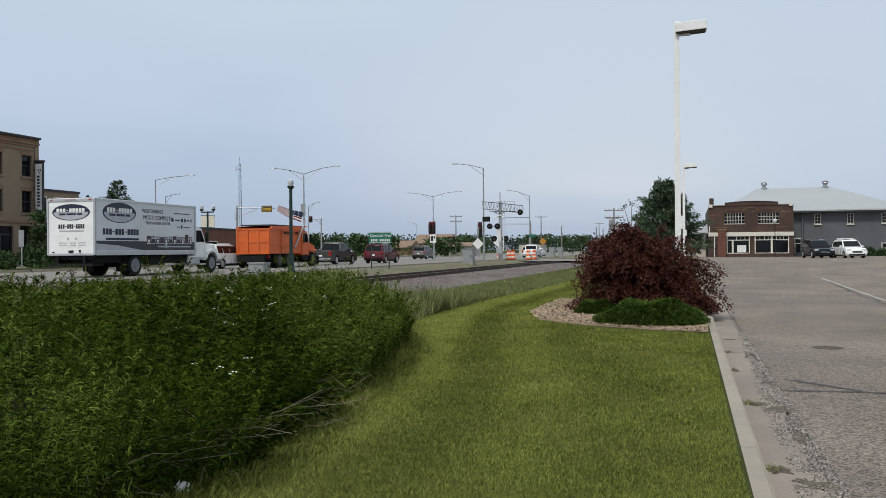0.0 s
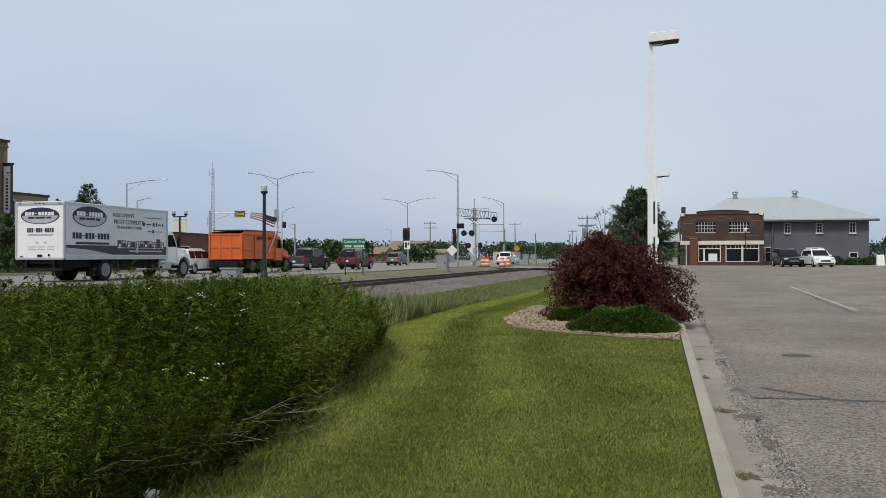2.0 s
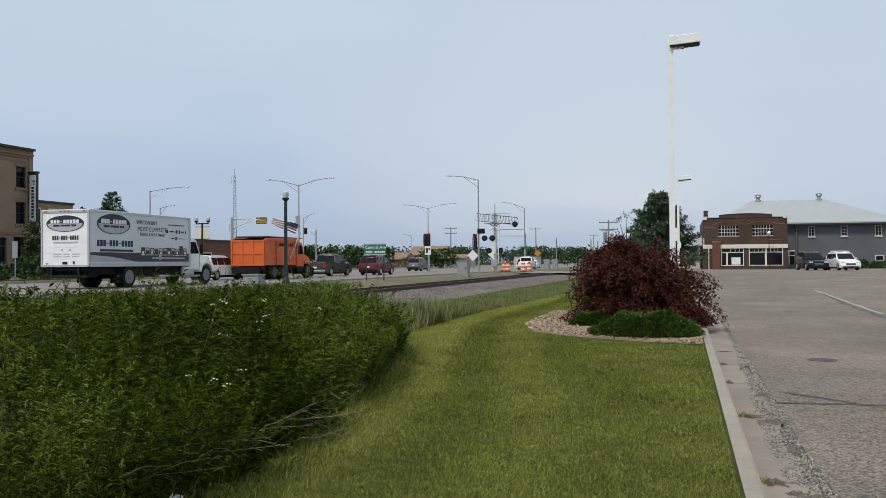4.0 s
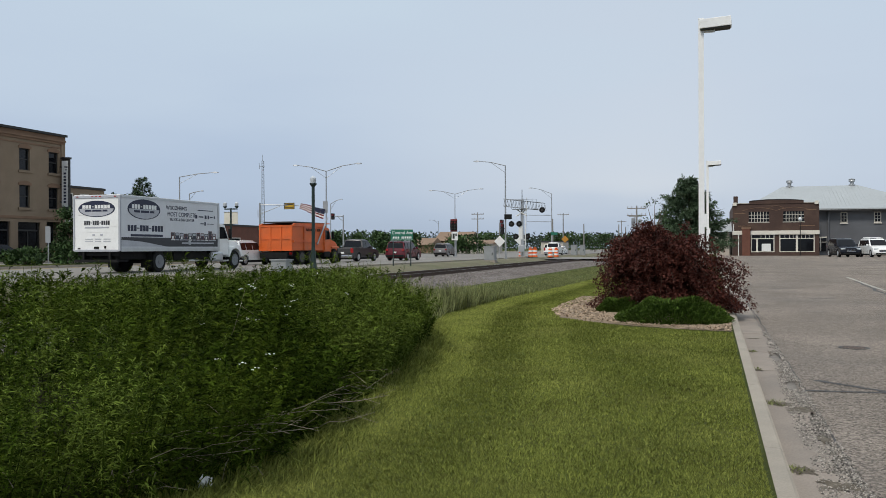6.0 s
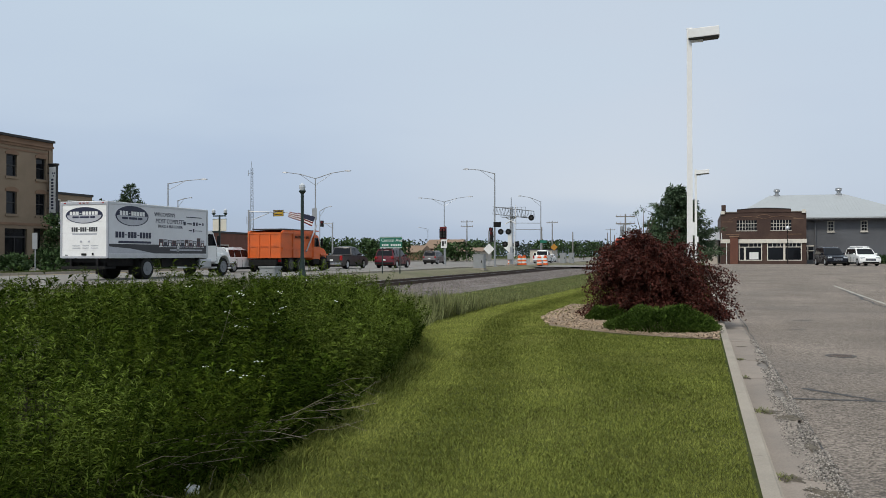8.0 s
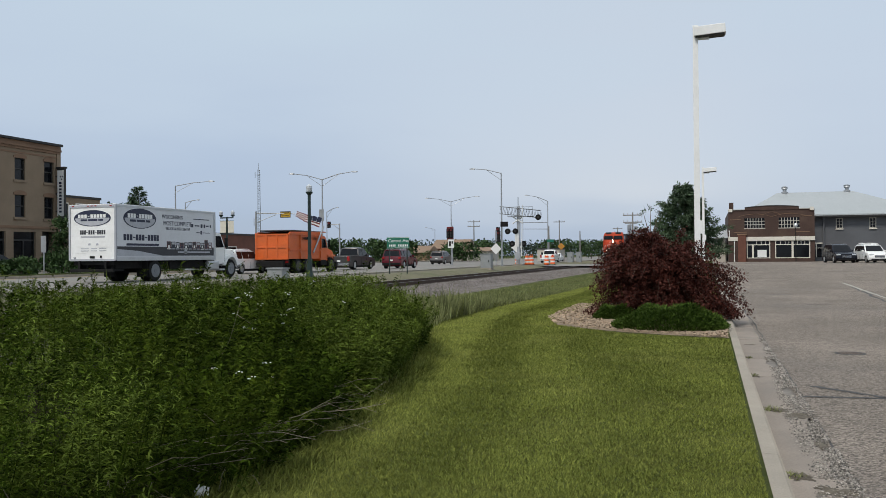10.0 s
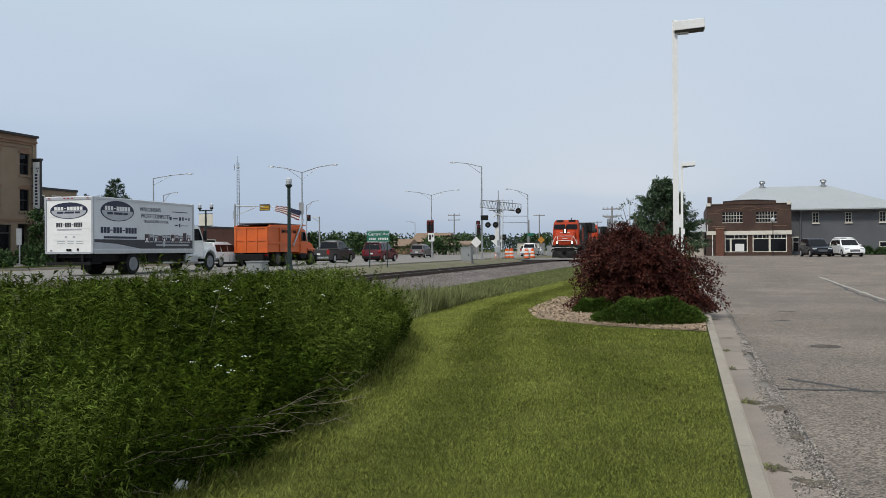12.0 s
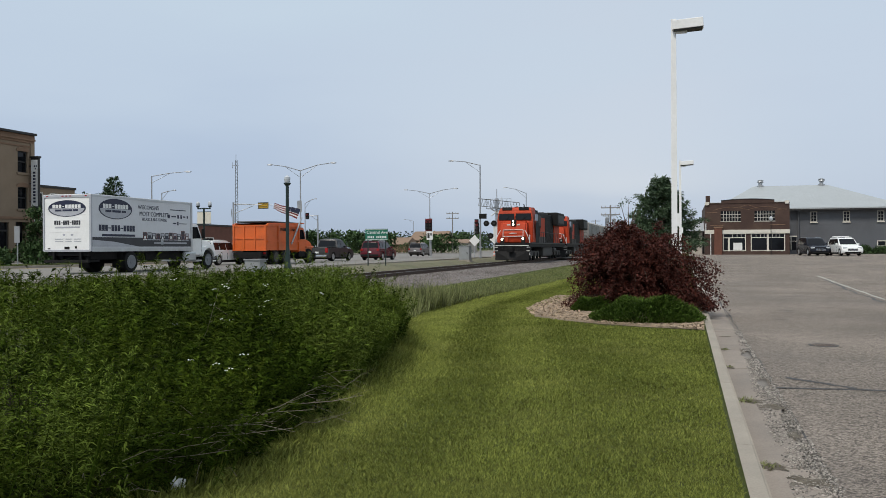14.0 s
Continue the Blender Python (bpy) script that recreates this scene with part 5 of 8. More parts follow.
        part("mirror", boxes((s * 1.2 - 0.09, s * 1.2 + 0.09, 9.0, 9.07, 1.65, 2.15), bevel=0.02), M_BLACK, t)
        part("step", boxes((s * 0.75 - 0.3, s * 0.75 + 0.32, 8.55, 9.1, 0.42, 0.50)), M_ALU, t)
        part("headlight", boxes((s * 0.62 - 0.16, s * 0.62 + 0.16, 10.60, 10.71, 0.95, 1.15), bevel=0.03), M_LENS, t)
    part("windscreen", prism(bmesh.new(), [(8.79, 2.32), (9.13, 1.76), (9.165, 1.77), (8.825, 2.34)], -0.92, 0.92), M_GLASS, t)
    part("front_bumper", boxes((-1.1, 1.1, 10.65, 10.82, 0.45, 0.72), bevel=0.03), M_CHROME, t)


def dump_truck(m):
    t = thing("dump_truck", "orange municipal dump truck with ribbed steel body", "truck", m)
    part("tailgate", boxes((-1.22, 1.22, 0.0, 0.06, 0.95, 2.66)), M_ORANGE, t)
    bm = bmesh.new()
    for x in (-1.22, -0.46, 0.34, 1.10):
        box(bm, x, x + 0.12, -0.05, 0.0, 0.95, 2.66)
    for z in (0.95, 1.72, 2.56):
        box(bm, -1.1, 1.1, -0.045, 0.0, z, z + 0.10)
    part("tailgate_rib", bm, M_ORANGE, t)
    for s in (1, -1):
        part("body_side", prism(bmesh.new(), [(0.02, 0.98), (0.02, 2.66), (0.35, 2.80), (5.0, 2.90), (5.0, 0.98)], s * 1.16, s * 1.24), M_ORANGE, t)
        bm = boxes(*[(s * 1.28 - 0.04, s * 1.28 + 0.04, y, y + 0.12, 1.0, 2.75) for y in (1.6, 3.2, 4.75)], (s * 1.27 - 0.04, s * 1.27 + 0.04, 0.1, 5.0, 2.60, 2.74), (s * 1.27 - 0.04, s * 1.27 + 0.04, 0.1, 5.0, 1.55, 1.66))
        part("body_rib", bm, M_ORANGE, t)
    part("body_floor", boxes((-1.16, 1.16, 0.06, 5.0, 0.98, 1.06), (-1.16, 1.16, 4.94, 5.0, 1.06, 2.85)), M_ORANGE, t)
    part("word_bar", boxes(*[(1.312, 1.318, 1.9 + 0.17 * k, 2.02 + 0.17 * k, 2.30, 2.48) for k in range(13) if k not in (5, 9)]), M_DARK, t)
    part("tarp", boxes((-1.20, 1.20, 0.5, 5.05, 2.84, 2.93), bevel=0.03), M_ROOFDK, t, "rolled black tarp over the load")
    part("cab_shield", boxes((-1.2, 1.2, 5.0, 5.9, 2.86, 2.93), bevel=0.01), M_ORANGE, t)
    part("chassis", boxes((-0.5, -0.38, 0.3, 8.0, 0.62, 0.94), (0.38, 0.5, 0.3, 8.0, 0.62, 0.94), (-1.1, 1.1, 0.15, 0.4, 0.60, 0.9)), M_DARK, t)
    part("spreader", boxes((-1.0, 1.0, -0.35, -0.08, 0.45, 0.85), bevel=0.04), M_DARK, t)
    for y in (1.5, 2.85):
        for x in (1.2, 0.88, -1.2, -0.88):
            wheel(t, x, y, 0.52, 0.27, rim=M_LOCOGRY)
    for x in (1.15, -1.15):
        wheel(t, x, 6.95, 0.53, 0.30, rim=M_LOCOGRY)
    bm = prism(bmesh.new(), [(5.15, 0.8), (5.15, 2.5), (5.3, 2.62), (6.05, 2.6), (6.4, 1.9), (6.4, 0.8)], -1.08, 1.08)
    bmesh.ops.bevel(bm, geom=bm.edges[:], offset=0.05, segments=2, affect='EDGES')
    part("cab", bm, M_ORANGE, t)
    bm = prism(bmesh.new(), [(6.38, 0.95), (6.38, 1.88), (7.7, 1.6), (7.95, 1.4), (8.0, 0.7), (7.55, 0.7), (7.5, 0.95)], -0.84, 0.84)
    bmesh.ops.bevel(bm, geom=bm.edges[:], offset=0.06, segments=2, affect='EDGES')
    part("hood", bm, M_ORANGE, t)
    for s in (1, -1):
        part("fender", boxes((s * 0.98 - 0.18, s * 0.98 + 0.18, 6.35, 7.6, 1.12, 1.26), bevel=0.05), M_ORANGE, t)
        part("side_window", prism(bmesh.new(), [(5.32, 1.75), (5.32, 2.42), (5.98, 2.42), (6.25, 1.78)], s * 1.082, s * 1.092), M_GLASS, t)
        part("mirror", boxes((s * 1.28 - 0.07, s * 1.28 + 0.07, 6.2, 6.27, 1.8, 2.35)), M_BLACK, t)
        part("step_tank", boxes((s * 0.85 - 0.25, s * 0.85 + 0.25, 5.2, 6.2, 0.5, 0.9), bevel=0.06), M_DARK, t)
    part("wing_plough_arm", rods(((1.3, 3.6, 1.4), (1.35, 5.0, 3.1), 0.06), ((1.35, 5.0, 3.1), (1.3, 5.3, 3.3), 0.05)), M_GALV, t)
    part("plough_frame", boxes((-1.0, 1.0, 8.0, 8.35, 0.35, 0.75), (-0.6, 0.6, 8.2, 8.6, 0.3, 1.25), bevel=0.04), M_DARK, t)
    part("tail_light", boxes((-1.15, -0.95, 0.10, 0.14, 0.72, 0.86), (0.95, 1.15, 0.10, 0.14, 0.72, 0.86)), M_TAIL, t)


def loft(bm, outline, zb, zt, wb, wt):
    """A solid along x whose half width falls from wb at height zb to wt at zt."""
    def w(z):
        k = min(1, max(0, (z - zb) / (zt - zb)))
        return wb + (wt - wb) * k
    a = [bm.verts.new((-w(z), y, z)) for y, z in outline]
    b = [bm.verts.new((w(z), y, z)) for y, z in outline]
    k = len(outline)
    bm.faces.new(a)
    bm.faces.new(b[::-1])
    for i in range(k):
        bm.faces.new((a[i], b[i], b[(i + 1) % k], a[(i + 1) % k]))
    bmesh.ops.recalc_face_normals(bm, faces=bm.faces[:])
    return bm


def shell(bm, outline, width, yc, round_y=0.05, crown=0.03, low=0.0):
    """A rounded solid: the side outline carried across the car, drawn in at the corners and crowned on top."""
    us = (-1.0, -0.97, -0.88, -0.6, 0.0, 0.6, 0.88, 0.97, 1.0)
    rows = []
    for u in us:
        k = abs(u) ** 6
        row = []
        for y, z in outline:
            lift = max(0.0, z - low)
            row.append(bm.verts.new((u * width(z), yc + (y - yc) * (1 - round_y * k), z - crown * k * min(1.0, lift * 2.5))))
        rows.append(row)
    n = len(outline)
    bm.faces.new(rows[0])
    bm.faces.new(rows[-1][::-1])
    for a, b in zip(rows, rows[1:]):
        for i in range(n):
            bm.faces.new((a[i], b[i], b[(i + 1) % n], a[(i + 1) % n]))
    bmesh.ops.recalc_face_normals(bm, faces=bm.faces[:])
    return bm


def smooth_part(name, bm, material, parent, label="", angle=38):
    ob = part(name, bm, material, parent, label, smooth=True)
    ob.data.set_sharp_from_angle(angle=radians(angle))
    return ob


def car(name, label, category, m, L, W, H, paint, style="suv", extra=None):
    """A car with its tail at y = 0, facing +y."""
    t = thing(name, label, category, m)
    belt, r = H * (0.60 if style != "sedan" else 0.63), H * 0.205
    yr, yf = 0.19 * L, 0.81 * L
    hood = belt * 0.97

    def arch(yc):
        return [(yc + r * 1.17 * math.cos(a), r + r * 1.15 * math.sin(a)) for a in np.linspace(0.1, math.pi - 0.1, 10)]

    def side(z):
        """Half width: widest at the sill crease, drawn in below and towards the belt."""
        return W / 2 * float(np.interp(z, [0.2, 0.45, belt * 0.72, belt, H], [0.93, 0.985, 1.0, 0.955, 0.955]))

    def house(z):
        return W / 2 * float(np.interp(z, [belt - 0.05, belt, H - 0.12, H], [0.945, 0.93, 0.79, 0.70]))

    tail = [(0.10, 0.27), (0.02, 0.36), (0.0, 0.52), (0.03, 0.62), (0.045, belt * 0.9), (0.09, belt)]
    nose = [(0.70 * L, belt), (0.74 * L, hood), (0.90 * L, hood * 0.93), (0.965 * L, hood * 0.84), (0.985 * L, hood * 0.70), (L, 0.50), (L - 0.02, 0.34), (L - 0.10, 0.25)]
    outline = tail + nose + [(yf + r * 1.2, 0.25)] + arch(yf) + [(yf - r * 1.2, 0.25), (yr + r * 1.2, 0.25)] + arch(yr) + [(yr - r * 1.2, 0.27)]
    body = smooth_part("body", shell(bmesh.new(), outline, side, L / 2, 0.045, 0.03, 0.5), paint, t)
    if style == "suv":
        cabin = [(0.07, belt - 0.02), (0.22, H - 0.16), (0.30, H - 0.05), (0.50, H - 0.005), (0.36 * L, H), (0.52 * L, H - 0.01), (0.60 * L, H - 0.10), (0.755 * L, belt - 0.02)]
        panes = ((0.10, 0.225), (0.245, 0.415), (0.43, 0.60))
    elif style == "pickup":
        cabin = [(0.36 * L, belt - 0.02), (0.385 * L, H - 0.12), (0.40 * L, H - 0.03), (0.46 * L, H), (0.56 * L, H - 0.005), (0.62 * L, H - 0.09), (0.765 * L, belt - 0.02)]
        panes = ((0.395, 0.495), (0.51, 0.63))
    else:
        cabin = [(0.10 * L, belt - 0.02), (0.22 * L, H - 0.12), (0.30 * L, H - 0.02), (0.40 * L, H), (0.52 * L, H - 0.01), (0.58 * L, H - 0.08), (0.755 * L, belt - 0.02)]
        panes = ((0.19, 0.40), (0.415, 0.60))
    mid = (cabin[0][0] + cabin[-1][0]) / 2
    smooth_part("cabin", shell(bmesh.new(), cabin, house, mid, 0.05, 0.035, belt + 0.1), paint, t)
    ztop = H - 0.15
    front = [(y, z) for y, z in cabin if y > 0.5 * L]
    rear = cabin[0:2]

    def limit(z, fore):
        pts = front if fore else rear
        zz, yy = [p[1] for p in pts], [p[0] for p in pts]
        o = np.argsort(zz)
        return float(np.interp(z, np.array(zz)[o], np.array(yy)[o]))

    for i, (a, b) in enumerate(panes):
        y0, y1 = a * L, b * L
        q = [(y0, belt + 0.035), (y0, ztop), (y1, ztop), (y1, belt + 0.035)]
        if i == 0:
            q[0], q[1] = (max(y0, limit(belt + 0.03, False) + 0.14), belt + 0.035), (max(y0, limit(ztop, False) + 0.20), ztop)
        if i == len(panes) - 1:
            q[2], q[3] = (limit(ztop, True) - 0.12, ztop), (limit(belt + 0.03, True) - 0.20, belt + 0.035)
        for s in (1, -1):
            bm = bmesh.new()
            vs = [bm.verts.new((s * (house(z) + 0.010), y, z)) for y, z in q]
            us = [bm.verts.new((s * (house(z) - 0.03), y, z)) for y, z in q]
            bm.faces.new(vs)
            bm.faces.new(us[::-1])
            for k in range(4):
                bm.faces.new((vs[k], us[k], us[(k + 1) % 4], vs[(k + 1) % 4]))
            bmesh.ops.recalc_face_normals(bm, faces=bm.faces[:])
            part("side_window", bm, M_GLASS, t)
    for name_, (y0, z0), (y1, z1), o in (("rear_window", cabin[0], cabin[1], -0.012), ("windscreen", cabin[-1], cabin[-2], 0.012)):
        pts = [(y0 + (y1 - y0) * k + o, z0 + (z1 - z0) * k) for k in ((0.16, 0.97) if o < 0 else (0.10, 0.96))]
        bm = bmesh.new()
        rows = []
        for u in (-0.88, -0.7, 0.0, 0.7, 0.88):
            rows.append([bm.verts.new((u * house(z), mid + (y + dy - mid) * (1 - 0.05 * abs(u) ** 6), z)) for y, z, dy in ((*pts[0], 0), (*pts[1], 0), (*pts[1], -3 * o), (*pts[0], -3 * o))])
        for a, b in zip(rows, rows[1:]):
            for k in range(4):
                bm.faces.new((a[k], b[k], b[(k + 1) % 4], a[(k + 1) % 4]))
        bm.faces.new(rows[0])
        bm.faces.new(rows[-1][::-1])
        bmesh.ops.recalc_face_normals(bm, faces=bm.faces[:])
        part(name_, bm, M_GLASS, t)
    each("sill_cladding", [(s * W * 0.478 - 0.02, s * W * 0.478 + 0.02, yr + r * 1.2, yf - r * 1.2, 0.22, 0.34) for s in (1, -1)], M_BLACK, t, 0.008)
    for s in (1, -1):
        for y in (yr, yf):
            wheel(t, s * (W / 2 - 0.012), y, r, 0.23, rim=M_ALU)
        bm = boxes((s * (W / 2 - 0.17) - 0.11, s * (W / 2 - 0.17) + 0.11, 0.015, 0.16, belt - (0.20 if style == "suv" else 0.42), belt - 0.02), bevel=0.02)
        part("tail_light", bm, M_TAIL, t)
        part("headlight", boxes((s * (W / 2 - 0.27) - 0.20, s * (W / 2 - 0.27) + 0.20, L * 0.955, L * 0.982, hood * 0.68, hood * 0.82), bevel=0.03), M_LENS, t)
        part("mirror", boxes((s * (W / 2 + 0.05) - 0.10, s * (W / 2 + 0.05) + 0.10, 0.655 * L, 0.655 * L + 0.13, belt + 0.0, belt + 0.16), bevel=0.03), paint, t)
        for y in (0.44 * L, 0.60 * L):
            part("door_handle", boxes((s * W / 2 * 0.975 - 0.015, s * W / 2 * 0.975 + 0.015, y - 0.22, y - 0.05, belt * 0.885, belt * 0.885 + 0.03)), paint, t)
        each("door_seam", [(s * W / 2 * 0.995 - 0.006, s * W / 2 * 0.995 + 0.006, y, y + 0.012, 0.36, belt * 0.80) for y in (0.27 * L, 0.425 * L, 0.625 * L) if style != "pickup" or y > 0.35 * L], M_BLACK, t)
    part("rear_bumper", boxes((-W / 2 + 0.10, W / 2 - 0.10, -0.06, 0.06, 0.34, 0.52), bevel=0.04), M_CHROME if style == "pickup" else M_BLACK, t)
    part("front_bumper", boxes((-W / 2 + 0.22, W / 2 - 0.22, L - 0.05, L + 0.015, 0.27, 0.40), bevel=0.03), M_BLACK, t)
    part("grille", boxes((-0.45, 0.45, L * 0.985, L + 0.005, 0.50, hood * 0.68), bevel=0.01), M_BLACK, t)
    part("grille_bar", boxes(*[(-0.43, 0.43, L + 0.002, L + 0.012, z, z + 0.025) for z in np.linspace(0.53, hood * 0.63, 3)]), M_CHROME, t)
    part("plate_bar", boxes((-0.15, 0.15, -0.012, 0.03, 0.66, 0.80)), M_SIGNWHITE, t)
    part("underbody", boxes((-W / 2 + 0.2, W / 2 - 0.2, 0.25, L - 0.25, 0.18, 0.5)), M_DARK, t)
    if style == "pickup":
        each("bed_rail", ((-W / 2 + 0.06, -W / 2 + 0.15, 0.08, 0.355 * L, belt - 0.02, belt + 0.03), (W / 2 - 0.15, W / 2 - 0.06, 0.08, 0.355 * L, belt - 0.02, belt + 0.03)), M_BLACK, t)
        part("tailgate", boxes((-W / 2 + 0.28, W / 2 - 0.28, -0.005, 0.06, 0.66, belt - 0.03), bevel=0.015), paint, t)
    elif style == "suv":
        part("roof_spoiler", boxes((-W * 0.33, W * 0.33, 0.16, 0.42, H - 0.075, H - 0.035), bevel=0.015), paint, t)
        for s in (1, -1):
            part("roof_rail", pipe(bmesh.new(), [(s * W * 0.345, 0.55, H - 0.05), (s * W * 0.345, 0.70, H + 0.02), (s * W * 0.345, 0.48 * L, H + 0.02), (s * W * 0.345, 0.52 * L, H - 0.05)], 0.018, 6), M_ALU if paint != M_WHITE else M_SIGNWHITE, t)
    if extra == "rack":
        part("roof_rack", boxes((-0.62, -0.56, 0.9, 2.6, H + 0.02, H + 0.09), (0.56, 0.62, 0.9, 2.6, H + 0.02, H + 0.09), (-0.8, 0.8, 1.3, 1.5, H + 0.09, H + 0.16)), M_SIGNWHITE, t)
    return t


box_truck(pose(-26.05, 31.35, ROAD_Z))
dump_truck(pose(-27.75, 50.72, ROAD_Z - 0.02))
car("hatchback", "white hatchback waiting behind the dump truck", "car", pose(-29.9, 48.2, ROAD_Z), 4.4, 1.8, 1.62, M_WHITE)
car("pickup_truck", "dark grey crew-cab pickup truck waiting in the street", "truck", pose(-28.9, 64.0, ROAD_Z), 5.7, 1.98, 1.88, M_GREYP, "pickup")
car("red_suv", "dark red sport utility car waiting in the street", "car", pose(-26.6, 70.0, ROAD_Z), 4.6, 1.86, 1.72, M_REDP)
car("grey_suv", "pewter grey sport utility car in the street ahead", "car", pose(-33.0, 103.0, ROAD_Z), 4.7, 1.85, 1.7, M_SILVERP)
car("parked_suv", "dark blue sport utility car parked before the grey building", "car", pose(12.2, 96.2, lot_z(92), 0, 0, 189), 4.9, 2.0, 1.85, M_NAVYP)
car("parked_van", "white minivan with a roof rack parked in the car park", "van", pose(14.95, 95.2, lot_z(92), 0, 0, 189), 4.9, 1.95, 1.80, M_WHITE, "suv", "rack")
car("parked_hatchback", "silver car parked before the tan brick building", "car", pose(-53.5, 58.5, ROAD_Z), 4.3, 1.75, 1.5, M_SILVERP, "sedan")
car("parked_sedan", "dark car parked along the far kerb", "car", pose(-53.5, 51.0, ROAD_Z), 4.5, 1.78, 1.5, M_NAVYP, "sedan")


# ---- the train: its front at y = 0 in its own space, the rest behind it ----
def bogie(parent, y, axles=3, gap=1.9):
    n = axles
    L = gap * (n - 1)
    f = boxes((1.0, 1.16, y - L / 2 - 0.7, y + L / 2 + 0.7, 0.42, 0.86), (-1.16, -1.0, y - L / 2 - 0.7, y + L / 2 + 0.7, 0.42, 0.86), (-1.0, 1.0, y - 0.3, y + 0.3, 0.5, 0.9), bevel=0.04)
    b = part("bogie_frame", f, M_LOCOGRY, parent)
    for k in range(n):
        yy = y - L / 2 + k * gap
        bm = bmesh.new()
        for x in (-0.78, 0.78):
            lathe(bm, [(0.52, -0.07), (0.52, 0.07)], (x, yy, 0.52), 'x', 18)
        rod(bm, (-0.8, yy, 0.52), (0.8, yy, 0.52), 0.09)
        part("wheelset", bm, M_DARK, b)
        part("axle_box", boxes((1.16, 1.28, yy - 0.22, yy + 0.22, 0.34, 0.72), (-1.28, -1.16, yy - 0.22, yy + 0.22, 0.34, 0.72), bevel=0.03), M_LOCOGRY, b)


def locomotive(label, lead):
    t = thing("locomotive", label, "locomotive", group="locomotives")
    front = M_LOCORED
    part("underframe", boxes((-1.5, 1.5, 0.6, 21.6, 1.18, 1.52), bevel=0.03), M_LOCOBLK, t)
    part("walkway_edge", boxes((1.49, 1.55, 1.0, 21.4, 1.46, 1.58), (-1.55, -1.49, 1.0, 21.4, 1.46, 1.58)), M_LOCOGRY, t, "grey edge of the walkway")
    # nose and cab
    bm = prism(bmesh.new(), [(0.85, 1.5), (0.72, 2.2), (1.0, 3.25), (1.9, 3.42), (1.9, 1.5)], -1.12, 1.12)
    bmesh.ops.bevel(bm, geom=bm.edges[:], offset=0.12, segments=3, affect='EDGES')
    part("nose", bm, front, t)
    bm = loft(bmesh.new(), [(1.55, 1.52), (1.55, 3.40), (1.70, 4.22), (1.95, 4.55), (4.4, 4.62), (4.4, 1.52)], 3.9, 4.65, 1.55, 1.22)
    bmesh.ops.bevel(bm, geom=[e for e in bm.edges if e.calc_length() > 1.0], offset=0.08, segments=2, affect='EDGES')
    part("cab", bm, front, t)
    for x0, x1 in ((-1.36, -0.07), (0.07, 1.36)):
        part("windscreen", prism(bmesh.new(), [(1.53, 3.52), (1.62, 4.02), (1.69, 4.02), (1.60, 3.52)], x0, x1), M_GLASS, t)
        part("windscreen_surround", boxes((x0 - 0.03, x1 + 0.03, 1.515, 1.60, 3.46, 3.52), (x0 - 0.03, x0 + 0.03, 1.53, 1.60, 3.52, 3.80), (x1 - 0.03, x1 + 0.03, 1.53, 1.60, 3.52, 3.80), bevel=0.01), M_BLACK, t)
        part("wiper", rods((((x0 + x1) / 2, 1.50, 3.50), ((x0 + x1) / 2 + 0.3, 1.56, 3.85), 0.015)), M_BLACK, t)
        part("number_board", boxes((x0 + 0.25, x1 - 0.22, 1.70, 2.1, 4.32, 4.56), bevel=0.02), M_LOCOBLK, t)
    part("cab_side_window", boxes((1.552, 1.57, 2.35, 3.0, 3.45, 4.0), (1.552, 1.57, 3.1, 3.8, 3.45, 4.0), (-1.57, -1.552, 2.35, 3.0, 3.45, 4.0), (-1.57, -1.552, 3.1, 3.8, 3.45, 4.0)), M_GLASS, t)
    part("cab_side_panel", boxes((1.553, 1.565, 2.9, 4.4, 1.55, 3.30), (-1.565, -1.553, 2.9, 4.4, 1.55, 3.30)), M_LOCOBLK, t)
    h = part("headlight_housing", boxes((-0.20, 0.20, 0.82, 1.3, 2.92, 3.48), bevel=0.05), M_LOCOBLK, t)
    for z in (3.08, 3.34):
        part("headlight", lathe(bmesh.new(), [(0.065, 0.0), (0.085, 0.05)], (0, 0.775, z), 'y', 14), M_HEAD if lead else M_LENS, h)
    for x in (-0.88, 0.88):
        part("ditch_light", lathe(bmesh.new(), [(0.075, 0.0), (0.10, 0.08)], (x, 0.40, 1.86), 'y', 14), M_HEAD if lead else M_LENS, t)
        part("ditch_light_bracket", boxes((x - 0.15, x + 0.15, 0.48, 0.75, 1.52, 2.0), bevel=0.03), M_LOCOBLK, t)
    part("pilot_plate", boxes((-1.5, 1.5, 0.35, 0.65, 0.72, 1.52), bevel=0.03), M_LOCOBLK, t)
    bm = bmesh.new()
    for s in (1, -1):
        vs = [bm.verts.new(p) for p in ((0, -0.28, 0.10), (s * 1.42, 0.22, 0.10), (s * 1.42, 0.32, 0.85), (0, 0.05, 0.85))]
        us = [bm.verts.new(v.co + Vector((0, 0.10, 0))) for v in vs]
        bm.faces.new(vs)
        bm.faces.new(us[::-1])
        for i in range(4):
            bm.faces.new((vs[i], us[i], us[(i + 1) % 4], vs[(i + 1) % 4]))
    bmesh.ops.recalc_face_normals(bm, faces=bm.faces[:])
    part("snowplough", bm, M_LOCOBLK, t, "worn dark steel pilot plough")
    part("coupler", boxes((-0.16, 0.16, -0.35, 0.5, 0.82, 1.12), (-0.28, 0.22, -0.45, -0.2, 0.76, 1.18), bevel=0.04), M_DARK, t)
    part("air_hose", pipe(bmesh.new(), [(0.5, 0.3, 1.1), (0.45, 0.12, 0.75), (0.3, 0.05, 0.55)], 0.03), M_BLACK, t)
    # plain pale bar emblem on the nose
    bm = bmesh.new()
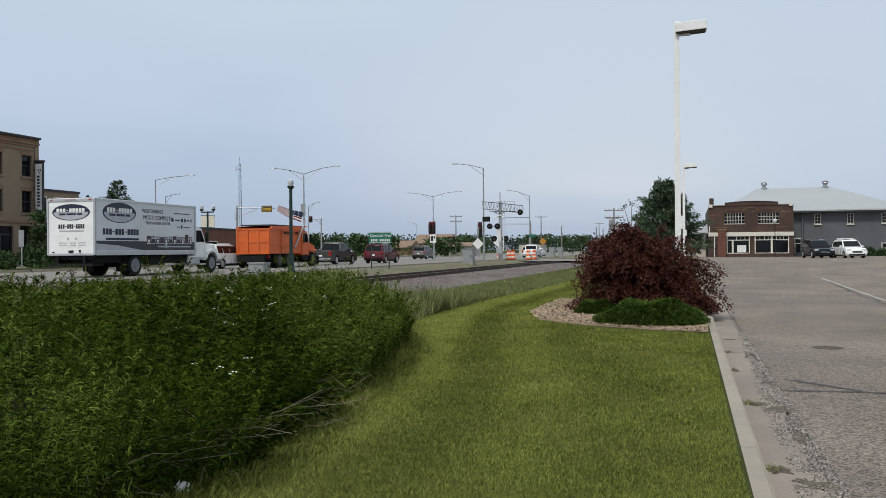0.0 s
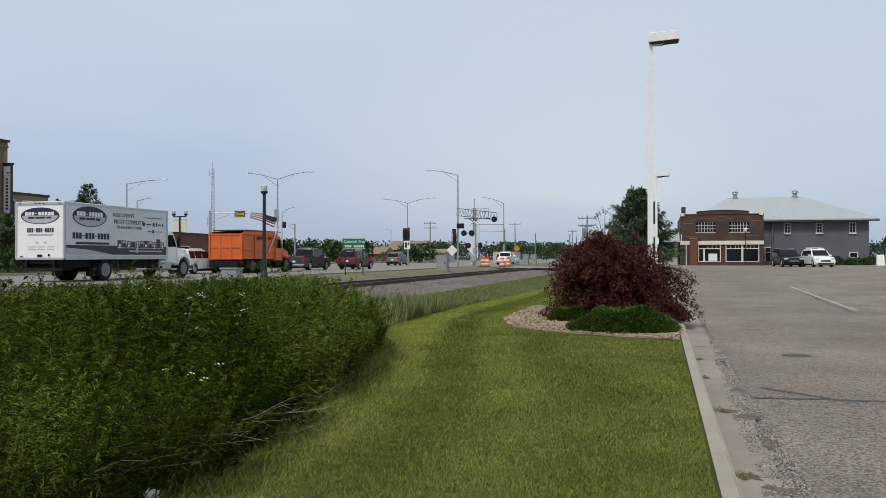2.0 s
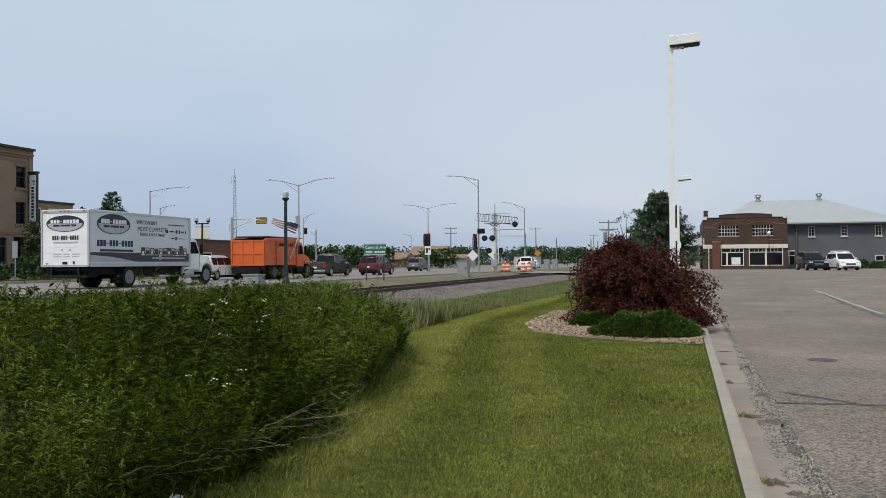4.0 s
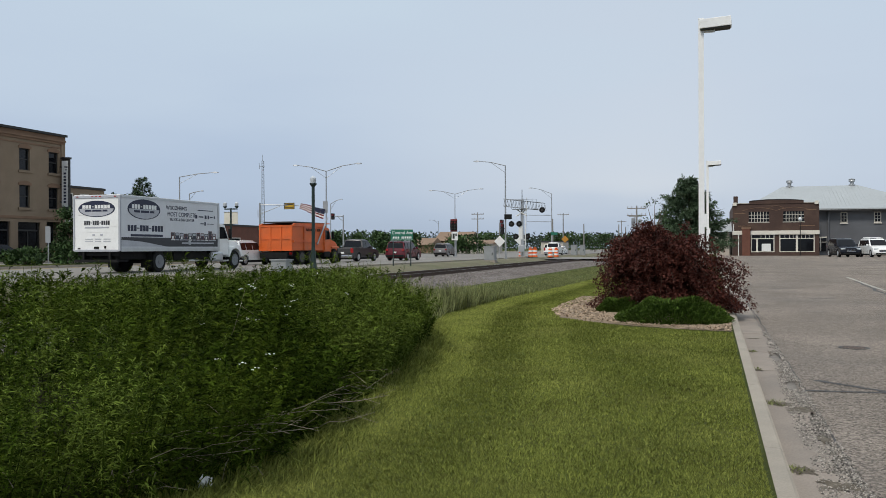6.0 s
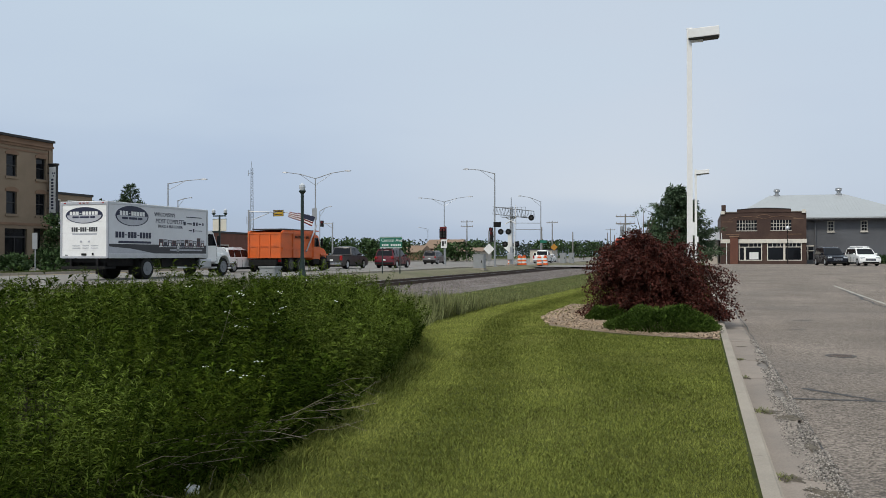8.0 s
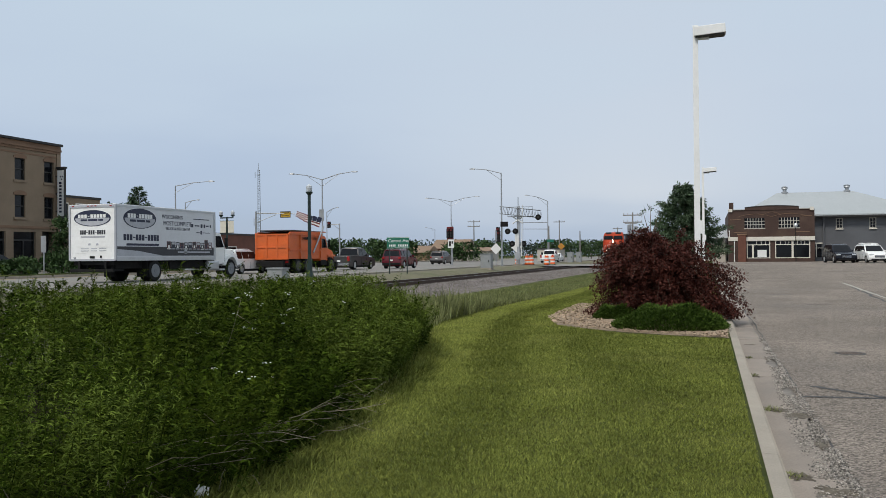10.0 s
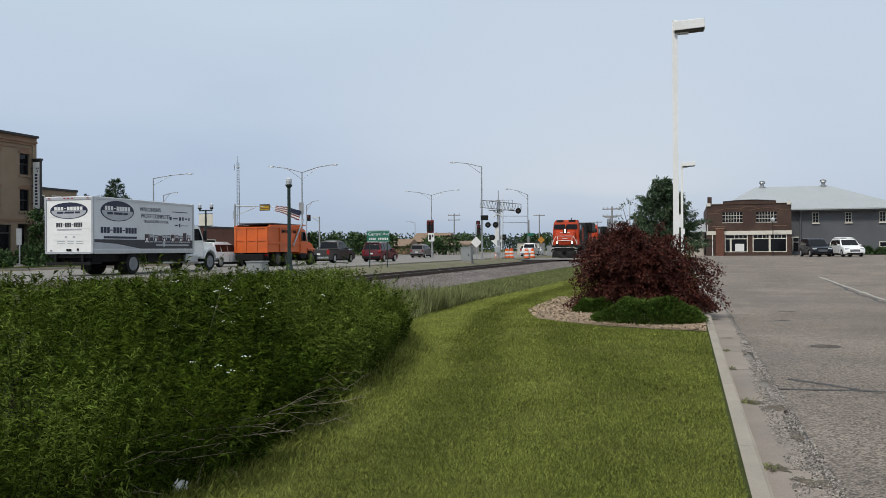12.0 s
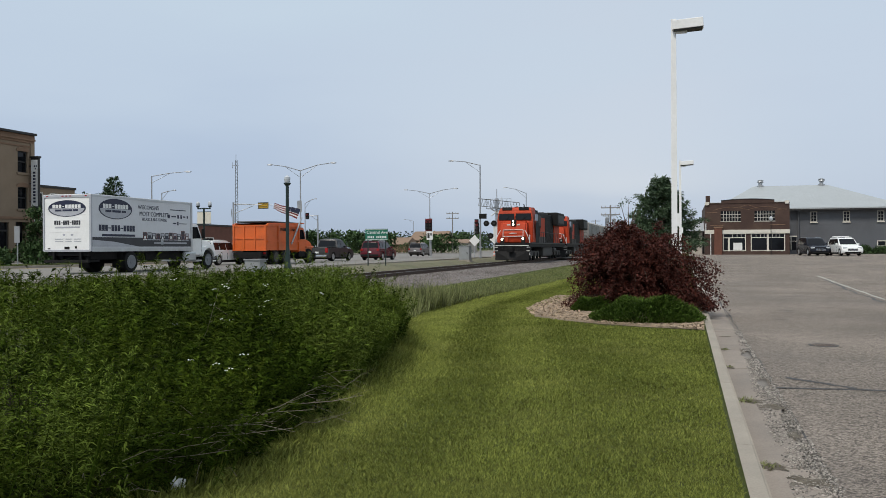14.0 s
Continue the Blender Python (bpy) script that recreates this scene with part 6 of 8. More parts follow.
    for a, b in (((-0.85, 2.08), (-0.85, 2.62)), ((-0.85, 2.62), (0.85, 2.62)), ((0.85, 2.62), (0.85, 2.08)), ((0.85, 2.08), (-0.85, 2.08)), ((-0.3, 2.34), (0.3, 2.34))):
        y0, y1 = 0.72 + 0.28 * max(0, a[1] - 2.2) / 1.05 - 0.03, 0.72 + 0.28 * max(0, b[1] - 2.2) / 1.05 - 0.03
        rod(bm, (a[0], y0, a[1]), (b[0], y1, b[1]), 0.032, seg=6)
    part("nose_emblem", bm, M_LOGO, t)
    part("nose_door", boxes((-1.02, -0.42, 0.70, 0.735, 1.62, 2.02), bevel=0.01), front, t)
    part("nose_number_bar", boxes((-0.55, -0.28, 0.90, 0.94, 3.00, 3.10), (0.30, 0.55, 0.90, 0.94, 3.00, 3.10)), M_LOGO, t)
    for x in (-1.1, -0.8, 0.75, 1.05):
        part("brake_hose", pipe(bmesh.new(), [(x, 0.34, 1.25), (x + 0.02, 0.20, 1.0), (x + 0.08, 0.18, 0.75)], 0.03, 6), M_BLACK, t)
    part("uncoupling_lever", rods(((-1.4, 0.28, 1.30), (1.4, 0.28, 1.30), 0.025)), M_LOGO, t)
    for s in (1, -1):
        each("step_edge", [(s * 1.36 - 0.15, s * 1.36 + 0.15, 0.30, 0.36, z, z + 0.05) for z in (0.55, 0.85, 1.15)], M_LOGO, t)
        part("corner_post", rods(((s * 1.46, 0.42, 0.5), (s * 1.46, 0.42, 2.2), 0.035)), M_LOGO, t)
    for s in (1, -1):
        part("handrail", pipe(bmesh.new(), [(s * 1.45, 0.45, 1.0), (s * 1.45, 0.45, 1.7), (s * 1.2, 0.55, 2.3), (s * 1.02, 0.62, 2.6)], 0.035, 6), M_LOGO, t)
        bm = bmesh.new()
        for k in range(14):
            rod(bm, (s * 1.5, 4.8 + k * 1.25, 1.5), (s * 1.5, 4.8 + k * 1.25, 2.5), 0.02, seg=5)
        rod(bm, (s * 1.5, 4.6, 2.5), (s * 1.5, 21.2, 2.5), 0.02, seg=5)
        part("side_railing", bm, M_LOCOGRY, t)
        part("front_step", boxes(*[(s * 1.36 - 0.14, s * 1.36 + 0.14, 0.75, 1.05, z, z + 0.04) for z in (0.45, 0.75, 1.05)]), M_LOCOGRY, t)
    # hood
    part("long_hood", boxes((-0.92, 0.92, 4.4, 17.2, 1.52, 4.35), bevel=0.10), M_LOCOBLK, t)
    each("hood_panel", [(0.925, 0.94, 9.0, 11.6, 1.6, 3.9), (-0.94, -0.925, 9.0, 11.6, 1.6, 3.9)], M_LOCORED, t)
    each("hood_door", [(0.924, 0.950, 4.7 + k * 0.46, 5.12 + k * 0.46, 1.7, 2.88) for k in range(9)], M_LOCOBLK, t)
    each("hood_door", [(0.924, 0.950, 11.9 + k * 0.60, 12.44 + k * 0.60, 1.7, 4.0) for k in range(7)], M_LOCOBLK, t)
    each("side_vent", [(1.252, 1.27, 4.9 + k * 0.66, 5.46 + k * 0.66, 3.1, 4.0) for k in range(4)], M_LOCOGRY, t)
    part("battery_box", boxes((1.0, 1.48, 5.0, 8.6, 1.585, 2.1), (-1.48, -1.0, 5.0, 8.6, 1.585, 2.1), bevel=0.03), M_LOCOGRY, t)
    part("air_tank", rods(((1.3, 13.6, 0.9), (1.3, 15.2, 0.9), 0.22), ((-1.3, 13.6, 0.9), (-1.3, 15.2, 0.9), 0.22), seg=12), M_LOCOGRY, t)
    part("blower_housing", boxes((-1.25, 1.25, 4.6, 7.6, 2.9, 4.25), bevel=0.10), M_LOCOBLK, t)
    part("radiator_wing", boxes((-1.52, 1.52, 16.2, 20.9, 3.35, 4.65), bevel=0.10), M_LOCOBLK, t)
    part("rear_hood", boxes((-1.0, 1.0, 17.2, 21.0, 1.52, 3.4), bevel=0.08), M_LOCORED, t)
    each("radiator_grille", [(1.522, 1.54, 16.6, 20.5, 3.6, 4.4), (-1.54, -1.522, 16.6, 20.5, 3.6, 4.4)], M_LOCOGRY, t)
    part("exhaust_stack", boxes((-0.45, 0.45, 9.3, 10.6, 4.35, 4.62), bevel=0.04), M_DARK, t)
    part("roof_fan", boxes((-0.8, 0.8, 11.6, 14.5, 4.35, 4.50), bevel=0.03), M_LOCOGRY, t)
    part("horn", pipe(bmesh.new(), [(0.5, 3.2, 4.62), (0.5, 3.2, 4.8), (0.5, 2.9, 4.8)], 0.05), M_DARK, t)
    part("fuel_tank", boxes((-1.4, 1.4, 7.7, 13.4, 0.35, 1.17), bevel=0.12), M_LOCOGRY, t, "grey fuel tank")
    bogie(t, 4.1)
    bogie(t, 17.4)
    part("rear_coupler", boxes((-0.15, 0.15, 21.4, 22.3, 0.85, 1.1), bevel=0.03), M_DARK, t)
    return t


def hopper_car():
    t = thing("covered_hopper_car", "pale grey covered hopper wagon with rust stains", "railway wagon", group="hopper wagons")
    bm = bmesh.new()
    outline = [(0.7, 2.3), (0.35, 4.1), (0.35, 4.35), (15.65, 4.35), (15.65, 4.1), (15.3, 2.3), (12.8, 1.15), (3.2, 1.15)]
    prism(bm, outline, -1.42, 1.42)
    part("body", bm, M_HOPPER, t)
    part("roof", loft(bmesh.new(), [(0.35, 4.352), (0.35, 4.62), (15.65, 4.62), (15.65, 4.352)], 4.35, 4.62, 1.42, 0.9), M_HOPPER, t)
    for s in (1, -1):
        bm = bmesh.new()
        for k in range(13):
            box(bm, s * 1.45 - 0.03, s * 1.45 + 0.03, 1.4 + k * 1.08, 1.5 + k * 1.08, 1.9, 4.3)
        part("side_rib", bm, M_HOPPER, t)
        part("side_sill", boxes((s * 1.45 - 0.06, s * 1.45 + 0.06, 0.3, 15.7, 1.15, 1.42)), M_HOPPER, t)
    part("end_platform", boxes((-1.3, 1.3, 0.0, 1.6, 1.05, 1.25), (-1.3, 1.3, 14.4, 16.0, 1.05, 1.25)), M_DARK, t)
    each("discharge_hopper", [(-0.9, 0.9, y, y + 1.8, 0.4, 1.15) for y in (3.6, 7.1, 10.6)], M_LOCOGRY, t)
    part("roof_walk", boxes((-0.45, 0.45, 0.2, 15.8, 4.66, 4.72)), M_GALV, t)
    part("end_ladder", boxes(*[(0.7, 1.15, 0.28, 0.32, 1.5 + k * 0.4, 1.54 + k * 0.4) for k in range(7)]), M_LOCOGRY, t)
    part("coupler", boxes((-0.15, 0.15, -0.5, 16.5, 0.85, 1.05)), M_DARK, t)
    bogie(t, 1.9, 2, 1.7)
    bogie(t, 14.1, 2, 1.7)
    return t


TRAIN = [(locomotive("red-orange and black diesel locomotive with lit headlights", True), 0.0),
         (locomotive("second red-orange and black diesel locomotive, lights off", False), 22.6)]
TRAIN.append((hopper_car(), 45.4))
for k in range(1, 7):
    TRAIN.append((copy_thing(TRAIN[2][0], Matrix.Identity(4)), 45.4 + 17.0 * k))


# ---- buildings ----
def framed_window(parent, x0, x1, y, z0, z1, cols, rows, bar=0.06, frame_m=M_CREAMTRIM, name="window"):
    """A window in a wall that faces -y: glass set back, frame and glazing bars."""
    w = part(name, boxes((x0, x1, y - 0.02, y + 0.02, z0, z1)), M_GLASS, parent)
    b = 0.10
    part("window_frame", boxes((x0 - b, x0, y - 0.06, y + 0.03, z0 - b, z1 + b), (x1, x1 + b, y - 0.06, y + 0.03, z0 - b, z1 + b), (x0, x1, y - 0.06, y + 0.03, z1, z1 + b), (x0 - 0.05, x1 + 0.05, y - 0.12, y + 0.03, z0 - b, z0)), frame_m, w)
    bm = bmesh.new()
    for k in range(1, cols):
        xx = x0 + (x1 - x0) * k / cols
        box(bm, xx - bar / 2, xx + bar / 2, y - 0.045, y - 0.02, z0, z1)
    for k in range(1, rows):
        zz = z0 + (z1 - z0) * k / rows
        box(bm, x0, x1, y - 0.048, y - 0.02, zz - bar / 2, zz + bar / 2)
    if cols * rows > 1:
        part("glazing_bar", bm, frame_m, w)
    else:
        bm.free()
    return w


def wall_with_holes(bm, x0, x1, y0, y1, z0, z1, holes):
    """A wall along x with rectangular openings (x0, x1, z0, z1)."""
    xs = sorted({x0, x1, *[h[0] for h in holes], *[h[1] for h in holes]})
    zs = sorted({z0, z1, *[h[2] for h in holes], *[h[3] for h in holes]})
    for a, b in zip(xs, xs[1:]):
        run = None
        for c, d in zip(zs, zs[1:]):
            if any(h[0] <= a and b <= h[1] and h[2] <= c and d <= h[3] for h in holes):
                if run:
                    box(bm, a, b, y0, y1, run[0], run[1])
                run = None
            else:
                run = (run[0], d) if run else (c, d)
        if run:
            box(bm, a, b, y0, y1, run[0], run[1])
    bmesh.ops.remove_doubles(bm, verts=bm.verts[:], dist=0.0005)
    return bm


def brick_shop():
    b = thing("brick_shop", "dark brown brick shop with cream lintel and stepped parapet", "building")
    z = 0.35
    ups = [(4.1, 6.33, 4.46, 5.64), (7.86, 10.1, 4.46, 5.64)]
    low = [(4.42, 6.8, 1.0, 2.92), (7.54, 11.1, 1.0, 2.92)]
    part("front_wall", wall_with_holes(bmesh.new(), 2.3, 11.7, 106.0, 106.3, z, 6.55, ups + low), M_BRICKDK, b)
    part("side_wall", boxes((2.3, 2.6, 106.3, 125, z, 6.4), (11.4, 11.7, 106.3, 125, z, 6.4), (2.6, 11.4, 124.7, 125, z, 6.4)), M_BRICKDK, b)
    # a long, gently arched parapet between low shoulders
    def arched(lo, hi, y0, y1):
        bm = bmesh.new()
        xs = np.linspace(4.15, 10.05, 13)
        for a, b in zip(xs, xs[1:]):
            za, zb = (0.16 * (1 - ((q - 7.1) / 2.95) ** 2) for q in (a, b))
            vs = [bm.verts.new(p) for p in ((a, y0, lo(za)), (b, y0, lo(zb)), (b, y0, hi(zb)), (a, y0, hi(za)), (a, y1, lo(za)), (b, y1, lo(zb)), (b, y1, hi(zb)), (a, y1, hi(za)))]
            for q in ((0, 1, 2, 3), (5, 4, 7, 6), (3, 2, 6, 7), (0, 4, 5, 1), (0, 3, 7, 4), (1, 5, 6, 2)):
                bm.faces.new([vs[k] for k in q])
        bmesh.ops.remove_doubles(bm, verts=bm.verts[:], dist=0.0005)
        return bm
    part("parapet", arched(lambda k: 6.552, lambda k: 6.86 + k, 105.94, 106.36), M_BRICKDK, b)
    part("coping", arched(lambda k: 6.862 + k, lambda k: 6.93 + k, 105.90, 106.40), M_SHOPDK, b)
    each("parapet_shoulder", ((2.3, 4.14, 105.94, 106.36, 6.552, 6.60), (10.06, 11.7, 105.94, 106.36, 6.552, 6.60)), M_BRICKDK, b)
    each("shoulder_coping", ((2.76, 4.14, 105.9, 106.4, 6.602, 6.67), (10.06, 11.19, 105.9, 106.4, 6.602, 6.67)), M_WORNTRIM, b)
    each("corner_cap", ((2.32, 2.75, 105.86, 105.938, 6.38, 6.75), (11.2, 11.62, 105.86, 105.938, 6.42, 6.82)), M_CREAMTRIM, b)
    part("roof", boxes((2.6, 11.4, 106.3, 124.7, 6.1, 6.25)), M_ROOFDK, b)
    part("lintel_band", boxes((2.28, 11.72, 105.84, 105.998, 2.96, 3.42), bevel=0.02), M_CREAMTRIM, b, "cream stone lintel band")
    part("brick_pier", boxes((3.35, 4.25, 105.6, 105.995, z, 3.65), bevel=0.03), M_BRICKRED, b, "red brick pier")
    part("pier_cap", boxes((3.28, 4.32, 105.55, 105.99, 3.652, 3.80), bevel=0.03), M_BRICKTAN2, b)
    part("corner_panel", boxes((2.3, 3.34, 105.92, 105.997, z, 2.95)), M_BRICKDK, b)
    part("downpipe", rods(((2.95, 105.86, z), (2.95, 105.86, 2.95), 0.05), ((2.4, 105.82, 3.42), (2.4, 105.82, 4.2), 0.05)), M_SIGNWHITE, b, "white downpipe")
    part("brick_plinth", boxes((4.3, 11.7, 105.88, 105.997, z, 0.92)), M_BRICKDK, b)
    # thin corbelled brick arches over the upper windows
    for cx, half, zz in ((5.2, 1.9, 5.75), (8.98, 1.9, 5.75), (7.1, 1.0, 5.95)):
        pts = [(cx + half * q, 105.985, zz + 0.35 * (1 - q * q)) for q in np.linspace(-1, 1, 9)]
        part("brick_arch_trim", pipe(bmesh.new(), pts, 0.02, 5), M_BRICKTAN2, b)
    each("brick_arch_trim", [(x, x + w, 105.97, 105.999, zz, zz + 0.06) for x, w, zz in ((2.5, 1.2, 5.45), (2.9, 1.5, 3.95), (10.3, 1.1, 5.75), (9.6, 1.6, 3.95))], M_BRICKTAN2, b)
    for x0, x1, z0, z1 in ups:
        framed_window(b, x0, x1, 106.10, z0, z1, 7, 3, 0.065, M_WORNTRIM)
    framed_window(b, 4.42, 6.8, 106.03, 1.0, 2.92, 1, 1, 0.08)
    framed_window(b, 7.54, 11.1, 106.03, 1.0, 2.92, 2, 1, 0.22)
    part("transom", boxes((4.42, 6.8, 105.95, 106.008, 2.45, 2.54), (7.54, 11.1, 105.95, 106.008, 2.45, 2.54), (4.9, 5.1, 105.95, 106.008, 1.0, 2.45), *[(x, x + 0.05, 105.95, 106.008, 2.54, 2.92) for x in (5.4, 5.9, 6.35, 8.0, 8.5, 8.9, 9.8, 10.2, 10.6)]), M_CREAMTRIM, b)
    part("window_notice", boxes((5.5, 6.5, 105.98, 106.008, 1.05, 1.9)), M_SIGNWHITE, b, "white notice in the shop window")
    part("chimney", boxes((2.45, 2.95, 108, 108.6, 6.25, 7.6), bevel=0.02), M_BRICKDK, b)
    lp = thing("shop_lamp", "slim black lamp post before the shop", "lamp post", pose(9.55, 104.6, lot_z(104)))
    part("post", rods(((0, 0, -0.02), (0, 0, 3.9), 0.05, 0.04)), M_BLACK, lp)
    part("globe", lathe(bmesh.new(), [(0.08, 3.9), (0.2, 4.05), (0.22, 4.2), (0.1, 4.4)]), M_LENS, lp)


def grey_hall():
    b = thing("grey_hall", "long grey-painted brick hall with a pale metal hip roof", "building")
    z = 0.35
    ups = [(14.82, 15.38, 4.50, 5.58), (18.47, 19.03, 4.50, 5.58), (22.22, 22.78, 4.50, 5.58)]
    part("front_wall", wall_with_holes(bmesh.new(), 11.71, 24.3, 112.0, 112.3, z, 6.05, ups + [(22.2, 23.0, 0.9, 2.0)]), M_GREYWALL, b)
    part("side_wall", boxes((24.0, 24.3, 112.3, 130, z, 6.05), (11.71, 12.0, 112.3, 130, z, 6.05), (12.0, 24.0, 129.7, 130, z, 6.05)), M_GREYWALL, b)
    e = [(3.4, 111.2), (25.4, 111.2), (25.4, 130.8), (3.4, 130.8)]
    bm = bmesh.new()
    lo = [bm.verts.new((x, y, 6.12)) for x, y in e]
    un = [bm.verts.new((x, y, 5.98)) for x, y in e]
    r0, r1 = bm.verts.new((8.8, 120.6, 9.45)), bm.verts.new((17.9, 120.6, 9.45))
    for q in ((lo[0], lo[1], r1, r0), (lo[2], lo[3], r0, r1), (lo[1], lo[2], r1), (lo[3], lo[0], r0), un[::-1]):
        bm.faces.new(q)
    for i in range(4):
        bm.faces.new((lo[i], un[i], un[(i + 1) % 4], lo[(i + 1) % 4]))
    bmesh.ops.recalc_face_normals(bm, faces=bm.faces[:])
    rf = part("roof", bm, M_METALROOF, b, "pale ribbed metal hip roof")
    bm = bmesh.new()
    for k in range(54):
        x = 3.8 + k * 0.4
        t0 = min(1.0, max(0.0, (x - 3.4) / 5.4)) if x < 8.8 else (min(1.0, (25.4 - x) / 7.5) if x > 17.9 else 1.0)
        rod(bm, (x, 111.2, 6.14), (x, 111.2 + 9.4 * t0, 6.14 + 3.33 * t0), 0.012, seg=4)
    part("seam", bm, M_METALROOF, rf)
    for x in (9.7, 17.2):
        part("roof_vent", lathe(bmesh.new(), [(0.42, 9.35), (0.42, 9.52), (0.24, 9.60), (0.24, 9.85), (0.42, 9.98), (0.36, 10.12), (0.42, 10.2), (0.15, 10.32)], (x, 120.6, 0)), M_GALV, b, "round galvanised roof ventilator")
    part("eave_board", boxes((11.8, 25.3, 111.18, 111.22, 5.80, 5.98)), M_SHOPDK, b)
    for x0, x1, z0, z1 in ups:
        framed_window(b, x0, x1, 112.03, z0, z1, 2, 3, 0.05, M_WORNTRIM)
        part("window_sill", boxes((x0 - 0.15, x1 + 0.15, 111.86, 111.998, z0 - 0.22, z0 - 0.11)), M_CREAMTRIM, b)
        part("brick_arch", boxes((x0 - 0.15, x1 + 0.15, 111.95, 111.998, z1 + 0.12, z1 + 0.25)), M_GREYWALL, b)
    framed_window(b, 22.2, 23.0, 112.03, 0.9, 2.0, 1, 2, 0.06)
    part("downpipe", rods(((13.35, 111.8, 0.4), (13.35, 111.8, 5.7), 0.10), ((13.35, 111.8, 5.6), (13.35, 111.8, 6.0), 0.22)), M_GREYWALL, b)
    part("porch_window", boxes((11.9, 13.1, 111.93, 111.997, 1.0, 2.6)), M_GLASS, b)
    part("porch_frame", boxes((11.8, 13.2, 111.9, 111.96, 2.6, 2.75), (12.45, 12.55, 111.9, 111.96, 1.0, 2.6), (11.8, 13.2, 111.9, 111.96, 2.05, 2.12)), M_CREAMTRIM, b)


def tan_block():
    """Three-storey shop block whose front faces the street (+x)."""
    b = thing("brick_block", "three-storey tan brick shop block with dark windows", "building")
    X, z0, top = -57.0, ROAD_Z + 0.1, 11.1
    wins = [(62.42 - 3.42 * k, 63.62 - 3.42 * k) for k in range(8)]
    holes = [(a, c, zl, zh) for a, c in wins for zl, zh in ((5.15, 7.15), (8.4, 10.35))]
    holes += [(62.15, 63.8, z0, 4.0), (58.85, 61.4, 1.1, 3.9), (55.0, 58.0, 1.1, 3.9), (51.2, 54.2, 1.1, 3.9)]
    # built along x, then turned a quarter so that it faces the street
    turn = pose(X, 0, 0, 0, 0, 90)
    w = part("front_wall", wall_with_holes(bmesh.new(), 30, 64.35, 0, 0.4, z0, top, holes), M_BRICKTAN, b)
    w.matrix_basis = turn
    part("side_wall", boxes((-78, X - 0.4, 63.95, 64.35, z0, top), (-78, X - 0.4, 30, 30.4, z0, top), (-78, -77.6, 30.4, 63.95, z0, top)), M_BRICKTAN, b)
    part("roof", boxes((-77.6, X - 0.4, 30.4, 63.95, 10.7, 10.9)), M_ROOFDK, b)
    for dz, dz2, out in ((11.1, 11.32, 0.10), (11.32, 11.5, 0.20), (11.5, 11.82, 0.12), (11.82, 12.02, 0.34)):
        part("cornice", boxes((-77.9, X + out, 29.9, 64.35 + out * 0.2, dz + 0.002, dz2)), M_BRICKTAN2 if dz < 11.7 else M_SHOPDK, b)
    part("string_course", boxes((X + 0.002, X + 0.07, 30, 64.35, 4.2, 4.42), (X + 0.002, X + 0.05, 30, 64.35, 10.72, 10.86)), M_BRICKTAN2, b)
    part("corner_pilaster", boxes((X + 0.002, X + 0.10, 63.9, 64.37, z0, 11.1)), M_BRICKTAN, b)
    for a, c in wins:
        for zl, zh in ((5.15, 7.15), (8.4, 10.35)):
            g = part("window", boxes((X - 0.28, X - 0.24, a, c, zl, zh)), M_GLASS, b)
            m = (zl + zh) / 2
            part("window_frame", boxes((X - 0.24, X - 0.16, a, a + 0.10, zl, zh), (X - 0.24, X - 0.16, c - 0.10, c, zl, zh), (X - 0.24, X - 0.16, a + 0.1, c - 0.1, zh - 0.12, zh), (X - 0.24, X - 0.16, a + 0.1, c - 0.1, m - 0.05, m + 0.05), (X - 0.24, X - 0.16, a + 0.1, c - 0.1, zl, zl + 0.1)), M_SHOPDK, g)
            part("window_sill", boxes((X + 0.002, X + 0.12, a - 0.15, c + 0.15, zl - 0.2, zl)), M_BRICKTAN, b)
            bm = bmesh.new()
            for k in range(7):
                t0, t1 = -1 + 2 * k / 7, -1 + 2 * (k + 1) / 7
                mid, half = (a + c) / 2, (c - a) / 2 + 0.14
                za, zb = zh + 0.02 + 0.22 * (1 - t0 * t0), zh + 0.02 + 0.22 * (1 - t1 * t1)
                vs = [bm.verts.new((X + 0.06, mid + half * t, zz)) for t, zz in ((t0, zh - 0.05), (t1, zh - 0.05), (t1, zb + 0.12), (t0, za + 0.12))]
                bm.faces.new(vs)
                us = [bm.verts.new((X + 0.002, v.co.y, v.co.z)) for v in vs]
                for i in range(4):
                    bm.faces.new((vs[i], us[i], us[(i + 1) % 4], vs[(i + 1) % 4]))
            part("arched_hood", bm, M_BRICKTAN2, b)
    for a, c in ((58.85, 61.4), (55.0, 58.0), (51.2, 54.2)):
        g = part("shop_window", boxes((X - 0.30, X - 0.26, a, c, 1.1, 3.9)), M_GLASS, b)
        part("shop_frame", boxes((X - 0.26, X - 0.18, a, a + 0.12, 1.1, 3.9), (X - 0.26, X - 0.18, c - 0.12, c, 1.1, 3.9), (X - 0.26, X - 0.18, a + 0.12, c - 0.12, 3.1, 3.25), (X - 0.26, X - 0.18, (a + c) / 2 - 0.05, (a + c) / 2 + 0.05, 1.1, 3.1)), M_SHOPDK, g)
    d = part("entrance", boxes((X - 0.9, X - 0.8, 62.15, 63.8, z0, 4.0)), M_SHOPDK, b)
    part("entrance_glass", boxes((X - 0.8, X - 0.77, 62.4, 63.0, 0.8, 3.0), (X - 0.8, X - 0.77, 63.2, 63.7, 0.8, 3.0)), M_GLASS, d)
    s = thing("hanging_sign", "tall white vertical shop sign on brackets", "sign")
    part("sign_box", boxes((X + 0.22, X + 1.02, 63.75, 64.0, 5.3, 9.75), bevel=0.02), M_SHOPDK, s)
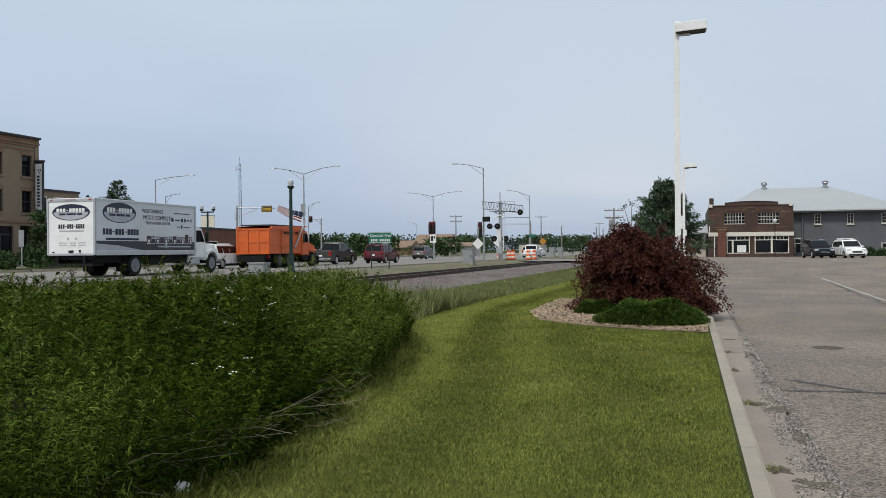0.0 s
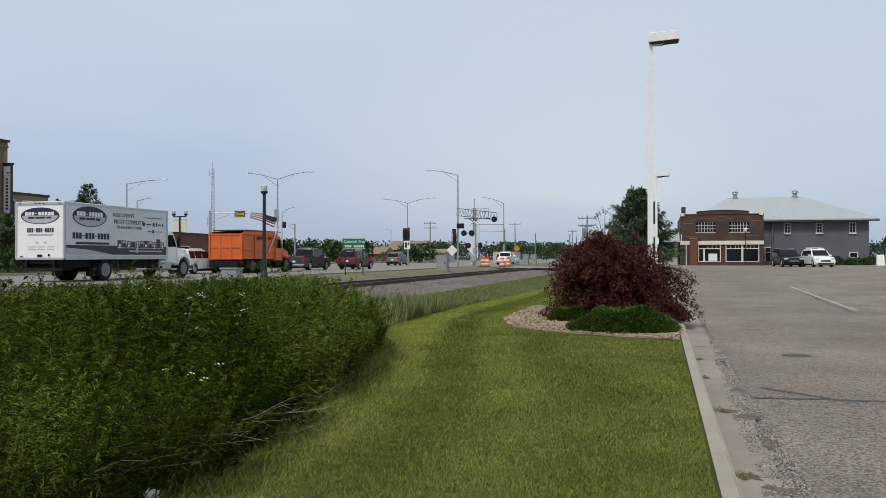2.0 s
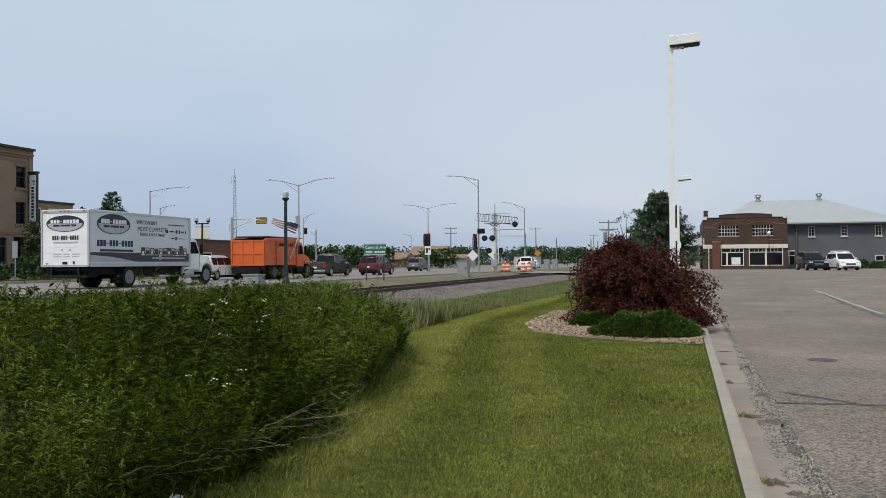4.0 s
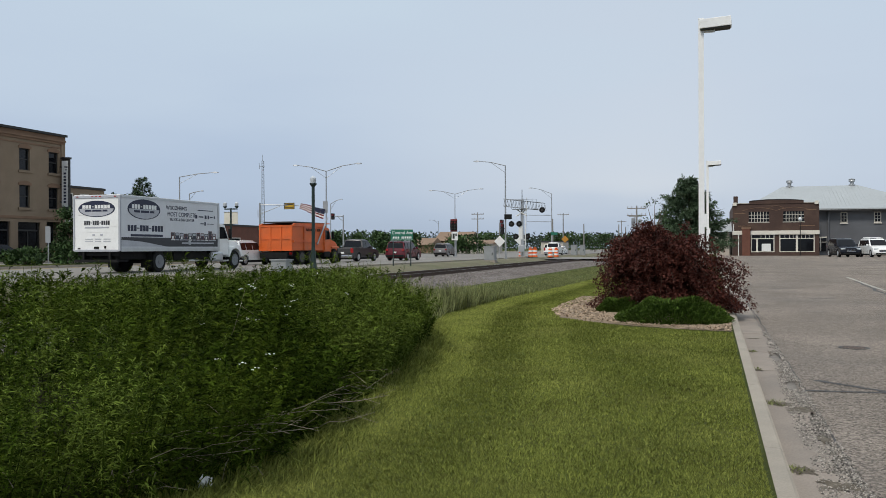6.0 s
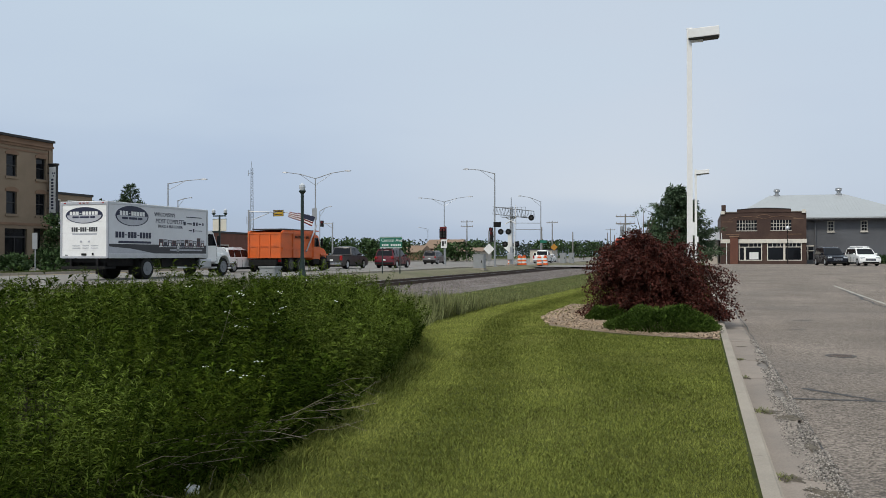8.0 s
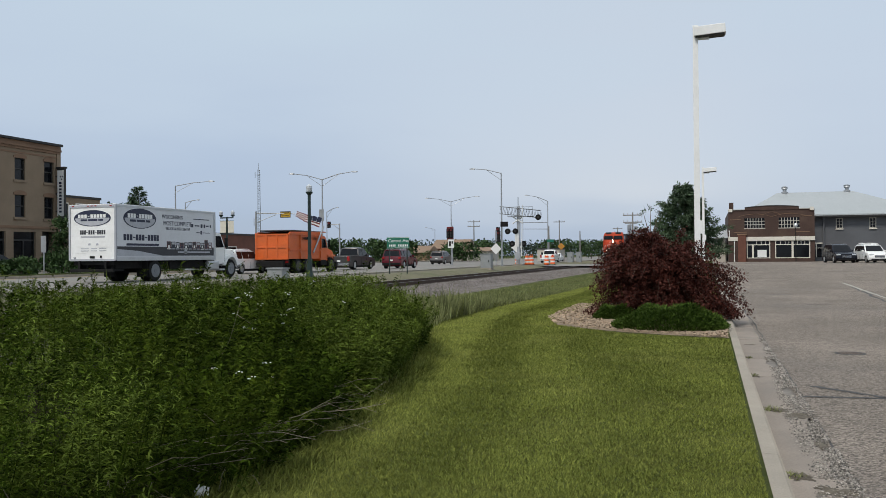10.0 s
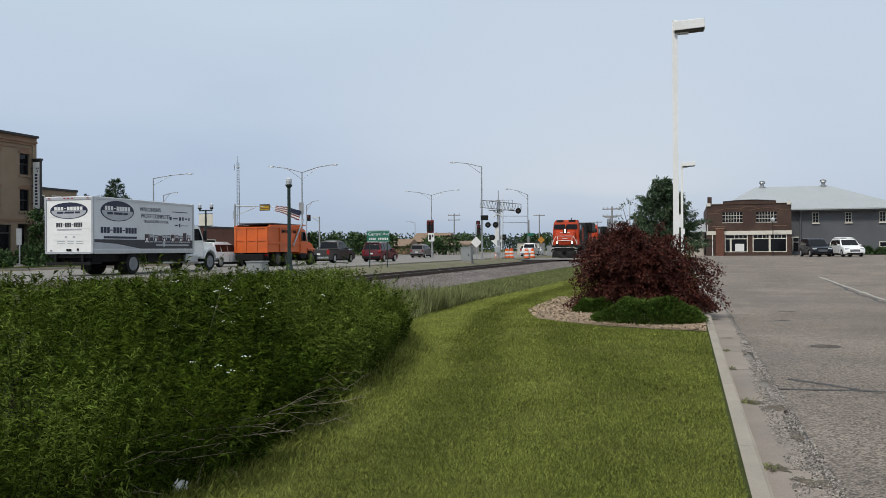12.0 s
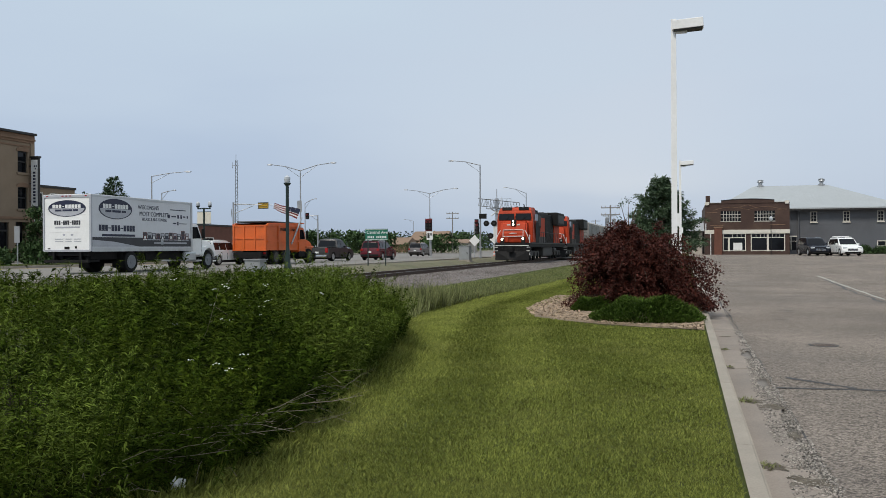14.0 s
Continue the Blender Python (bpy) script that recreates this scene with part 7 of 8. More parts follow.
    part("sign_face", boxes((X + 0.28, X + 0.96, 63.72, 63.748, 5.4, 9.6)), M_SIGNWHITE, s)
    part("sign_cap", prism(bmesh.new(), [(63.7, 9.75), (64.05, 9.75), (64.05, 9.92), (63.7, 9.92)], X + 0.14, X + 1.1), M_SHOPDK, s)
    part("word_bar", boxes(*[(X + 0.49, X + 0.75, 63.705, 63.72, 8.35 - 0.29 * k, 8.53 - 0.29 * k) for k in range(10)]), M_NAVY, s)
    part("ornament", boxes((X + 0.6, X + 0.72, 63.705, 63.72, 8.95, 9.1), (X + 0.8, X + 0.92, 63.705, 63.72, 8.95, 9.1), (X + 0.70, X + 0.82, 63.705, 63.72, 8.72, 8.84)), M_NAVY, s)
    part("bracket", boxes(*[(X + 0.002, X + 0.22, 63.82, 63.9, zz, zz + 0.12) for zz in (5.8, 7.4, 9.0)]), M_SHOPDK, s)
    q = thing("small_hanging_sign", "small white hanging sign with a red emblem", "sign")
    part("panel", boxes((X + 0.25, X + 1.1, 64.1, 64.2, 4.05, 4.95), bevel=0.02), M_SIGNWHITE, q)
    part("emblem", lathe(bmesh.new(), [(0.28, 0.0), (0.28, 0.02)], (X + 0.68, 64.07, 4.45), 'y', 16), M_REDSIGN, q)
    part("bracket", boxes((X + 0.002, X + 0.25, 64.12, 64.18, 4.9, 4.96)), M_SHOPDK, q)


def plain_block(name, label, x0, x1, y0, y1, z0, top, wall, roof=M_ROOFDK, gable=0.0, holes=(), facing="x"):
    """A smaller building farther off: walls, roof or parapet, windows on its street side."""
    b = thing(name, label, "building")
    part("wall", boxes((x0, x1, y0, y1, z0, top)), wall, b)
    if gable:
        part("roof", prism(bmesh.new(), [(y0 - 0.4, top + 0.002), (y1 + 0.4, top + 0.002), ((y0 + y1) / 2, top + gable)], x0 - 0.4, x1 + 0.4), roof, b)
    else:
        part("parapet_cap", boxes((x0 - 0.1, x1 + 0.1, y0 - 0.1, y1 + 0.1, top + 0.002, top + 0.22)), roof, b)
    for a, c, zl, zh in holes:
        if facing == "x":
            g = part("window", boxes((x1 + 0.002, x1 + 0.05, a, c, zl, zh)), M_GLASS, b)
            part("window_frame", boxes((x1 + 0.004, x1 + 0.09, a - 0.1, a, zl - 0.1, zh + 0.1), (x1 + 0.004, x1 + 0.09, c, c + 0.1, zl - 0.1, zh + 0.1), (x1 + 0.004, x1 + 0.09, a, c, zh, zh + 0.1), (x1 + 0.004, x1 + 0.12, a, c, zl - 0.1, zl)), M_CREAMTRIM, g)
        else:
            g = part("window", boxes((a, c, y0 - 0.05, y0 - 0.002, zl, zh)), M_GLASS, b)
            part("window_frame", boxes((a - 0.1, a, y0 - 0.09, y0 - 0.004, zl - 0.1, zh + 0.1), (c, c + 0.1, y0 - 0.09, y0 - 0.004, zl - 0.1, zh + 0.1), (a, c, y0 - 0.09, y0 - 0.004, zh, zh + 0.1), (a, c, y0 - 0.12, y0 - 0.004, zl - 0.1, zl)), M_CREAMTRIM, g)
    return b


brick_shop()
grey_hall()
tan_block()
plain_block("brick_store", "two-storey tan brick store beside the block", -78, -58.5, 65.0, 71.6, 0.4, 7.4, M_BRICKTAN, M_SHOPDK, 0, [(66.0, 67.0, 5.0, 6.8), (68.2, 69.2, 5.0, 6.8)])
plain_block("red_brick_store", "low red brick store with a dark roof edge", -72, -56.5, 86.0, 106.0, 0.4, 4.3, M_BRICKRED, M_SHOPDK, 0, [(88.0, 90.0, 1.2, 2.8), (92.0, 94.0, 1.2, 2.8)])
plain_block("brown_house", "far low brown-roofed house among trees", -62, -56, 168, 176, 0.3, 2.2, M_BRICKTAN2, M_BROWNROOF, 1.5)
plain_block("cream_store", "far low cream-walled store with a brown roof", -52, -42, 165, 174, 0.3, 2.4, M_FARWALL, M_BROWNROOF, 0.8, [(-50, -48, 1.2, 2.2), (-46, -44, 1.2, 2.2)], "y")
plain_block("far_brick_house", "far red-brown house beyond the crossing", -62, -54, 190, 200, 0.3, 3.2, M_BRICKRED, M_BROWNROOF, 2.2)
plain_block("garage", "small pale grey garage behind the spruce", -0.6, 2.0, 110.0, 118, 0.4, 3.4, M_FARWALL, M_METALROOF, 1.3)
plain_block("white_shed", "small white shed beyond the grey hall", 27.2, 29.6, 113.0, 117, 0.4, 3.0, M_WHITE, M_ROOFDK, 1.0, [(28.0, 28.7, 1.0, 2.2)], "y")
plain_block("white_depot", "low pale building beyond the crossing", -29.5, -25.5, 152.0, 158.0, 0.3, 2.5, M_FARWALL, M_ROOFDK, 0.0, [(-28.8, -27.9, 0.8, 2.0), (-27.2, -26.3, 0.8, 2.0)], "y")
for x, y, rx, h in ((20.5, 111.0, 1.0, 1.0), (22.6, 110.8, 1.5, 0.9), (24.5, 111.0, 1.2, 1.1)):
    bush_mound(x, y, lot_z(y), rx, 0.7, h, "clipped green bush at the foot of the wall")
for x, y, rx, h in ((-51.6, 53.0, 1.3, 0.9), (-51.4, 55.6, 1.3, 1.1), (-51.2, 58.2, 1.4, 1.5), (-51.2, 60.4, 1.3, 1.8), (-51.3, 62.6, 1.3, 1.7)):
    bush_mound(x - 1.2, y, ROAD_Z + 0.14, rx, 0.8, h, "green planter bush along the street")
for x, y, rx, h in ((-38.3, 43.6, 0.95, 1.45), (-38.4, 40.1, 1.05, 0.95), (-38.3, 46.6, 0.7, 0.8), (-38.4, 36.4, 1.0, 1.1), (-38.2, 49.0, 0.9, 1.2), (-38.5, 51.2, 0.8, 0.9), (-38.2, 53.6, 1.0, 1.3), (-38.4, 56.2, 0.9, 1.0), (-38.3, 58.6, 0.8, 1.2), (-38.4, 33.0, 1.0, 1.0), (-38.3, 65.0, 0.9, 0.9), (-38.3, 70.5, 0.9, 1.0), (-38.3, 74.5, 0.8, 0.8)):
    bush_mound(x, y, ROAD_Z + 0.19, rx, 0.9, h, "rounded dark green bush on the street median")
for x, y, rx, h in ((-62.5, 160, 3.2, 2.4), (-57.5, 158, 2.8, 1.9), (-51.5, 157, 3.0, 2.2), (-46.5, 156, 2.4, 1.7), (-41.5, 157, 2.6, 2.1), (-58.5, 186, 3.0, 2.6)):
    bush_mound(x, y, 0.3, rx, 1.8, h, "dark green hedge bush before the far houses")
leafy_tree(-53.2, 61.4, ROAD_Z + 0.14, 4.7, 1.4, "small dark street tree before the brick store", leaf=0.28, count=2400)
spruce(-76.9, 102.0, 0.4, 11.3, 4.4, "tall dark green conifer behind the shops")
leafy_tree(-80.0, 97.0, 0.4, 8.6, 3.5, "leafy tree behind the shops", leaf=0.5, count=1800)
for x, y, h, r in ((-66, 150, 6.5, 4), (-58, 158, 5.8, 3.5), (-48, 190, 6.5, 4.5), (-74, 140, 6, 4), (-35, 200, 6.5, 4.5), (-30, 230, 7, 5), (-68, 175, 7, 4.5), (-22, 260, 7.5, 5), (-14, 240, 7, 4.5), (-5, 230, 6.5, 4), (-43, 150, 5.0, 3), (-52, 135, 5.2, 3.0)):
    leafy_tree(x, y, 0.3, h * 0.68, r * 0.95, "rounded leafy tree beyond the crossing", leaf=0.6, count=1300)
board = thing("sandwich_board", "white folding sandwich board on the car park", "sign", pose(24.6, 107.5, lot_z(107)))
part("panel", prism(bmesh.new(), [(0.0, 0.0), (0.06, 0.0), (0.40, 1.25), (0.34, 1.25)], -0.4, 0.4), M_SIGNWHITE, board)
part("back_panel", prism(bmesh.new(), [(0.75, 0.0), (0.69, 0.0), (0.35, 1.24), (0.41, 1.24)], -0.4, 0.4), M_SIGNWHITE, board)


# ---- light poles, signals, signs ----
def lot_light(x, y, z, h, label):
    t = thing("light_pole", label, "lamp post", pose(x, y, z), group="car park light poles")
    part("base", lathe(bmesh.new(), [(0.26, -0.05), (0.26, 0.55), (0.24, 0.6)], seg=18), M_CONC, t, "round concrete footing")
    part("pole", loft(bmesh.new(), [(-0.075, 0.6), (0.075, 0.6), (0.065, h), (-0.065, h)], 0.6, h, 0.075, 0.065), M_WHITE, t)
    part("pole_cap", boxes((-0.07, 0.07, -0.07, 0.07, h + 0.002, h + 0.03)), M_WHITE, t)
    part("arm", boxes((0.066, 0.34, -0.04, 0.04, h - 0.34, h - 0.12)), M_WHITE, t)
    bm = boxes((0.34, 1.12, -0.20, 0.20, h - 0.28, h - 0.04), bevel=0.015)
    head = part("lamp_head", bm, M_WHITE, t)
    head.matrix_basis = pose(0, 0, 0.0, 0, -3, 0)
    l = part("lens", boxes((0.37, 1.09, -0.17, 0.17, h - 0.31, h - 0.278)), M_SHOPDK, head, "dark lamp lens")
    part("cable_box", boxes((0.072, 0.15, -0.08, 0.02, 2.0, 2.34), bevel=0.01), M_WHITE, t)
    part("hand_hole", boxes((-0.03, 0.03, -0.082, -0.07, 1.0, 1.2)), M_WHITE, t)
    return t


def cobra_lamp(x, y, z, h, arms, label, r=0.10):
    """A tall steel street lamp; arms are (dx, dy, rise) to each lamp head."""
    t = thing("street_lamp", label, "street lamp", pose(x, y, z), group="street lamps")
    part("pole", rods(((0, 0, -0.05), (0, 0, h), r, r * 0.6)), M_GALV, t)
    part("base_plate", boxes((-0.2, 0.2, -0.2, 0.2, -0.04, 0.06)), M_GALV, t)
    for dx, dy, rise in arms:
        e = Vector((dx, dy, 0))
        pts = [Vector((0, 0, h - 0.05)), Vector((0, 0, h - 0.05)) + e * 0.45 + Vector((0, 0, rise * 0.72)), Vector((0, 0, h - 0.05)) + e * 0.82 + Vector((0, 0, rise))]
        pipe(bm := bmesh.new(), pts, [0.045, 0.04, 0.035], 6)
        rod(bm, (0, 0, h - 0.75), Vector((0, 0, h - 0.05)) + e * 0.45 + Vector((0, 0, rise * 0.66)), 0.025, seg=5)
        a = part("arm", bm, M_GALV, t)
        d = e.normalized()
        s = Vector((-d.y, d.x, 0))
        bm = bmesh.new()
        c = Vector((0, 0, h - 0.05)) + e * 0.82 + Vector((0, 0, rise))
        ws = ((0.0, 0.06, 0.05), (0.25, 0.15, 0.10), (0.62, 0.14, 0.08), (0.80, 0.05, 0.03))
        L = e.length * 0.18 / 0.8
        rings = [[bm.verts.new(c + d * (k * L) + s * w * q + Vector((0, 0, zz))) for q, zz in ((-1, -hh * 0.6), (1, -hh * 0.6), (0.7, hh), (-0.7, hh))] for k, w, hh in ws]
        for p, q in zip(rings, rings[1:]):
            for i in range(4):
                bm.faces.new((p[i], p[(i + 1) % 4], q[(i + 1) % 4], q[i]))
        bm.faces.new(rings[0][::-1])
        bm.faces.new(rings[-1])
        part("lamp_head", bm, M_GALV, a)
    return t


def signal_head(parent, x, y, z, lit=None, n=3, m=M_BLACK):
    h = part("signal_head", boxes((x - 0.18, x + 0.18, y - 0.12, y + 0.12, z, z + 0.36 * n), bevel=0.02), m, parent)
    for k in range(n):
        part("signal_lens", lathe(bmesh.new(), [(0.13, 0.0), (0.14, 0.02)], (x, y - 0.145, z + 0.18 + 0.36 * k), 'y', 12), M_REDSIGN if k == n - 1 else M_SHOPDK, h)
        part("visor", rods(((x, y - 0.12, z + 0.18 + 0.36 * k + 0.15), (x, y - 0.34, z + 0.18 + 0.36 * k + 0.14), 0.05)), m, h)


def ornamental_lamp(x, y, z, h, twin, label, banner=False):
    t = thing("ornamental_lamp", label, "lamp post", pose(x, y, z))
    prof = [(0.19, -0.05), (0.19, 0.25), (0.14, 0.45), (0.11, 0.9), (0.085, 1.2), (0.075, h * 0.9), (0.075, h)]
    part("post", lathe(bmesh.new(), prof, seg=12), M_DGREEN, t)
    heads = [(-0.55, h + 0.05), (0.55, h + 0.05)] if twin else [(0, h)]
    if twin:
        part("cross_arm", boxes((-0.6, 0.6, -0.04, 0.04, h - 0.12, h - 0.02)), M_DGREEN, t)
    for hx, hz in heads:
        c = part("lantern_cup", lathe(bmesh.new(), [(0.06, hz - 0.05), (0.16, hz + 0.06), (0.17, hz + 0.12)], (hx, 0, 0), seg=12), M_DGREEN, t)
        part("globe", lathe(bmesh.new(), [(0.12, hz + 0.12), (0.145, hz + 0.28), (0.14, hz + 0.38), (0.09, hz + 0.42), (0.02, hz + 0.48)], (hx, 0, 0), seg=12), M_LENS, c, "clear lantern globe")
    if banner:
        part("banner", boxes((-0.62, -0.08, -0.015, 0.015, h - 1.3, h - 0.35), (0.10, 0.64, -0.015, 0.015, h - 1.3, h - 0.35)), M_CREAM, t, "cream cloth banner")
        part("banner_rod", boxes((-0.66, 0.66, -0.02, 0.02, h - 0.35, h - 0.31), (-0.66, 0.66, -0.02, 0.02, h - 1.34, h - 1.30)), M_DGREEN, t)


def utility_pole(x, y, z, h, label, arms=2, cans=0):
    t = thing("utility_pole", label, "utility pole", pose(x, y, z), group="utility poles")
    part("pole", rods(((0, 0, -0.1), (0, 0, h), 0.14, 0.09)), M_POLE, t)
    for k in range(arms):
        c = part("crossarm", boxes((-1.2, 1.2, -0.06, 0.06, h - 0.4 - 0.9 * k, h - 0.27 - 0.9 * k)), M_POLE, t)
        for xx in (-1.1, -0.6, 0.6, 1.1):
            part("insulator", rods(((xx, 0, h - 0.27 - 0.9 * k), (xx, 0, h - 0.08 - 0.9 * k), 0.05)), M_GREYPRINT, c)
    for k in range(cans):
        part("transformer", lathe(bmesh.new(), [(0.22, 0), (0.24, 0.1), (0.24, 0.8), (0.1, 0.9)], (0.42 if k % 2 else -0.42, 0, h - 2.4 - 0.2 * k), seg=12), M_GALV, t)


lot_light(-0.26, 23.0, ground_z(-0.26, 23), 7.36, "tall square white car park light pole behind the shrub")
lot_light(-0.26, 54.0, ground_z(-0.26, 54), 6.40, "farther square white car park light pole")
cobra_lamp(-19.65, 82.8, 0.40, 9.35, [(-3.55, 1.0, 0.62)], "tall galvanised street lamp with traffic signals at the crossing")
twin = cobra_lamp(-38.2, 80.6, ROAD_Z + 0.15, 9.0, [(-3.35, -0.9, 0.62), (3.6, 1.0, 0.78)], "tall twin-arm galvanised street lamp in the street")
part("sign_back", boxes((-0.30, 0.22, -0.16, -0.12, 4.65, 5.85)), M_GALV, twin, "back of a grey metal sign")
cobra_lamp(-38.9, 129.3, ROAD_Z, 9.7, [(-4.0, -1.1, 0.6), (4.4, 1.2, 0.8)], "far twin-arm galvanised street lamp")
far_lamp = cobra_lamp(-23.3, 128.6, ROAD_Z - 0.05, 9.4, [(-3.4, -0.9, 0.9)], "far single-arm galvanised street lamp with mast arms")
for z in (5.1, 6.1):
    part("mast_arm", rods(((0, 0, z), (-3.8, -0.4, z + 0.05), 0.05, 0.035)), M_GALVDK, far_lamp)
part("name_plate", boxes((-0.1, 0.9, -0.14, -0.10, 3.1, 3.5)), M_SIGNGREEN, far_lamp, "small green name plate")
cobra_lamp(-54.1, 78.0, ROAD_Z + 0.1, 8.7, [(4.1, 1.1, 0.45)], "galvanised street lamp above the box truck")
cobra_lamp(-53.9, 79.5, ROAD_Z + 0.1, 7.0, [(1.5, 0.4, 0.3)], "shorter street lamp behind the box truck", 0.08)
cobra_lamp(-47.1, 100.7, ROAD_Z, 6.9, [(1.5, 0.4, 0.6)], "slim street lamp beyond the dump truck", 0.08)
cobra_lamp(-66.0, 205.0, 0.3, 8.0, [(-2.4, -0.6, 0.4)], "far street lamp among the trees", 0.09)
ornamental_lamp(-17.95, 36.45, 0.36, 4.10, False, "dark green ornamental lamp post beside the railway")
ornamental_lamp(-38.0, 61.9, ROAD_Z + 0.15, 4.3, True, "dark green twin lamp post with cream banners", True)
utility_pole(-42.0, 154.4, 0.3, 7.9, "wooden utility pole with two crossarms")
utility_pole(-22.2, 222.5, 0.3, 8.2, "far wooden utility pole", 1)
utility_pole(-29.5, 176, 0.3, 8.4, "wooden utility pole beyond the crossing", 1)
utility_pole(-14.9, 176, 0.3, 7.8, "wooden utility pole near the railway", 1)
utility_pole(-9.1, 110.0, 0.4, 6.4, "utility pole with crossarms and transformers", 2, 3)
utility_pole(31.5, 118, 0.4, 8.4, "wooden utility pole beyond the shed", 1)

for x, y, h in ((-27.0, 150, 6.3), (-21.5, 150, 5.4), (-17.0, 165, 5.6), (-16.0, 168, 5.2), (-11.4, 190, 5.2), (-46.5, 190, 7.0)):
    utility_pole(x, y, 0.3, h, "slim weathered utility pole beyond the crossing", 0)

# signals on the lamp at the crossing
sg = thing("traffic_signal", "black traffic signal heads on the crossing lamp post", "traffic light")
signal_head(sg, -19.95, 82.65, 2.85)
signal_head(sg, -20.0, 82.65, 3.95, n=1)
part("signal_box", boxes((-19.7, -18.95, 82.45, 82.6, 4.35, 4.85), bevel=0.02), M_BLACK, sg)
part("bracket", boxes((-20.0, -19.6, 82.74, 82.82, 3.4, 3.48), (-19.7, -19.3, 82.58, 82.8, 4.5, 4.58)), M_BLACK, sg)


def cantilever():
    t = thing("crossing_signal", "silver railway crossing signal with truss arm and flashers", "railway signal", pose(-18.7, 86.2, 0.38))
    part("mast", rods(((0, 0, -0.05), (0, 0, 6.2), 0.16), ((0, 0, 6.2), (0, 0, 7.15), 0.05)), M_ALU, t)
    part("footing", boxes((-0.5, 0.5, -0.5, 0.5, -0.1, 0.25), bevel=0.03), M_CONC, t)
    bm = bmesh.new()
    for z in (5.2, 5.95):
        for y in (-0.25, 0.25):
            rod(bm, (-1.9, y, z + 0.25), (2.3, y, z - 0.25), 0.035, seg=5)
    for k in range(15):
        x = -1.9 + 0.3 * k
        q = -0.119 * (x - 0.2)
        rod(bm, (x, -0.25, 5.2 + q), (x + 0.15, -0.25, 5.95 + q), 0.02, seg=4)
        rod(bm, (x, 0.25, 5.95 + q), (x + 0.15, 0.25, 5.2 + q), 0.02, seg=4)
        rod(bm, (x, -0.25, 5.95 + q), (x, 0.25, 5.95 + q), 0.02, seg=4)
    part("truss_arm", bm, M_GALVDK, t, "open grey truss arm")
    bm = boxes((-1.0, 1.6, -0.45, 0.45, 5.10, 5.14))
    for k in range(7):
        rod(bm, (-1.0 + 0.43 * k, -0.45, 5.1), (-1.0 + 0.43 * k, -0.45, 6.1), 0.02, seg=4)
    rod(bm, (-1.0, -0.45, 6.1), (1.6, -0.45, 6.1), 0.02, seg=4)
    part("service_walk", bm, M_GALVDK, t)
    for x, z in ((-1.05, 3.6), (-0.25, 3.6), (2.15, 5.0), (-0.6, 2.3), (0.6, 2.3)):
        s = part("flasher", lathe(bmesh.new(), [(0.30, 0.0), (0.30, 0.03), (0.10, 0.16)], (x, -0.3, z), 'y', 18), M_BLACK, t)
        part("flasher_lens", lathe(bmesh.new(), [(0.11, 0.0), (0.12, 0.03)], (x, -0.335, z), 'y', 12), M_SHOPDK, s)
    part("flasher_bar", boxes((-1.05, 0.0, -0.14, -0.06, 3.56, 3.64), (-0.6, 0.6, -0.18, -0.14, 2.26, 2.34), (1.7, 2.2, -0.28, -0.22, 5.0, 5.06)), M_ALU, t)
    for s in (1, -1):
        part("crossbuck", rods(((-0.55 * s, -0.2, 4.4), (0.55 * s, -0.2, 5.1), 0.06)), M_SIGNWHITE, t)
    part("instruction_plate", boxes((-0.32, 0.10, -0.24, -0.2, 2.0, 3.4), bevel=0.01), M_SIGNWHITE, t)
    part("gate_mechanism", boxes((-0.3, 0.3, -0.6, -0.2, 0.7, 1.4), bevel=0.04), M_ALU, t)
    part("gate_arm", rods(((0.4, -0.4, 1.0), (0.55, -0.4, 6.3), 0.05, 0.03)), M_SIGNWHITE, t, "raised white gate arm")
    part("ladder", boxes((0.18, 0.20, 0.16, 0.18, 0.3, 5.1), (0.46, 0.48, 0.16, 0.18, 0.3, 5.1), *[(0.2, 0.46, 0.16, 0.18, 0.5 + 0.3 * k, 0.52 + 0.3 * k) for k in range(15)]), M_ALU, t)


cantilever()


def post_sign(x, y, z, h, shape, w, hgt, material, label, bars=None):
    """A flat sign on a post, facing the street (-y)."""
    t = thing("road_sign", label, "sign", pose(x, y, z))
    part("post", boxes((-0.03, 0.03, 0.0, 0.05, -0.05, h)), M_GALV, t)
    if shape == "diamond":
        bm = boxes((-w / 2, w / 2, -0.02, -0.002, -w / 2, w / 2))
        p = part("panel", bm, material, t)
        p.matrix_basis = pose(0, 0, h - w * 0.6, 0, 45, 0)
    else:
        part("panel", boxes((-w / 2, w / 2, -0.02, -0.002, h - hgt, h), bevel=0.006), material, t)
    if bars:
        part("sign_bar", boxes(*[(a * w, b * w, -0.028, -0.02, h - hgt + c * hgt, h - hgt + d * hgt) for a, b, c, d in bars]), M_SHOPDK, t)
    return t


post_sign(-38.6, 42.2, ROAD_Z + 0.19, 2.3, "rect", 0.38, 1.0, M_GALV, "narrow grey sign seen from behind on the median")
post_sign(-21.4, 87.5, ROAD_Z, 2.3, "diamond", 0.85, 0, M_SIGNWHITE, "pale diamond warning sign on a post")
post_sign(-20.2, 92.0, ROAD_Z, 2.5, "diamond", 0.85, 0, M_SIGNWHITE, "second pale diamond sign by the crossing")
post_sign(-23.0, 139.0, ROAD_Z, 3.0, "diamond", 0.85, 0, M_SIGNOR, "orange diamond roadworks sign", None)
post_sign(-28.8, 95.6, ROAD_Z, 3.0, "rect", 0.75, 1.0, M_SIGNWHITE, "white rectangular road sign with dark bars", [(-0.35, 0.0, 0.2, 0.8), (0.1, 0.35, 0.5, 0.8)])
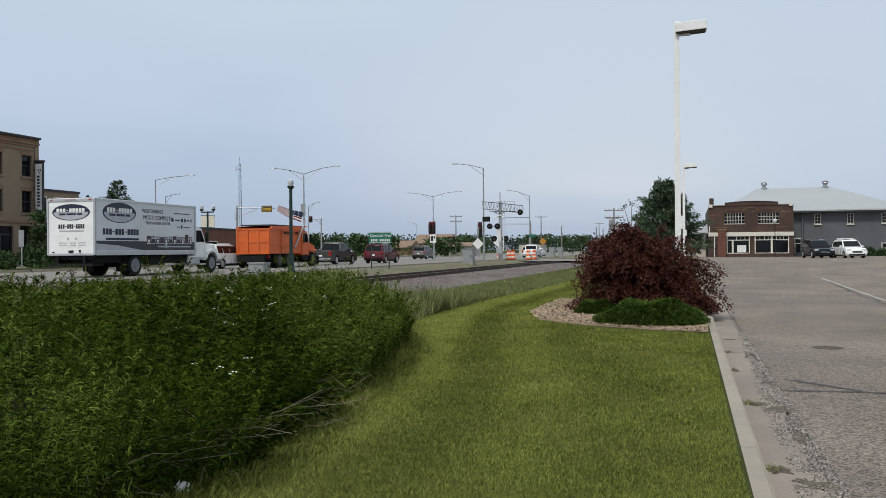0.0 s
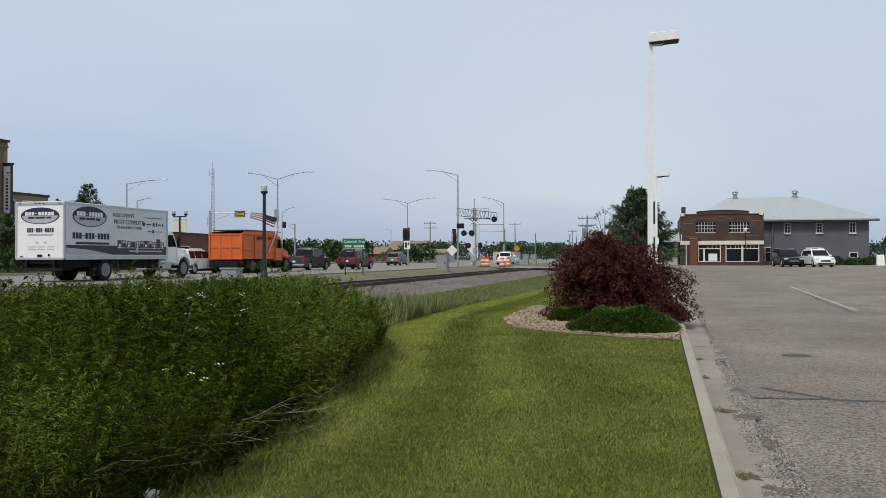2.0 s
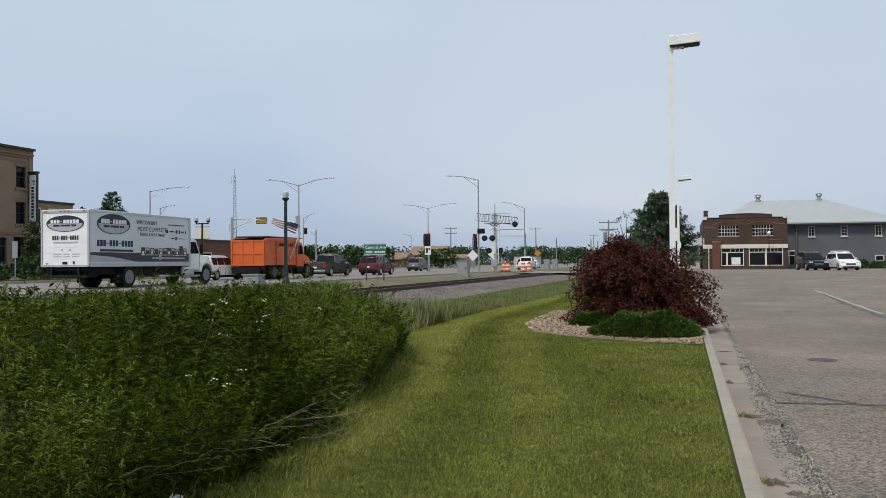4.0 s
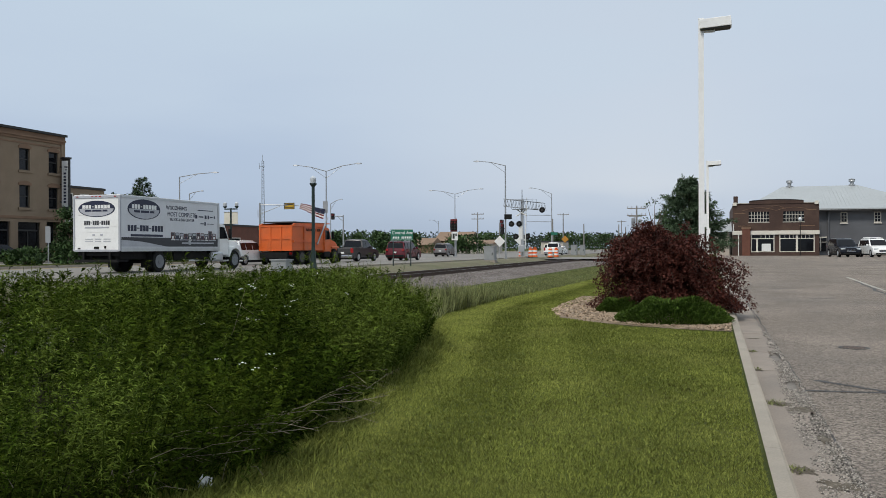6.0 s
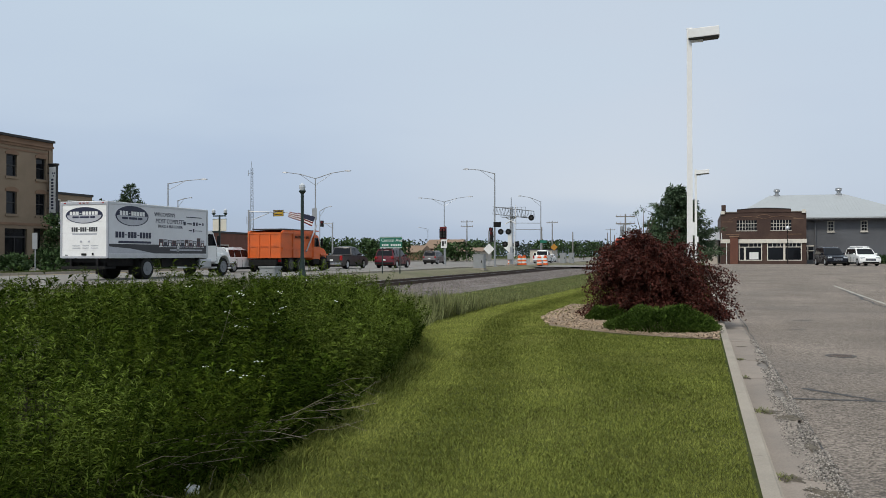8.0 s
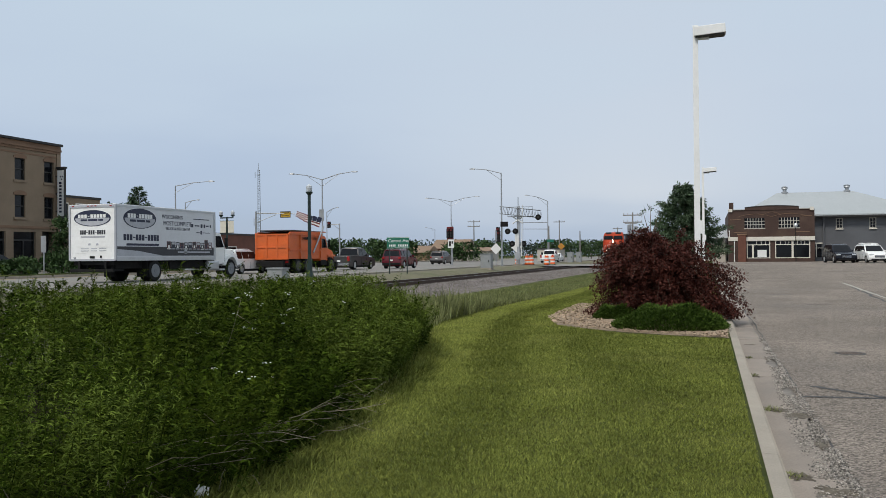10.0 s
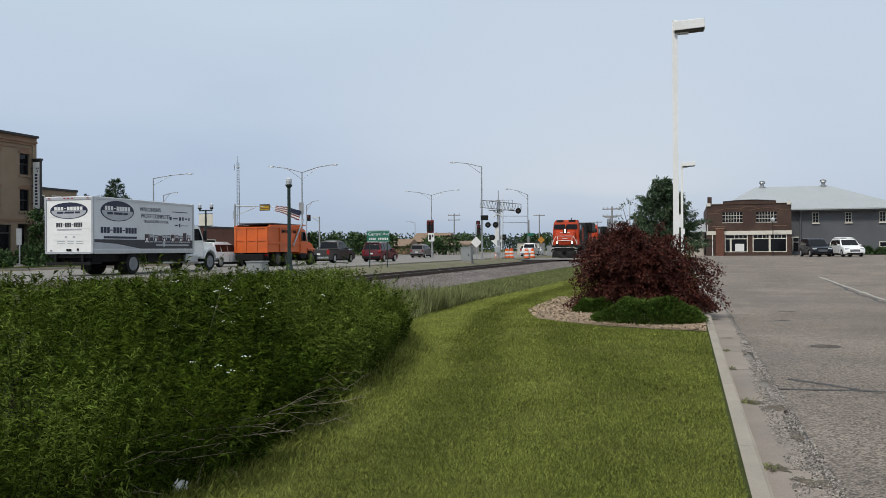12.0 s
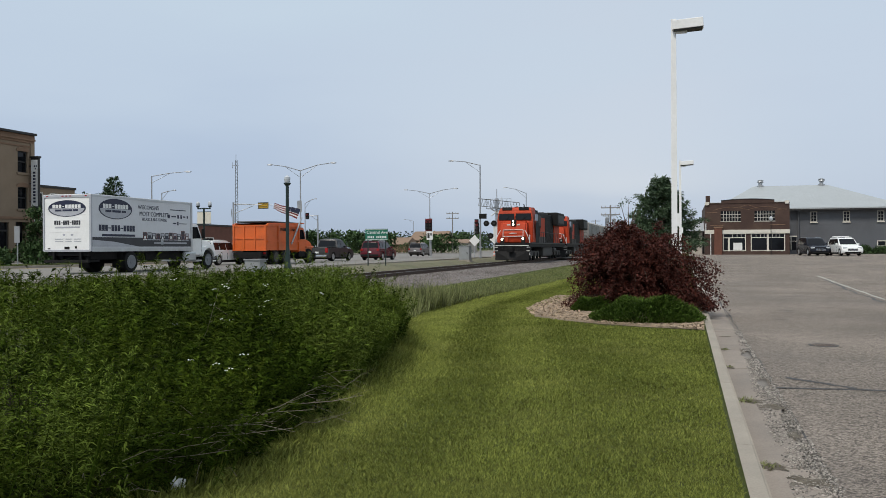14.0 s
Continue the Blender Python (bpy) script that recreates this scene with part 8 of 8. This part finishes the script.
sg2 = thing("traffic_signal", "dark traffic signal on a maroon backplate", "traffic light", pose(-28.8, 95.8, ROAD_Z))
part("pole", rods(((0.0, 0.3, -0.05), (0.0, 0.3, 4.6), 0.08)), M_GALV, sg2)
part("backplate", boxes((-0.62, 0.22, 0.10, 0.16, 3.0, 4.5), bevel=0.02), M_REDSIGN, sg2)
signal_head(sg2, 0.0, -0.02, 3.2)
signal_head(sg2, -0.4, -0.02, 3.2)

# green street-name panel on two posts
ns = thing("street_name_sign", "large green street-name sign with white lettering", "sign", pose(-18.0, 48.6, 0.36, 0, 0, 6))
part("panel", boxes((-0.70, 0.70, -0.03, 0.0, 1.62, 2.30), bevel=0.01), M_SIGNGREEN, ns)
part("panel_border", boxes((-0.68, 0.68, -0.034, -0.03, 2.26, 2.28), (-0.68, 0.68, -0.034, -0.03, 1.64, 1.66)), M_SIGNWHITE, ns)
part("post", boxes((-0.58, -0.52, 0.0, 0.05, -0.05, 2.3)), M_DGREEN, ns)
part("post", boxes((0.52, 0.58, 0.0, 0.05, -0.05, 2.3)), M_DGREEN, ns)
letters("Central Ave", 0.27, pose(-0.62, -0.034, 2.0, 90, 0, 0), ns, "lettering", M_SIGNWHITE)
part("word_bar", boxes(*[(-0.56 + 0.11 * k, -0.49 + 0.11 * k, -0.036, -0.03, 1.73, 1.86) for k in range(11) if k != 4]), M_SIGNWHITE, ns)

# mast arm with a yellow sign
ma = thing("mast_arm_signal", "steel mast arm with a hanging yellow sign", "traffic light", pose(-38.2, 67.0, ROAD_Z + 0.15))
part("pole", rods(((0, 0, -0.05), (0, 0, 5.0), 0.11, 0.08)), M_GALV, ma)
part("arm", rods(((0, 0, 4.85), (1.75, 0.4, 4.8), 0.05), ((0, 0, 4.0), (1.75, 0.4, 4.7), 0.03), ((1.75, 0.4, 4.8), (3.4, 0.8, 4.75), 0.035)), M_GALV, ma)
ys_ = part("yellow_sign", boxes((2.1, 3.1, 0.55, 0.60, 4.42, 4.98), bevel=0.01), M_SIGNYEL, ma)
part("sign_border", boxes((2.1, 3.1, 0.54, 0.549, 4.92, 4.98), (2.1, 3.1, 0.54, 0.549, 4.42, 4.48), (2.1, 2.16, 0.54, 0.549, 4.48, 4.92), (3.04, 3.1, 0.54, 0.549, 4.48, 4.92)), M_SHOPDK, ys_)
part("sign_bar", boxes((2.22, 2.98, 0.54, 0.549, 4.56, 4.62), (2.22, 2.98, 0.54, 0.549, 4.80, 4.88)), M_SHOPDK, ys_)
part("street_plate", boxes((0.1, 0.7, -0.1, -0.07, 2.25, 2.42), (-0.1, 0.4, -0.1, -0.07, 2.6, 2.8)), M_SIGNGREEN, ma)
m2 = thing("mast_arm_signal", "second steel mast arm with a black signal", "traffic light", pose(-41.45, 92.1, ROAD_Z))
part("pole", rods(((0, 0, -0.05), (0, 0, 5.0), 0.11, 0.08)), M_GALV, m2)
part("arm", rods(((0, 0, 4.9), (-1.15, -0.3, 4.9), 0.05), ((0, 0, 4.3), (-0.7, -0.2, 4.85), 0.03)), M_GALV, m2)
signal_head(m2, -1.2, -0.3, 4.5, n=2)
# a striped flag streaming from the twin-arm lamp, in panels that sway
fl = thing("flag", "striped red and white flag streaming in the wind", "flag", pose(-38.2, 80.6, ROAD_Z + 0.15))
FLAG = []
for k in range(6):
    half = 0.52 - 0.045 * k
    pn = part("cloth_panel", boxes((-0.242, 0.242, -0.008, 0.008, -half, half)), M_SIGNWHITE, fl)
    pn.matrix_basis = pose(-0.35 - 0.47 * k, -0.2, 4.55 + 0.15 * k, 0, 18, 0)
    FLAG.append(pn)
    for q in range(4):
        z = half * (-1 + 2 * (2 * q) / 7)
        part("stripe", boxes((-0.243, 0.243, -0.014, -0.009, z, z + half * 2 / 7)), M_REDSIGN, pn)
    if k < 3:
        part("canton", boxes((-0.243, 0.243, -0.020, -0.015, -0.02, half)), M_NAVY, pn)


def lattice_tower(x, y, z, h):
    t = thing("radio_tower", "slim steel lattice radio tower with aerials", "tower", pose(x, y, z))
    legs = [(0.38 * math.cos(a), 0.38 * math.sin(a)) for a in (0.5, 2.6, 4.7)]
    for lx, ly in legs:
        part("leg", rods(((lx, ly, -0.1), (lx * 0.6, ly * 0.6, h), 0.065, 0.05), seg=6), M_GALVDK, t)
    bm = bmesh.new()
    n = 26
    for k in range(n):
        z0, z1 = h * k / n, h * (k + 1) / n
        for i in range(3):
            a, b = legs[i], legs[(i + 1) % 3]
            s0, s1 = 1 - 0.4 * k / n, 1 - 0.4 * (k + 1) / n
            rod(bm, (a[0] * s0, a[1] * s0, z0), (b[0] * s1, b[1] * s1, z1), 0.022, seg=4)
    part("bracing", bm, M_GALVDK, t)
    part("aerial", rods(((0, 0, h), (0, 0, h + 1.2), 0.04), ((-0.7, 0, h - 1.0), (0.5, 0, h - 1.0), 0.04), ((-0.7, 0, h - 1.5), (-0.7, 0, h - 0.4), 0.05), ((-1.0, 0, h - 10), (0, 0, h - 10), 0.04), ((-1.0, 0, h - 10.6), (-1.0, 0, h - 9.2), 0.06)), M_GALV, t)


lattice_tower(-81.0, 143.1, 0.3, 17.8)


def barrel(x, y, z):
    t = thing("traffic_barrel", "orange and white striped roadworks barrel", "traffic barrel", pose(x, y, z), group="roadworks barrels")
    part("foot", lathe(bmesh.new(), [(0.36, 0.0), (0.36, 0.06), (0.30, 0.08)], seg=14), M_BLACK, t)
    for k, (r0, r1) in enumerate(((0.29, 0.28), (0.275, 0.265), (0.26, 0.25), (0.245, 0.235), (0.23, 0.22))):
        part("band", lathe(bmesh.new(), [(r0, 0.08 + 0.19 * k), (r1, 0.265 + 0.19 * k)], seg=14), M_SIGNWHITE if k % 2 else M_BARREL, t)
    part("handle", pipe(bmesh.new(), [(-0.12, 0, 1.03), (-0.1, 0, 1.14), (0.1, 0, 1.14), (0.12, 0, 1.03)], 0.025, 6), M_BARREL, t)
    return t


first_barrel = barrel(-20.3, 93.0, ROAD_Z + 0.012)
for x, y in ((-19.3, 93.4), (-19.05, 94.6), (-17.2, 94.0), (-17.5, 99.5)):
    copy_thing(first_barrel, pose(x, y, (RAIL_Z + 0.05) if x > -18 else ROAD_Z - 0.02))


def cabinet(x, y, z, w, d, h, label):
    t = thing("signal_cabinet", label, "cabinet", pose(x, y, z))
    part("body", boxes((-w / 2, w / 2, -d / 2, d / 2, 0.1, h), bevel=0.02), M_CABINET, t)
    part("plinth", boxes((-w / 2 - 0.06, w / 2 + 0.06, -d / 2 - 0.06, d / 2 + 0.06, -0.1, 0.098)), M_CONC, t)
    part("roof_cap", boxes((-w / 2 - 0.04, w / 2 + 0.04, -d / 2 - 0.04, d / 2 + 0.04, h + 0.002, h + 0.06)), M_CABINET, t)
    dr = part("door", boxes((-w / 2 + 0.06, w / 2 - 0.06, -d / 2 - 0.015, -d / 2 - 0.002, 0.18, h - 0.08)), M_CABINET, t)
    part("handle", boxes((w / 2 - 0.2, w / 2 - 0.14, -d / 2 - 0.04, -d / 2 - 0.015, h * 0.45, h * 0.6)), M_DARK, dr)


cabinet(-17.4, 67.9, 0.40, 0.86, 0.8, 1.2, "grey steel railway signal cabinet beside the track")
cabinet(-18.5, 119.6, 0.36, 0.8, 0.8, 1.5, "grey steel cabinet beyond the crossing")
cabinet(-17.4, 120.0, 0.36, 0.7, 0.7, 1.5, "second grey steel cabinet beyond the crossing")
cabinet(-18.2, 33.8, 0.36, 0.75, 0.6, 0.62, "low grey utility box beside the railway")
car("white_pickup", "white pickup truck beyond the crossing", "truck", pose(-21.6, 118.0, ROAD_Z), 5.6, 1.95, 1.85, M_WHITE, "pickup")
car("far_sedan", "white car beyond the crossing", "car", pose(-24.9, 148.0, 0.3, 0, 0, 180), 4.5, 1.8, 1.5, M_WHITE, "sedan")


# ---- sleepers, one by one ----
bm = boxes((-1.3, 1.3, -0.115, 0.115, -0.16, 0.0), bevel=0.012)
first_sleeper = part("sleeper", bm, M_SLEEPER, track)
for k in range(290):
    o = first_sleeper if k == 0 else new("sleeper", first_sleeper.data)
    o.parent = track
    o.matrix_basis = pose(TRACK_X + rs.normal() * 0.02, 22 + 0.56 * k, RAIL_Z - 0.168 + rs.normal() * 0.004, 0, 0, rs.normal() * 0.6)


# ---- what moves ----
def motions():
    """The train comes down the track towards the camera at a steady 15.2 metres a second; the flag sways."""
    for ob, back in TRAIN:
        walk(ob, [(t, pose(TRACK_X, 69.2 + 15.2 * (14 - t) + back, RAIL_Z)) for t in (0, 3.5, 7, 10.5, 14)])
    # the flag's panels sway one after another
    for k, pn in enumerate(FLAG):
        rows = []
        for q in range(29):
            w = math.sin(2 * math.pi * 0.8 * q * 0.5 - 0.9 * k)
            rows.append((q * 0.5, pose(-0.35 - 0.47 * k, -0.2 + 0.02 * k * w, 4.55 + 0.15 * k + 0.018 * k * w, 0, 18 + 3 * w, 5 * w)))
        walk(pn, rows)


motions()
